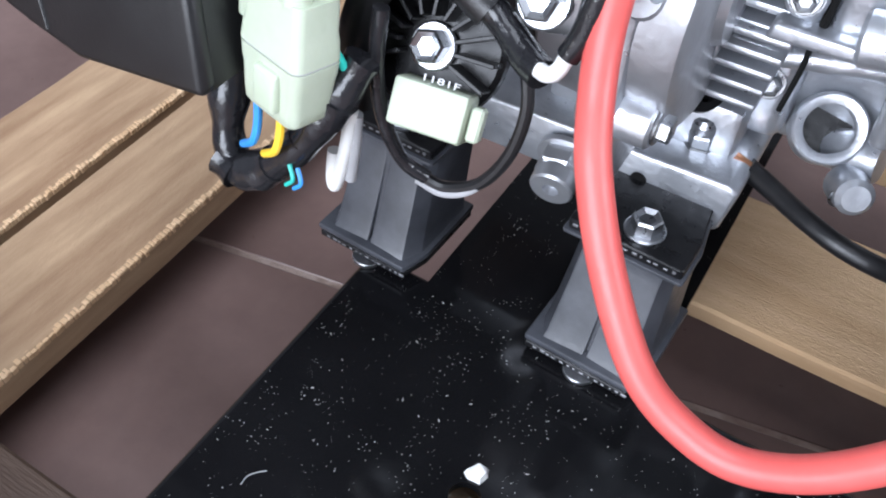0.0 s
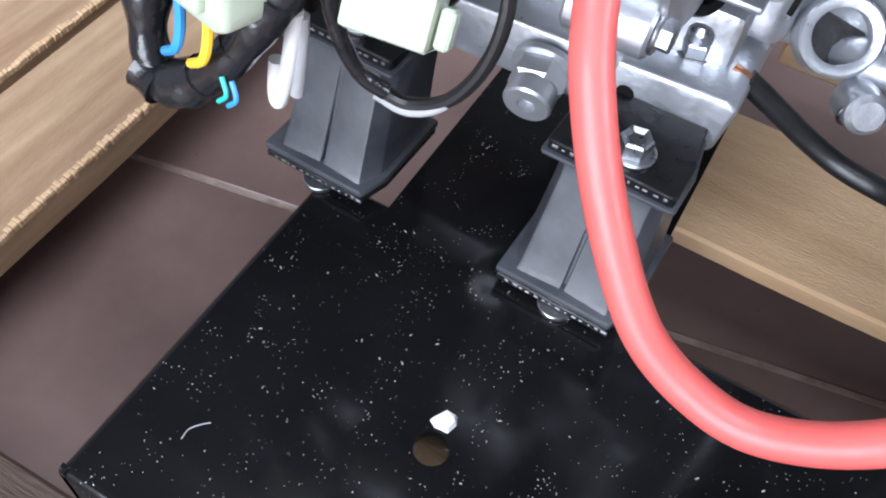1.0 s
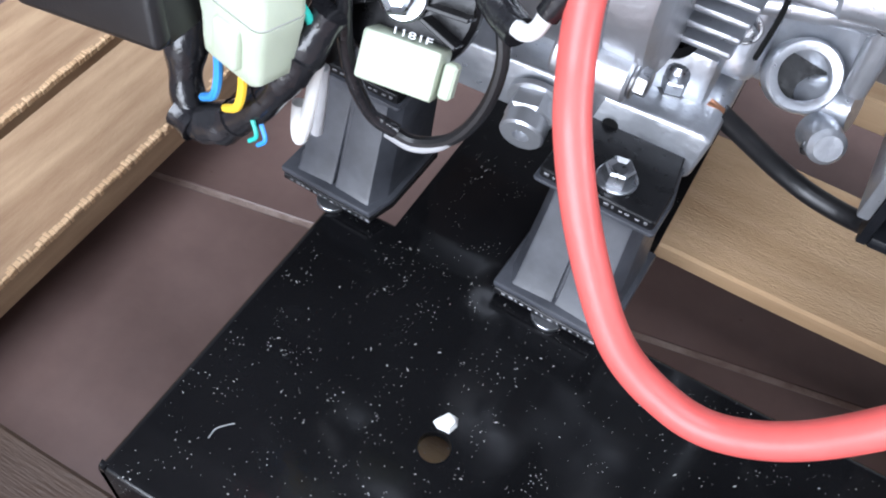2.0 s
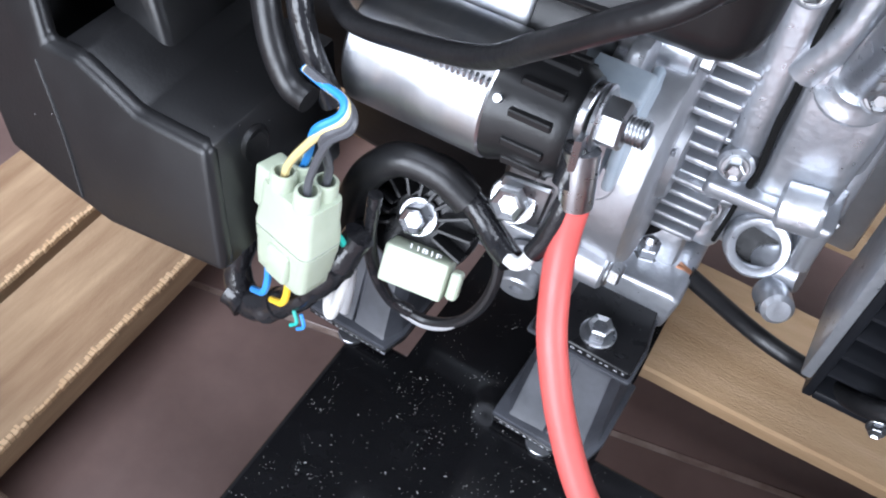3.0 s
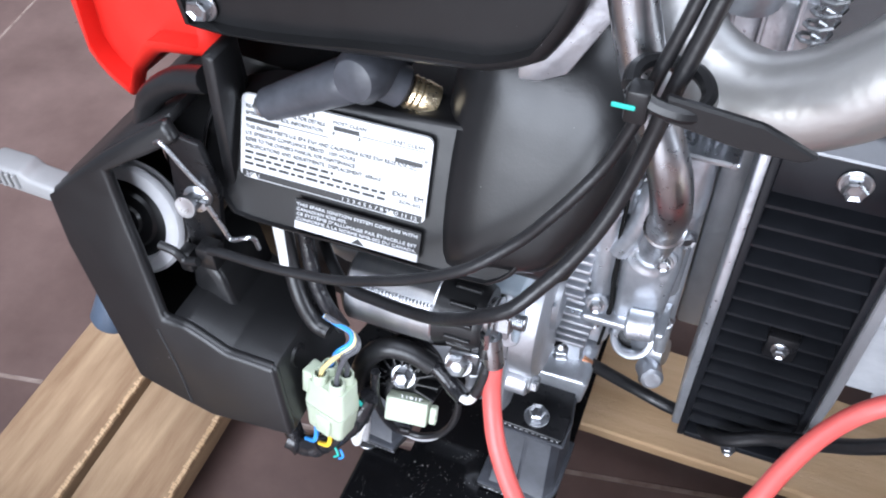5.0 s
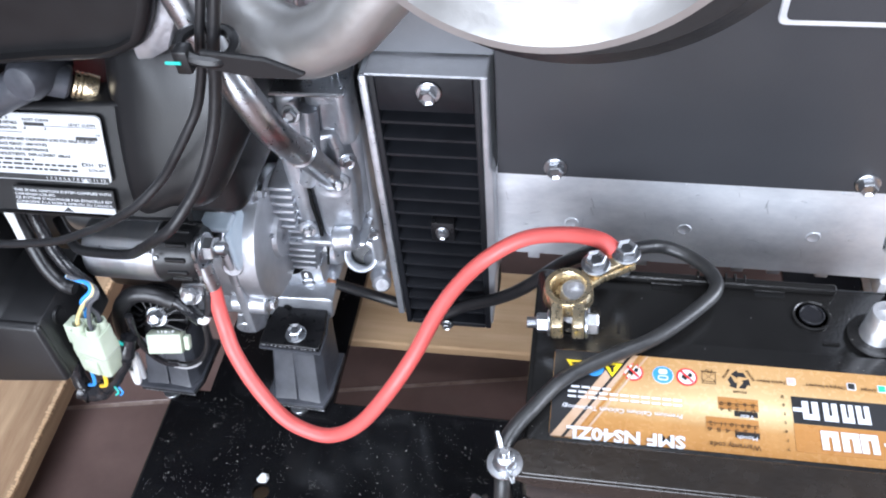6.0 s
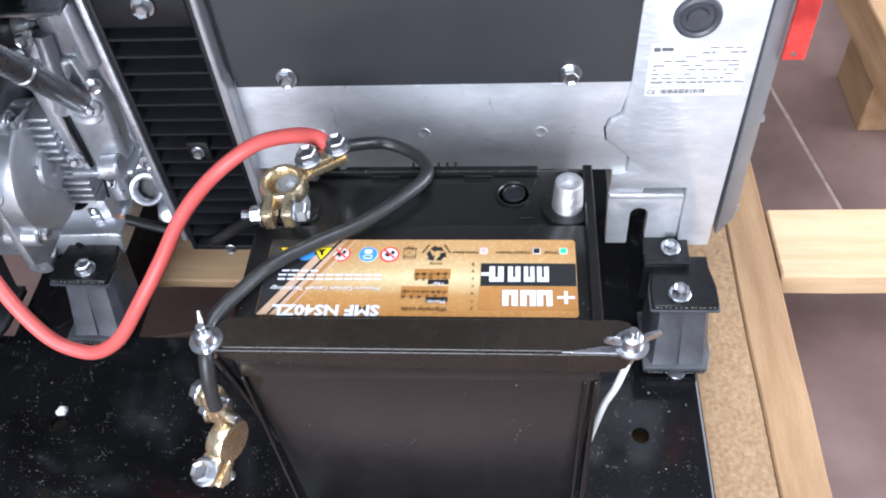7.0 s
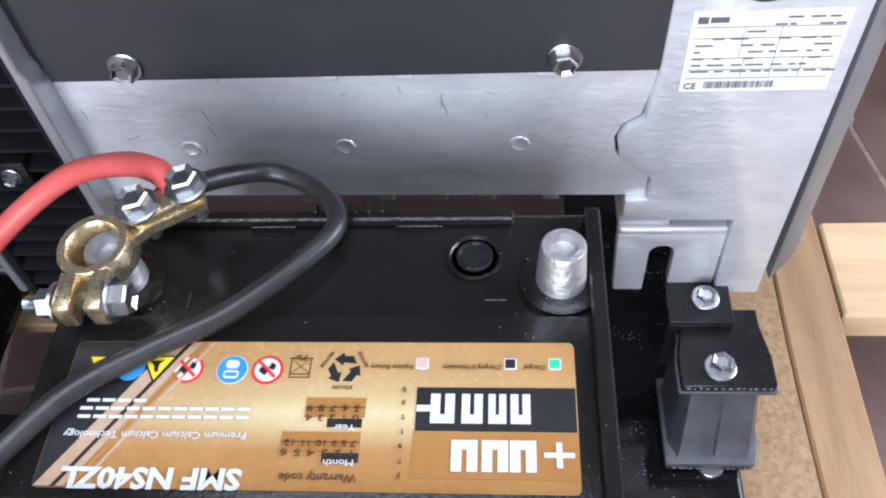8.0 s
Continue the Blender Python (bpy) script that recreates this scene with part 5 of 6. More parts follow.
part("case_bolt", hex_bolt((-0.0605, 0.272, 0.0715), (-0.2, -1, 0.5), 0.0095), M_ZINC, eng, "zinc hexagon bolt", 30)

# starter motor
st = part("starter_motor", lathe((-0.165, 0.238, 0.21), (1, 0, 0), [(0, 0.020), (0.004, 0.026), (0.012, 0.028), (0.07, 0.0285), (0.0715, 0.0275)], 40), M_TURNED, eng, "bright steel starter motor body")
part("starter_cap", lathe((-0.093, 0.238, 0.21), (1, 0, 0), [(0, 0.0282), (0.016, 0.0282), (0.018, 0.026)], 40), M_PLASTIC, eng, "black end cap")
part("solenoid", lathe((-0.137, 0.199, 0.2035), (1, 0, 0), [(0, 0.018), (0.0015, 0.0198), (0.046, 0.0198), (0.047, 0.0188)], 40), M_TURNED, eng, "bright steel solenoid can")
for k in range(26):
    part("crimp", box(-0.1365 + 0.00178 * k, -0.1357 + 0.00178 * k, 0.1835, 0.1858, 0.2165, 0.2188, 0.0002, 1), M_ZINC, eng)
bm = lathe((-0.0905, 0.199, 0.2035), (1, 0, 0), [(0, 0.0192), (0.002, 0.0192), (0.006, 0.0175), (0.02, 0.0172), (0.0235, 0.0155)], 32)
cap = part("solenoid_cap", bm, M_PLASTIC, eng, "black ribbed solenoid cap")
for a in range(0, 360, 30):
    y, z = 0.199 + 0.0173 * math.cos(radians(a)), 0.2035 + 0.0173 * math.sin(radians(a))
    part("cap_rib", box(-0.084, -0.071, y - 0.0013, y + 0.0013, z - 0.0013, z + 0.0013, 0.0004, 1), M_PLASTIC, cap)
part("cap_rivet", cyl((-0.086, 0.181, 0.2175), (-0.086, 0.179, 0.219), 0.0013, 14), M_ZINC, eng)
bm = hex_bolt((-0.0615, 0.1925, 0.2150), (1, 0, 0.05), 0.0145, 0.0065, True, 0.006, False)
part("solenoid_stud", bm, M_ZINC, eng, "threaded terminal stud with nut", 30)
part("starter_drive", lathe((-0.096, 0.262, 0.154), (1, 0, 0), [(0, 0.040), (0.004, 0.046), (0.044, 0.048), (0.0475, 0.047), (0.0495, 0.043), (0.049, 0.018), (0.052, 0.0165), (0.052, 0.008), (0.05, 0.006), (0.05, 0)], 48), M_CASTDARK, eng, "grey cast starter drive housing")
for a in (100, 215, 330):
    y, z = 0.262 + 0.049 * math.cos(radians(a)), 0.154 + 0.049 * math.sin(radians(a))
    part("drive_lug", cyl((-0.075, y, z), (-0.05, y, z), 0.0085, 20), M_CAST, eng)
    part("drive_bolt", hex_bolt((-0.0498, y, z), (1, 0, 0), 0.0095), M_ZINC, eng, "zinc hexagon bolt", 30)
for a in (20, 140, 260):
    c, s = math.cos(radians(a)), math.sin(radians(a))
    bm = prism([(0.012, -0.003), (0.024, 0.0), (0.012, 0.003)], "x", -0.0468, -0.0455, 0.0004, 1)
    bmesh.ops.rotate(bm, cent=(0, 0, 0), matrix=Matrix.Rotation(radians(a), 3, "X"), verts=bm.verts)
    bmesh.ops.translate(bm, verts=bm.verts, vec=(0, 0.262, 0.154))
    part("drive_web", bm, M_CAST, eng)
part("drive_flange", prism([(0.212, 0.102), (0.225, 0.09), (0.30, 0.09), (0.30, 0.215), (0.232, 0.212), (0.214, 0.19)], "x", -0.068, -0.0615, 0.002, 2), M_CAST, eng, "cast starter flange")
bm = lathe((-0.064, 0.222, 0.168), (0.2, -1, 0.3), [(0, 0.0075), (0.006, 0.0075), (0.008, 0.006), (0.008, 0)], 20)
part("flange_boss", bm, M_CAST, eng)
M_PALEBLUE = mat("pale_blue_plastic", (0.42, 0.5, 0.57), 0.35, 0, (0.5, 0.57, 0.63), 60)
part("pale_clip", box(-0.0800, -0.0560, 0.2140, 0.2290, 0.2040, 0.2080, 0.0018, 3), M_PALEBLUE, eng, "pale blue plastic clip")
part("pale_cover", box(-0.0600, -0.0560, 0.2120, 0.2400, 0.1700, 0.2035, 0.0019, 3), M_PALEBLUE, eng, "pale blue plastic terminal cover")
part("socket_bolt", lathe((-0.052, 0.276, 0.108), (0.7, -0.7, 0.2), [(0, 0.009), (0.007, 0.009), (0.008, 0.008), (0.008, 0.0042), (0.003, 0.004), (0.003, 0)], 24), M_STEELBLK, eng, "black socket bolt")

# blower housing at the fan end
front = [(-0.198, 0.2985), (-0.2045, 0.307), (-0.242, 0.281), (-0.2765, 0.253), (-0.270, 0.227), (-0.239, 0.1537), (-0.215, 0.1480), (-0.195, 0.1440), (-0.1475, 0.1495), (-0.1565, 0.1905),
         (-0.183, 0.1905), (-0.195, 0.1955), (-0.206, 0.1995), (-0.2182, 0.1990), (-0.2270, 0.2346), (-0.2310, 0.2470), (-0.2384, 0.2739)]
part("blower_front", lean(prism(front, "y", 0.141, 0.1475, 0.0028, 4), 0.188, 0.25), M_PLASTIC, eng, "black moulded blower housing front")
wall = front[1:6] + [(-0.216, 0.152), (-0.235, 0.16), (-0.2635, 0.2285), (-0.2685, 0.2535), (-0.239, 0.2765), (-0.2035, 0.302)]
part("blower_wall", lean(prism(wall, "y", 0.1470, 0.215, 0.001, 2), 0.188, 0.25), M_PLASTIC, eng)
body = [(-0.2142, 0.1485), (-0.195, 0.1445), (-0.1478, 0.1498), (-0.1567, 0.1902), (-0.183, 0.1902), (-0.195, 0.1952), (-0.206, 0.1992), (-0.2155, 0.1988)]
part("blower_box", lean(prism(body, "y", 0.1440, 0.205, 0.0012, 2), 0.188, 0.25), M_PLASTIC, eng, "black moulded lower housing")
part("front_crease", lean(tube([(-0.2225, 0.1411, 0.1920), (-0.2130, 0.1410, 0.1700), (-0.2065, 0.1410, 0.1495)], 0.0006, 8), 0.188, 0.25), M_PLASTIC, eng)
part("blower_step", lean(prism([(-0.2155, 0.199), (-0.2155, 0.222), (-0.209, 0.222), (-0.198, 0.21), (-0.19, 0.19)], "y", 0.165, 0.205, 0.003, 3), 0.188, 0.25), M_PLASTIC, eng)
part("blower_back", prism([(-0.262, 0.16), (-0.15, 0.15), (-0.14, 0.25), (-0.165, 0.305), (-0.21, 0.31), (-0.262, 0.27)], "y", 0.222, 0.30, 0.003, 2), M_PLASTIC, eng, "black inner housing")
part("push_rivet", lathe((-0.1558, 0.160, 0.179), (1, 0, 0.1), [(0, 0.007), (0.0012, 0.0068), (0.002, 0.0055), (0.0012, 0.004), (0.0012, 0)], 24), M_PLASTIC, eng, "black push rivet")
part("push_rivet", lathe((-0.1562, 0.148, 0.150), (1, 0, 0.1), [(0, 0.006), (0.0012, 0.0058), (0.002, 0.0045), (0.0012, 0.003), (0.0012, 0)], 24), M_PLASTIC, eng, "black push rivet")
# governor control wheel and arms
wc = (-0.2470, 0.174, 0.2330)
part("control_wheel", lathe(wc, (0.12, -0.9, 0.3), [(-0.003, 0.0300), (-0.001, 0.0310), (0.0005, 0.0298), (0.002, 0.0298), (0.0035, 0.0310), (0.005, 0.0302), (0.006, 0.0290), (0.006, 0.0225), (0.002, 0.022), (-0.003, 0.022)], 56), M_GREYPL, eng, "light grey ribbed control wheel")
part("wheel_hub", lathe(wc, (0.12, -0.9, 0.3), [(-0.004, 0.0219), (0.002, 0.0219), (0.003, 0.016), (0.0045, 0.0145), (0.0045, 0.009), (0.006, 0.008), (0.006, 0)], 40), M_PLASTIC, eng)
part("wheel_pin", lathe((-0.2420, 0.1655, 0.2330), (0.1, -0.9, 0.3), [(0, 0.0042), (0.004, 0.004), (0.005, 0.003), (0.005, 0)], 18), M_ZINC, eng)
part("control_plate", prism([(-0.212, 0.217), (-0.198, 0.222), (-0.192, 0.238), (-0.186, 0.27), (-0.19, 0.297), (-0.206, 0.3), (-0.212, 0.26)], "y", 0.172, 0.176, 0.001, 2), M_STEELBLK, eng, "black control bracket")
part("spool", lathe((-0.197, 0.168, 0.2665), (0.05, -0.95, 0.3), [(-0.004, 0.0065), (-0.001, 0.0065), (0, 0.004), (0.005, 0.0038), (0.006, 0.0052), (0.008, 0.005), (0.008, 0.003), (0.0075, 0)], 24), M_ZINC, eng, "small zinc pivot spool")
part("control_arm", tube([(-0.2035, 0.163, 0.302), (-0.199, 0.162, 0.3035), (-0.19, 0.162, 0.290), (-0.1835, 0.163, 0.279), (-0.1865, 0.165, 0.2715), (-0.193, 0.166, 0.270)], 0.0011, 10), M_ZINC, eng, "bent bright wire arm")
part("link_rod", tube([(-0.189, 0.166, 0.268), (-0.184, 0.166, 0.256), (-0.181, 0.166, 0.249), (-0.1735, 0.166, 0.2525), (-0.1700, 0.168, 0.2515), (-0.170, 0.17, 0.243)], 0.0012, 10), M_ZINC, eng, "bent bright link rod")
part("cable_clamp", box(-0.1985, -0.1885, 0.159, 0.169, 0.230, 0.243, 0.0015, 2), M_PLASTIC, eng, "black cable clamp")
part("cable_clamp", box(-0.2115, -0.2045, 0.160, 0.169, 0.2215, 0.234, 0.0015, 2), M_PLASTIC, eng, "black cable clamp")
part("clamp_wire", tube([(-0.216, 0.157, 0.241), (-0.2085, 0.157, 0.2395), (-0.2035, 0.157, 0.235), (-0.196, 0.157, 0.237)], 0.0022, 10), M_PLASTIC, eng)
# grey lever and drain hose behind the housing
bm = prism([(-0.262, 0.2455), (-0.262, 0.2555), (-0.286, 0.2575), (-0.29, 0.2615), (-0.31, 0.2615), (-0.314, 0.254), (-0.308, 0.248)], "y", 0.158, 0.172, 0.002, 3)
for k in range(5):
    box(-0.309 + 0.0038 * k, -0.3072 + 0.0038 * k, 0.156, 0.159, 0.251, 0.26, 0.0005, 1, bm)
part("throttle_lever", bm, mat("pale_grey_plastic", (0.22, 0.22, 0.22), 0.5), eng, "pale grey ribbed lever")
part("hose_end", lathe((-0.276, 0.19, 0.178), (-0.3, -0.4, -0.85), [(0, 0.010), (0.02, 0.0105), (0.03, 0.012), (0.05, 0.012), (0.053, 0.01)], 24), mat("blue_grey_plastic", (0.05, 0.07, 0.1), 0.4), eng, "blue-grey sender plug")
part("hose_ring", lathe((-0.273, 0.194, 0.187), (-0.3, -0.4, -0.85), [(0, 0.0085), (0.001, 0.011), (0.004, 0.011), (0.005, 0.0085)], 24), M_ZINC, eng)

# label cover on the cylinder side
COVER_LEAN = Matrix(((1, 0, 0, 0), (0, 1, 0.4, -0.4 * 0.2606), (0, 0, 1, 0), (0, 0, 0, 1)))
cov = [(-0.184, 0.257), (-0.14, 0.2555), (-0.06, 0.2575), (-0.045, 0.275), (-0.045, 0.318), (-0.13, 0.316), (-0.17, 0.3125), (-0.195, 0.302), (-0.2, 0.281)]
wall = blob_cover("cylinder_cover", cov, 0.1752, 0.192, 0.0025, M_PLASTIC, eng, "black moulded cylinder shroud", 0.02)
edge = [(-0.0895, 0.2575), (-0.062, 0.2565), (-0.041, 0.2615), (-0.026, 0.28), (-0.0125, 0.308), (-0.0115, 0.336), (-0.03, 0.356), (-0.06, 0.36), (-0.0865, 0.35)]
mx, mz = sum(p[0] for p in edge) / 9, sum(p[1] for p in edge) / 9
fine = []
for i in range(9):
    p0, p1, p2, p3 = (Vector(edge[(i + k) % 9]) for k in (-1, 0, 1, 2))
    for k in range(6):
        t = k / 6
        fine.append(0.5 * ((2 * p1) + (p2 - p0) * t + (2 * p0 - 5 * p1 + 4 * p2 - p3) * t * t + (3 * p1 - p0 - 3 * p2 + p3) * t ** 3))
rings = [[Vector((mx + (p.x - mx) * g, 0.1705 + 0.017 * g ** 5, mz + (p.y - mz) * g)) for p in fine] for g in (0.06, 0.2, 0.35, 0.5, 0.62, 0.72, 0.8, 0.86, 0.91, 0.95, 0.98, 1.0)]
rings.append([Vector((mx + (p.x - mx) * 1.03, 0.29, mz + (p.y - mz) * 1.03)) for p in fine])
cheek = part("cover_cheek", loft(rings), M_PLASTIC, eng, "curved black cover cheek", 60)
for ob in (wall, cheek):
    off = world_base(eng)
    ob.data.transform(Matrix.Translation(-off) @ COVER_LEAN @ Matrix.Translation(off))
part("cover_body", box(-0.192, -0.03, 0.197, 0.29, 0.235, 0.297, 0.012, 3), M_PLASTIC, eng, "black cover behind the label")


def fit_to(x0, x1, z0, z1, nx0, nx1, nz0, nz1):
    sx, sz = (nx1 - nx0) / (x1 - x0), (nz1 - nz0) / (z1 - z0)
    return COVER_LEAN @ Matrix(((sx, 0, 0, nx0 - sx * x0), (0, 1, 0, 0), (0, 0, sz, nz0 - sz * z0), (0, 0, 0, 1)))


BIG = fit_to(-0.1685, -0.0895, 0.2835, 0.3265, -0.1785, -0.0912, 0.2772, 0.3122)
SMALL = fit_to(-0.1515, -0.0925, 0.2585, 0.2795, -0.1512, -0.0918, 0.2604, 0.2732)


def on_cover(name, bm, material, m, parent, label=""):
    bmesh.ops.transform(bm, matrix=m, verts=bm.verts)
    return part(name, bm, material, parent, label, 0)


big = on_cover("emission_label", prism(rounded(-0.1685, -0.0895, 0.2835, 0.3265, 0.003), "y", 0.1739, 0.1749), M_SILVERLABEL, BIG, eng, "white printed emission label")
small = on_cover("ignition_label", prism(rounded(-0.1515, -0.0925, 0.2585, 0.2795, 0.001), "y", 0.1739, 0.1749), M_INK, SMALL, eng, "black and white ignition label")
LY = 0.1737


def words(body, size, x, z, width, material=M_INK, parent=None):
    m = SMALL if parent is small else BIG
    lettering("label_line", body, size, m @ pose(x, LY, z, 90, 0, 0), material, parent or big, width)


def inkbar(x0, x1, z0, z1, material=M_INK, parent=None):
    m = SMALL if parent is small else BIG
    on_cover("print_bar", box(x0, x1, LY - 0.0001, LY + 0.0001, z0, z1), material, m, parent or big)


words("AIR INDEX IS 3", 0.0026, -0.158, 0.3228, 0.021)
words("READ OWNER'S MANUAL FOR DETAILS.", 0.0026, -0.1665, 0.3198, 0.034)
words("EMISSION CONTROL INFORMATION", 0.0026, -0.1665, 0.3165, 0.033)
words("THIS ENGINE MEETS U.S. EPA EXH AND CALIFORNIA SORE EXH REGS FOR 2021.", 0.0027, -0.1665, 0.3095, 0.073)
words("U.S. EMISSIONS COMPLIANCE PERIOD : 1000 HOURS", 0.0027, -0.1665, 0.3062, 0.047)
words("REFER TO THE OWNER'S MANUAL FOR MAINTENANCE", 0.0027, -0.1665, 0.3029, 0.047)
words("SPECIFICATIONS AND ADJUSTMENTS.  DISPLACEMENT  688cm3", 0.0027, -0.1665, 0.2996, 0.058)
words("EXH : EM", 0.0034, -0.1035, 0.2945, 0.0125)
words("ZCN-602", 0.0022, -0.1005, 0.2915, 0.009)
words("MOST CLEAN", 0.0023, -0.1295, 0.3222, 0.0135)
words("LEAST CLEAN", 0.0023, -0.106, 0.3202, 0.0135)
words("0", 0.0022, -0.1295, 0.3168, 0.001)
words("3", 0.0022, -0.119, 0.3168, 0.001)
words("10", 0.0022, -0.0935, 0.3142, 0.0022)
inkbar(-0.129, -0.1185, 0.3192, 0.3212)
inkbar(-0.1185, -0.0915, 0.3192, 0.3194)
inkbar(-0.1665, -0.131, 0.3147, 0.3149)
inkbar(-0.1035, -0.0925, 0.3115, 0.3135)
inkbar(-0.1665, -0.152, 0.3129, 0.3147)
for x0, x1, z in ((-0.1665, -0.128, 0.2966), (-0.1665, -0.106, 0.2936), (-0.1665, -0.106, 0.2906)):
    x = x0
    while x < x1:
        w = rr.uniform(0.0015, 0.005)
        inkbar(x, min(x + w, x1), z, z + 0.0012)
        x += w + 0.001
inkbar(-0.1675, -0.0905, 0.2842, 0.2875)
words("2021", 0.0026, -0.1660, 0.2848, 0.006, M_SILVERLABEL)
words("1 2 3 4 5 6 7 8 9 10 11 12", 0.0028, -0.124, 0.2848, 0.031, M_SILVERLABEL)
on_cover("print_notch", prism([(-0.1640, 0.2838), (-0.1600, 0.2838), (-0.1620, 0.2868)], "y", LY - 0.0002, LY), M_SILVERLABEL, BIG, big)
on_cover("print_notch", prism([(-0.1050, 0.2838), (-0.1010, 0.2838), (-0.1030, 0.2868)], "y", LY - 0.0002, LY), M_SILVERLABEL, BIG, big)
words("THIS SPARK IGNITION SYSTEM COMPLIES WITH", 0.0031, -0.1505, 0.2757, 0.0565, M_LABEL, small)
words("CANADIAN ICES-002.", 0.0031, -0.1505, 0.2722, 0.024, M_LABEL, small)
words("CE SYST\u00c8ME D'ALLUMAGE PAR \u00c9TINCELLE EST", 0.0031, -0.1505, 0.2687, 0.0565, M_LABEL, small)
words("CONFORME \u00c0 LA NORME NMB-002 DU CANADA.", 0.0031, -0.1505, 0.2652, 0.0565, M_LABEL, small)
inkbar(-0.151, -0.093, 0.2588, 0.2642, M_LABEL, small)
on_cover("print_notch", prism([(-0.1235, 0.2596), (-0.1175, 0.2596), (-0.1205, 0.2636)], "y", LY - 0.0003, LY - 0.0001), M_INK, SMALL, small)

# valve cover with the spark plug boot below it
tc = [(-0.197, 0.343), (-0.11, 0.347), (-0.068, 0.3515), (-0.048, 0.361), (-0.036, 0.384), (-0.034, 0.42), (-0.05, 0.45), (-0.16, 0.45), (-0.19, 0.41)]
blob_cover("valve_cover", tc, 0.189, 0.30, 0.006, M_PLASTIC, eng, "black moulded valve cover", 0.04)
part("cover_crease", tube([(-0.182, 0.1882, 0.384), (-0.12, 0.1878, 0.388), (-0.066, 0.1880, 0.393)], 0.002, 10), M_PLASTIC, eng)
part("cover_flange", prism([(-0.06, 0.3455), (-0.052, 0.3465), (-0.042, 0.352), (-0.028, 0.378), (-0.024, 0.42), (-0.034, 0.42), (-0.038, 0.382), (-0.05, 0.3605), (-0.06, 0.355)], "y", 0.199, 0.222, 0.0015, 2), M_CAST, eng, "cast aluminium head flange")
boot = part("spark_plug_boot", lathe((-0.169, 0.1955, 0.307), (0.05, 0.004, 0.0265), [(0, 0.0055), (0.002, 0.0072), (0.015, 0.0082), (0.04, 0.0096), (0.05, 0.0098), (0.056, 0.006)], 28), M_RUBBER, eng, "black rubber spark plug boot")
part("boot_elbow", lathe((-0.1205, 0.2, 0.3335), (0.1, 0.9, -0.2), [(-0.0125, 0.004), (-0.0115, 0.0085), (-0.007, 0.0112), (0.01, 0.0115), (0.02, 0.009)], 28), M_RUBBER, boot)
part("boot_neck", lathe((-0.121, 0.2025, 0.3315), (0.017, 0.007, -0.0115), [(0, 0.0085), (0.006, 0.0092), (0.0145, 0.0088), (0.016, 0.0074)], 24), M_RUBBER, boot)
part("spark_plug", lathe((-0.1075, 0.208, 0.3222), (0.017, 0.007, -0.0115), [(0, 0.0068), (0.0012, 0.0074), (0.0024, 0.0068), (0.0036, 0.0074), (0.0048, 0.0068), (0.006, 0.0074), (0.012, 0.007)], 18), M_BRASS, eng, "plated spark plug")
part("boot_clip", lathe((-0.1725, 0.195, 0.3052), (0.05, 0.004, 0.0265), [(0, 0.003), (0.003, 0.0055), (0.006, 0.0055)], 14), M_ZINC, boot)
part("cover_rib", prism([(-0.1895, 0.262), (-0.1835, 0.2615), (-0.178, 0.337), (-0.184, 0.338)], "y", 0.181, 0.2, 0.0015, 2), M_PLASTIC, eng, "upright moulded rib")
part("plug_lead", tube([(-0.170, 0.196, 0.3065), (-0.182, 0.2, 0.302), (-0.195, 0.214, 0.325), (-0.2, 0.222, 0.35)], 0.0042, 12), M_HOSE, eng, "black plug lead")
# red fan cover
rc = [(-0.262, 0.308), (-0.245, 0.287), (-0.236, 0.303), (-0.222, 0.316), (-0.19, 0.3215), (-0.186, 0.34), (-0.186, 0.46), (-0.24, 0.46), (-0.262, 0.40)]
blob_cover("fan_cover", rc, 0.196, 0.34, 0.010, M_REDPAINT, eng, "bright red plastic fan cover", 0.05)
part("cover_bolt", hex_bolt((-0.187, 0.194, 0.352), (0, -1, 0), 0.010), M_ZINC, eng, "zinc hexagon bolt", 30)
part("shroud_edge", tube([(-0.232, 0.19, 0.285), (-0.222, 0.188, 0.303), (-0.205, 0.187, 0.3165), (-0.188, 0.186, 0.322)], 0.006, 12), M_PLASTIC, eng)

# regulator with radial fins and its plug
reg = part("regulator", lathe((-0.109, 0.1865, 0.1515), (0.1, -0.85, 0.5), [(-0.004, 0.021), (0.0, 0.021), (0.002, 0.0195), (0.002, 0)], 36), M_STEELBLK, eng, "black finned voltage regulator")
mreg = frame_to((-0.109, 0.1865, 0.1515), (0.1, -0.85, 0.5))
for k in range(16):
    a = 2 * math.pi * k / 16
    if math.sin(a) < -0.6:
        continue
    bm = box(0.0085, 0.0205, -0.0006, 0.0006, 0.0015, 0.010, 0.0002, 1)
    bmesh.ops.transform(bm, matrix=mreg @ Matrix.Rotation(a, 4, "Z"), verts=bm.verts)
    part("fin", bm, M_STEELBLK, reg, "", 0)
part("regulator_bolt", hex_bolt(mreg @ Vector((0, 0, 0.003)), (0.1, -0.85, 0.5), 0.0105, 0.006, True), M_ZINC, reg, "zinc flange bolt", 30)
bm = box(-0.0065, 0.0165, -0.0235, -0.0095, 0.000, 0.0110, 0.0012, 2)
box(-0.0060, 0.0160, -0.0240, -0.0232, 0.000, 0.0085, 0.0004, 1, bm)
box(0.0172, 0.021, -0.022, -0.012, 0.004, 0.009, 0.0008, 1, bm)
bmesh.ops.transform(bm, matrix=mreg, verts=bm.verts)
part("regulator_plug", bm, M_NYLON, reg, "cream nylon plug")
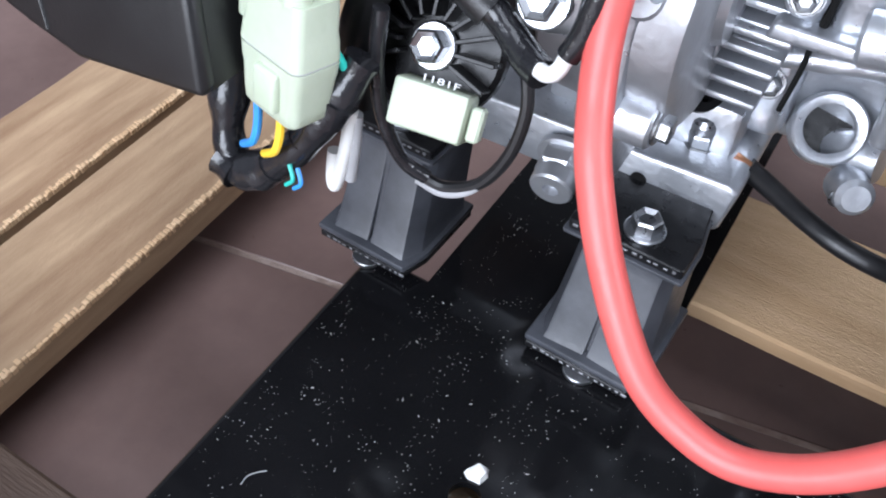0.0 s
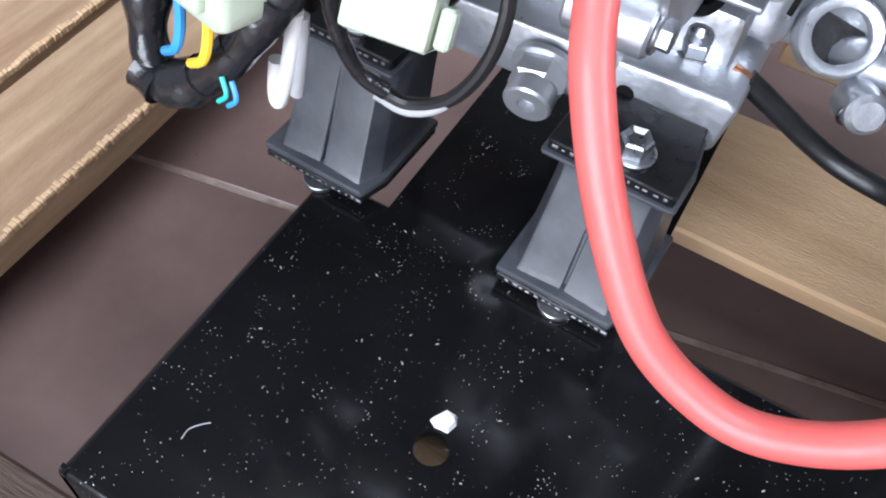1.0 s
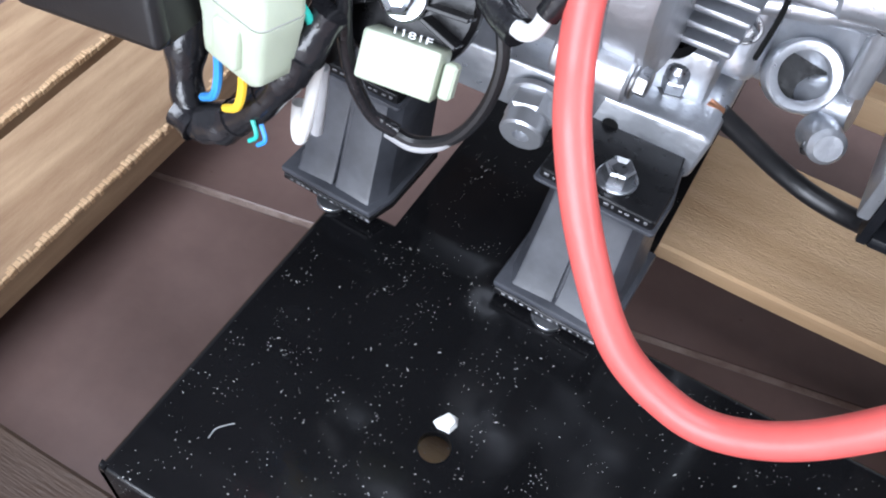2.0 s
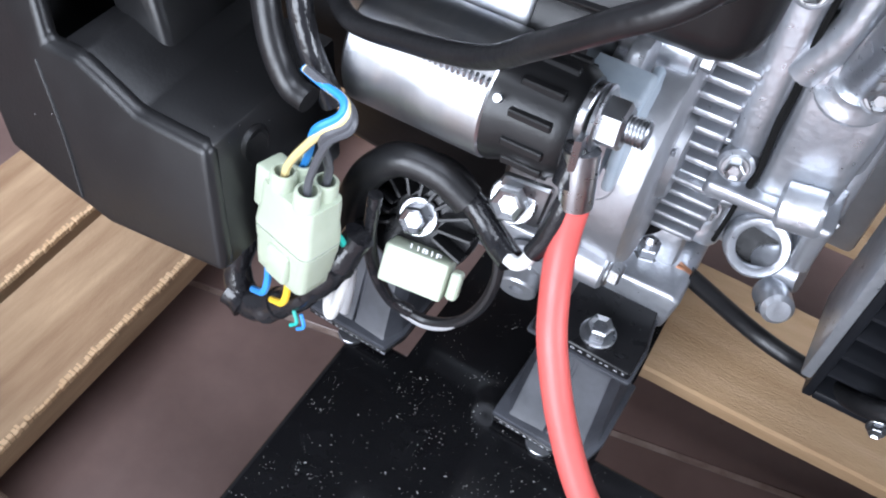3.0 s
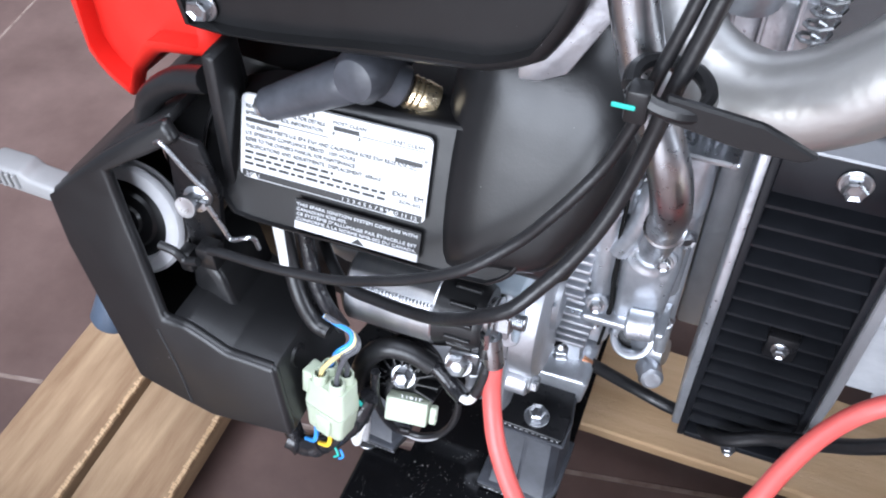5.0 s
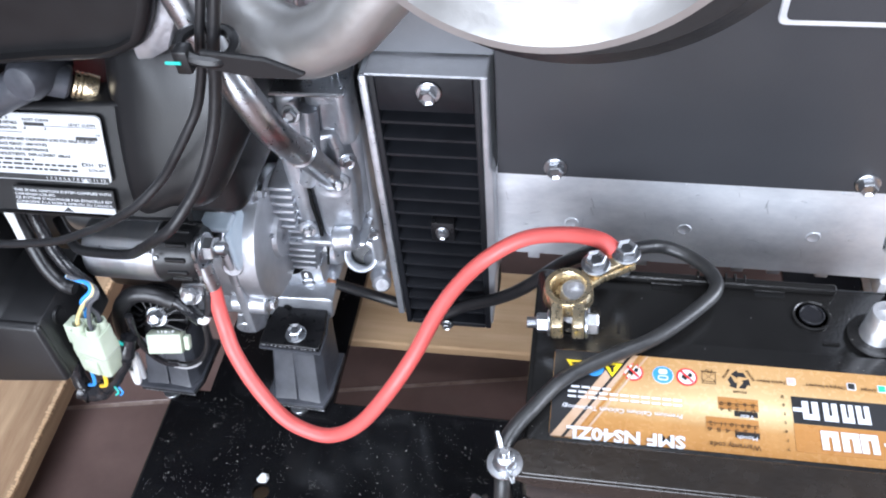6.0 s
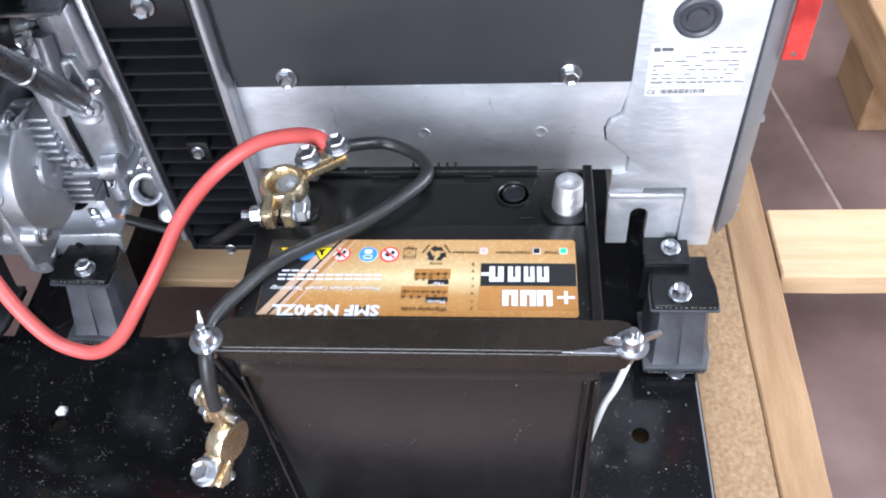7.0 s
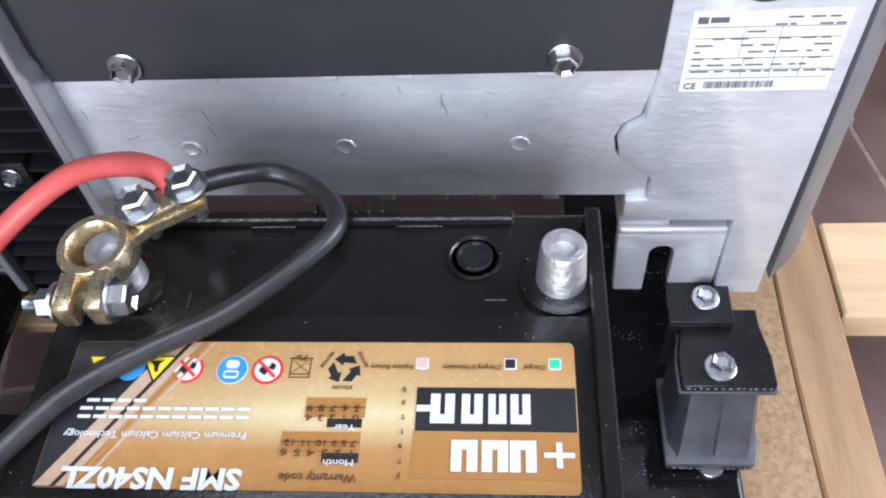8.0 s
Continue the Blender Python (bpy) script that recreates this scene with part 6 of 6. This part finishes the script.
lettering("regulator_code", "1181F", 0.0026, mreg @ pose(0.001, -0.0088, 0.0105, 0, 0, 0), M_LABEL, reg, 0.011)
part("bracket_tab", prism([(-0.088, 0.166), (-0.069, 0.170), (-0.067, 0.188), (-0.083, 0.186)], "y", 0.186, 0.189, 0.0008, 1), M_ZINC, eng, "zinc bracket tab")
part("bracket_bolt", hex_bolt((-0.078, 0.186, 0.178), (0, -0.9, 0.4), 0.0115), M_ZINC, eng, "zinc hexagon bolt", 30)

# ---- wiring ----
conn = thing("wire_connector", (-0.136, 0.148, 0.135), "cream nylon plug connector with blue and yellow wires", "connector")
mc = Matrix.Translation((-0.1352, 0.1485, 0.135)) @ Matrix.Rotation(radians(-12), 4, "Z") @ Matrix.Rotation(radians(3), 4, "Y") @ Matrix.Rotation(radians(-8), 4, "X") @ Matrix.Translation((0, 0, 0.007)) @ Matrix.Diagonal((0.82, 0.82, 0.68, 1))


def seated(name, bm, material, label=""):
    bmesh.ops.transform(bm, matrix=mc, verts=bm.verts)
    return part(name, bm, material, conn, label)


bm = loft([[Vector((x * g, y * g, z)) for x, y in rounded(-0.0152, 0.0140, -0.0100, 0.0100, 0.0040, 4)] for z, g in ((0.0, 0.80), (0.002, 0.90), (0.007, 0.93), (0.018, 0.96), (0.022, 1.0), (0.0275, 1.02))])
box(-0.0045, 0.0065, -0.0125, -0.006, 0.006, 0.024, 0.0016, 3, bm)
seated("plug_half", bm, M_NYLON)
# grey slab in the seam; its tone stands for shade between the halves
seated("seam", prism([(x * 0.985, y * 0.985) for x, y in rounded(-0.0152, 0.0140, -0.0100, 0.0100, 0.0040, 4)], "z", 0.0276, 0.0284), M_GREYPL, "seam between the halves, its shade painted grey")
bm = loft([[Vector((x * g, y * g, z)) for x, y in rounded(-0.0150, 0.0135, -0.0098, 0.0098, 0.0036, 4)] for z, g in ((0.0285, 1.04), (0.036, 1.0), (0.040, 0.95), (0.050, 0.93), (0.054, 0.90))])
box(-0.0188, -0.0115, -0.0075, 0.0050, 0.034, 0.0575, 0.0016, 3, bm)
seated("socket_half", bm, M_NYLON)
# socket tubes, each closed by a black disc that paints the shade inside
for x, y in ((-0.0066, 0.0042), (-0.0066, -0.0046), (0.0058, 0.0042), (0.0058, -0.0046)):
    seated("socket_tube", lathe((x, y, 0.053), (0, 0, 1), [(0, 0.0050), (0.0085, 0.0048), (0.0092, 0.0044), (0.0092, 0.0036), (0.0020, 0.0034), (0.0018, 0.0)], 24), M_NYLON)
    seated("wire_hole", cyl((x, y, 0.0552), (x, y, 0.0562), 0.0033, 14), M_SHADE_SEALANT, "black disc painted as the shade of a wire hole")


def cable(name, points, r, material, label, category="cable", seg=12, wobble=0.0, group=""):
    return single(name, tube(points, r, seg, None, 8, True, wobble), material, label, category, group)


for k, (mt, col, r) in enumerate(((M_BLUE, "blue", 0.0012), (M_PALEYEL, "pale yellow", 0.0013), (M_GREYDK, "dark grey", 0.0014), (M_GREYDK, "dark grey", 0.0013))):
    o = 0.0022 * k
    start = mc @ Vector((-0.0066 if k < 2 else 0.0058, 0.0042 if k % 2 == 0 else -0.0046, 0.0575))
    rise = mc @ Vector((-0.0040 if k < 2 else 0.0060, 0.0042 if k % 2 == 0 else -0.0046, 0.0700))
    cable("wire", [start, rise, (-0.1260 + 0.6 * o, 0.153, 0.2060 - 0.4 * o), (-0.1205 + 0.5 * o, 0.157, 0.2110 - 0.5 * o), (-0.1225 + 0.4 * o, 0.161, 0.2130 - 0.3 * o), (-0.131 + 0.3 * o, 0.1635, 0.2125), (-0.138 + 0.2 * o, 0.165, 0.2135)],
          r, mt, f"thin {col} insulated wire above the cream connector", "wire", 8, group="connector wires")
for mt, col, dx in ((M_BLUE, "blue", -0.004), (M_YELLOW, "yellow", 0.004)):
    cable("wire", [(-0.1385 + dx, 0.1465, 0.147), (-0.1385 + dx, 0.145, 0.137), (-0.1405 + dx, 0.144, 0.129), (-0.1475 + dx, 0.1465, 0.1225)], 0.0013, mt, f"thin {col} insulated wire under the cream connector", "wire", 8, group="connector wires")
cable("harness_sleeve", [(-0.165, 0.185, 0.262), (-0.158, 0.175, 0.232), (-0.151, 0.168, 0.216), (-0.1435, 0.165, 0.2055), (-0.136, 0.164, 0.2035)], 0.0042, M_HOSE, "black plastic sleeve round the engine wiring", "wiring sleeve", 14)
cable("harness_sleeve", [(-0.155, 0.187, 0.26), (-0.148, 0.177, 0.23), (-0.141, 0.172, 0.214), (-0.1335, 0.172, 0.198)], 0.0038, M_TAPE, "black braided sleeve round the engine wiring", "wiring sleeve", 14, 0.06)
cable("white_sleeve", [(-0.1645, 0.1815, 0.258), (-0.162, 0.178, 0.246), (-0.159, 0.1735, 0.232)], 0.0034, M_WHITE, "short white heat-shrink sleeve on the wiring", "sleeve", 14)
cable("harness_hose", [(-0.131, 0.176, 0.128), (-0.1315, 0.177, 0.148), (-0.1265, 0.179, 0.166), (-0.116, 0.1815, 0.1775), (-0.103, 0.1835, 0.177), (-0.092, 0.184, 0.171)], 0.0056, M_HOSE, "thick black hose over the regulator", "wiring hose", 16)
cable("taped_end", [(-0.098, 0.184, 0.175), (-0.089, 0.184, 0.1695), (-0.079, 0.180, 0.1645), (-0.0715, 0.1755, 0.164)], 0.0044, M_TAPE, "glossy taped end of the black hose", "wiring hose", 14, 0.1)
cable("terminal_lead", [(-0.0655, 0.1755, 0.172), (-0.0635, 0.177, 0.178), (-0.0615, 0.18, 0.19), (-0.06, 0.187, 0.202)], 0.0032, M_TAPE, "black sleeved lead to the solenoid terminal", "lead", 12)
cable("white_tip", [(-0.0725, 0.1745, 0.166), (-0.0695, 0.1738, 0.166), (-0.067, 0.1745, 0.168), (-0.0652, 0.176, 0.174)], 0.0022, M_WHITE, "white sleeve on the black lead", "sleeve", 12)
loom = thing("taped_loom", (-0.15, 0.152, 0.105), "glossy black taped wiring loom below the cream connector", "wiring loom")
part("core", tube([(-0.1650, 0.168, 0.152), (-0.1668, 0.160, 0.130), (-0.1650, 0.1535, 0.1125), (-0.1585, 0.151, 0.1052), (-0.1480, 0.151, 0.1115), (-0.1365, 0.152, 0.1230), (-0.1260, 0.156, 0.1400), (-0.1190, 0.164, 0.1560)], 0.0058, 14, None, 8, True, 0.35), M_TAPE, loom)
rl = random.Random(12)
for p, q in (((-0.1660, 0.1515, 0.1065), (-0.1590, 0.1505, 0.1045)), ((-0.1500, 0.1505, 0.1095), (-0.1440, 0.1510, 0.1150)), ((-0.1380, 0.1515, 0.1210), (-0.1330, 0.1530, 0.1285)), ((-0.1270, 0.1555, 0.1380), (-0.1235, 0.1580, 0.1450))):
    part("tape_wrap", tube([p, (Vector(p) + Vector(q)) / 2, q], 0.0064, 14, None, 6, True, 0.5), M_TAPE, loom, "crinkled turn of tape")
for k in range(2):
    part("loose_tail", tube([(-0.1345 + 0.003 * k, 0.1470, 0.1225), (-0.1325 + 0.003 * k, 0.1455, 0.1185), (-0.1350 + 0.003 * k, 0.1450, 0.1155)], 0.0007, 8), (M_GREEN, M_BLUE)[k], loom, "cut wire end")
white = thing("white_tube", (-0.13, 0.165, 0.11), "folded white plastic tube hanging by the rubber mount", "tube")
part("strip", tube([(-0.1246, 0.1650, 0.1350), (-0.1264, 0.1645, 0.1230), (-0.1290, 0.1640, 0.1110), (-0.1318, 0.1640, 0.1020), (-0.1334, 0.1650, 0.1050), (-0.1328, 0.1660, 0.1150)], 0.0022, 12), M_WHITE, white)
part("strip", tube([(-0.1238, 0.1665, 0.1330), (-0.1248, 0.1660, 0.1200), (-0.1270, 0.1660, 0.1060)], 0.0020, 12), M_GREYPL, white, "translucent grey tube")
cable("black_lead", [(-0.1185, 0.172, 0.168), (-0.119, 0.17, 0.15), (-0.117, 0.1705, 0.132), (-0.112, 0.173, 0.1165), (-0.105, 0.176, 0.1105)], 0.0024, M_TAPE, "black taped lead beside the regulator", "lead", 12, 0.1)
cable("grey_loop", [(-0.106, 0.176, 0.110), (-0.098, 0.177, 0.109), (-0.087, 0.178, 0.116), (-0.0795, 0.18, 0.13), (-0.0775, 0.183, 0.146), (-0.082, 0.187, 0.16)], 0.002, M_HOSE, "thin black wire looping under the regulator plug", "lead", 10)
cable("grey_loop", [(-0.108, 0.1755, 0.1085), (-0.099, 0.176, 0.107), (-0.09, 0.177, 0.112), (-0.083, 0.179, 0.122)], 0.0015, M_GREYPL, "thin grey wire looping under the regulator plug", "lead", 10)
cable("green_wire", [(-0.122, 0.160, 0.152), (-0.1215, 0.158, 0.157), (-0.123, 0.157, 0.161)], 0.0012, M_GREEN, "bit of green wire in the loom", "wire", 8)
# throttle cables, tied at the pipe
th = ([(-0.191, 0.161, 0.2425), (-0.183, 0.160, 0.245), (-0.155, 0.157, 0.2495), (-0.122, 0.1555, 0.2565), (-0.1, 0.1535, 0.2675), (-0.083, 0.1525, 0.277), (-0.062, 0.153, 0.291), (-0.045, 0.1585, 0.306), (-0.035, 0.161, 0.3192), (-0.0262, 0.1645, 0.332), (-0.0188, 0.1685, 0.3445), (-0.0125, 0.171, 0.362), (-0.009, 0.172, 0.378), (-0.002, 0.176, 0.405), (0.008, 0.186, 0.45)],
      [(-0.152, 0.196, 0.228), (-0.142, 0.186, 0.2245), (-0.129, 0.1755, 0.2265), (-0.109, 0.1675, 0.2345), (-0.083, 0.1575, 0.2475), (-0.066, 0.148, 0.2645), (-0.0515, 0.1435, 0.2785), (-0.041, 0.144, 0.287), (-0.0323, 0.1495, 0.297), (-0.0234, 0.155, 0.3094), (-0.0162, 0.16, 0.324), (-0.0108, 0.165, 0.3396), (-0.0065, 0.169, 0.358), (-0.003, 0.171, 0.376), (0.004, 0.176, 0.405), (0.014, 0.186, 0.45)])
for p, r in zip(th, (0.0023, 0.0029)):
    cable("control_cable", p, r, M_HOSE, "black sheathed control cable across the engine cover", "control cable", 14, 0.0, "control cables")
tie = thing("cable_tie", (-0.01, 0.16, 0.378), "black nylon tie holding the control cables to the pipe", "cable tie")
part("band", tube([(-0.021, 0.162, 0.381), (-0.012, 0.1585, 0.3785), (-0.002, 0.16, 0.377), (0.0015, 0.169, 0.3775), (-0.004, 0.178, 0.379), (-0.016, 0.177, 0.381), (-0.021, 0.17, 0.382), (-0.021, 0.162, 0.381)], 0.0026, 8), M_PLASTIC, tie)
part("tail", prism([(-0.010, 0.3735), (-0.010, 0.3825), (0.018, 0.3795), (0.0345, 0.3725), (0.030, 0.3695), (0.012, 0.3695)], "y", 0.1585, 0.1615, 0.0008, 1), M_PLASTIC, tie)
tie.location.x += 0.006
part("tie_head", box(-0.0150, -0.0080, 0.1560, 0.1640, 0.3720, 0.3835, 0.0012, 2), M_PLASTIC, tie)
part("band_mark", box(-0.0185, -0.0115, 0.1552, 0.1562, 0.3775, 0.379, 0.0003, 1), M_GREEN, tie, "small green mark")
# earth cable from the engine to the battery side
cable("earth_cable", [(-0.0255, 0.281, 0.0765), (-0.0145, 0.2825, 0.07), (0.003, 0.285, 0.0595), (0.020, 0.284, 0.0545), (0.040, 0.276, 0.0595), (0.058, 0.2495, 0.0865), (0.082, 0.2465, 0.1065), (0.105, 0.238, 0.128), (0.125, 0.228, 0.155), (0.150, 0.222, 0.19), (0.174, 0.21, 0.221)], 0.0042, M_HOSE, "black earth cable from crankcase to battery", "battery cable", 16)
cable("copper_end", [(-0.031, 0.2815, 0.0775), (-0.028, 0.281, 0.077), (-0.0245, 0.281, 0.0758)], 0.003, mat("bare_copper", (0.75, 0.36, 0.2), 0.35, 1), "bare copper strands at the cable lug", "cable end", 12)
# red positive cable
cable("positive_cable", [(-0.0592, 0.1830, 0.192), (-0.0583, 0.1785, 0.1787), (-0.0548, 0.1710, 0.1660), (-0.0485, 0.1610, 0.1540), (-0.0360, 0.1498, 0.1355), (-0.0195, 0.1405, 0.1165), (-0.003, 0.1365, 0.1085), (0.013, 0.1355, 0.1085), (0.031, 0.138, 0.121), (0.05, 0.1455, 0.1465), (0.066, 0.161, 0.168), (0.0785, 0.1815, 0.185), (0.091, 0.1985, 0.195), (0.107, 0.211, 0.2045), (0.128, 0.216, 0.2165), (0.152, 0.211, 0.227), (0.1685, 0.2025, 0.2335), (0.177, 0.197, 0.2315)], 0.0047, M_RED, "thick red battery cable from starter to battery", "battery cable", 20)
lug = thing("cable_lug", (-0.06, 0.183, 0.2), "tinned copper lug on the red cable", "cable lug")
part("barrel", tube([(-0.0590, 0.1825, 0.1915), (-0.0602, 0.1835, 0.2), (-0.0618, 0.1855, 0.2085)], 0.0052, 16), M_ZINC, lug)
part("shank", loft([[Vector((-0.0618 + 0.0009 * a, 0.1845 + 0.0005 * a + b * 0.0055, z)) for a, b in ((-1, -1), (1, -1), (1, 1), (-1, 1))] for z in (0.2055, 0.2165)]), M_ZINC, lug)
part("palm", cyl((-0.0640, 0.1915, 0.2165), (-0.0615, 0.1912, 0.2167), 0.0090, 24), M_ZINC, lug)
part("wrap", tube([(-0.063, 0.1805, 0.1985), (-0.0628, 0.183, 0.204), (-0.0632, 0.186, 0.2095)], 0.0036, 12), M_TAPE, lug)
# grey-black negative cable looping over the battery
cable("negative_cable", [(0.180, 0.2, 0.2265), (0.19, 0.211, 0.2195), (0.204, 0.2185, 0.2135), (0.218, 0.215, 0.2115), (0.229, 0.2045, 0.2125), (0.2325, 0.1915, 0.213), (0.2225, 0.177, 0.213), (0.1995, 0.155, 0.213), (0.176, 0.1405, 0.213), (0.1535, 0.1245, 0.213), (0.1385, 0.1045, 0.213), (0.1315, 0.094, 0.2125), (0.1275, 0.084, 0.2105), (0.1285, 0.0705, 0.2085), (0.1285, 0.0635, 0.199), (0.1275, 0.0605, 0.187), (0.1265, 0.0595, 0.174)], 0.0039, mat("dull_black_cable", (0.014, 0.014, 0.015), 0.36, 0, (0.028, 0.028, 0.028), 40), "dull black battery cable looped over the battery", "battery cable", 20)


# ---- battery terminal clamps ----
def clamp(m, name_label):
    """Built round the post axis: split ring, two bolt ears with a bolt, and a strap with two saddle bolts."""
    c = thing("battery_terminal", (0, 0, 0), name_label, "battery terminal", "battery terminals")
    bm = lathe((0, 0, 0), (0, 0, 1), [(0, 0.0088), (0, 0.0128), (0.0015, 0.0136), (0.009, 0.013), (0.0105, 0.0122), (0.0105, 0.0096), (0.009, 0.0086), (0.0, 0.0088)], 36)
    part("ring", bm, M_BRASS, c, "", 35, True)
    for k in (-1, 1):
        part("ear", box(k * 0.0055 - 0.0032, k * 0.0055 + 0.0032, -0.026, -0.010, -0.001, 0.0105, 0.0012, 2), M_BRASS, c, "", 35, True)
    bm = hex_bolt((0.0090, -0.0195, 0.0048), (1, 0, 0), 0.0118, 0.0055, True)
    hex_bolt((-0.0090, -0.0195, 0.0048), (-1, 0, 0), 0.0105, 0.0058, True, 0.005, False, bm)
    part("pinch_bolt", bm, M_ZINC, c, "zinc pinch bolt with nut", 30, True)
    part("strap", prism([(0.007, 0.007), (0.010, 0.0005), (0.018, 0.008), (0.036, 0.017), (0.033, 0.0275), (0.016, 0.0205), (0.006, 0.0125)], "z", 0.0025, 0.0075, 0.001, 2), M_BRASS, c, "", 35, True)
    part("saddle", prism([(0.011, 0.0105), (0.014, 0.006), (0.0365, 0.018), (0.0335, 0.0265), (0.012, 0.0175)], "z", 0.0078, 0.012, 0.0012, 2), M_BRASS, c, "", 35, True)
    for x, y in ((0.0145, 0.0130), (0.0305, 0.0205)):
        part("saddle_bolt", hex_bolt((x, y, 0.0121), (0, 0, 1), 0.0115, 0.0055, True), M_ZINC, c, "zinc hexagon bolt", 30, True)
        part("bolt_end", cyl((x, y, -0.004), (x, y, 0.0024), 0.0028, 12), M_ZINC, c, "", 30, True)
    c.matrix_basis = m
    return c


first = clamp(pose(0.1535, 0.1735, 0.2180, 3, -3, 2), "yellow-passivated battery clamp with zinc bolts")
# the loose clamp hangs from the negative cable beside the battery
axis = Vector((0.92, -0.38, 0.02)).normalized()
strap_up = (Vector((0, 0, 1)) - axis * axis.z).normalized()
ax = strap_up * math.cos(radians(24)) + axis.cross(strap_up) * math.sin(radians(24))
hang = Matrix((ax, (-axis).cross(ax), -axis)).transposed().to_4x4()
copy_thing(first, Matrix.Translation((0.1262, 0.0600, 0.1330)) @ hang)

# ---- floor tiles ----
floor_ob = bpy.data.objects["floor"]
TW = 0.75
tile_bm = prism(rounded(-TW / 2 + 0.0021, TW / 2 - 0.0021, -TW / 2 + 0.0021, TW / 2 - 0.0021, 0.002, 1), "z", -0.008, 0.0, 0.0006, 1)
tile_me = bpy.data.meshes.new("tile")
finish(tile_me, tile_bm, 0)
tile_me.materials.append(M_TILE)
turn = Matrix.Rotation(radians(10.4), 4, "Z")
start = Matrix.Translation((0.047, 0.33, FLOOR)) @ turn
walls = (((-3.19, 0, 0), (-1, 0, 0)), ((3.19, 0, 0), (1, 0, 0)), ((0, -2.99, 0), (0, -1, 0)), ((0, 3.19, 0), (0, 1, 0)))
for i in range(-7, 7):
    for j in range(-7, 7):
        m = Matrix.Translation(start @ Vector((0.5965 + TW * (i + 0.5), TW * (j + 0.5), 0))) @ turn
        p, me = m.translation, tile_me
        if abs(p.x) > 3.7 or abs(p.y) > 3.7:
            continue
        if abs(p.x) > 2.7 or abs(p.y) > 2.5:
            cut = bmesh.new()
            cut.from_mesh(tile_me)
            for co, no in walls:
                inv = m.inverted()
                bmesh.ops.bisect_plane(cut, geom=cut.verts[:] + cut.edges[:] + cut.faces[:], plane_co=inv @ Vector(co), plane_no=inv.to_3x3() @ Vector(no), clear_outer=True)
            if len(cut.faces) < 3:
                cut.free()
                continue
            me = bpy.data.meshes.new("tile")
            cut.to_mesh(me)
            cut.free()
            me.materials.append(M_TILE)
        t = new("tile", me)
        t.parent = floor_ob
        t.matrix_basis = m
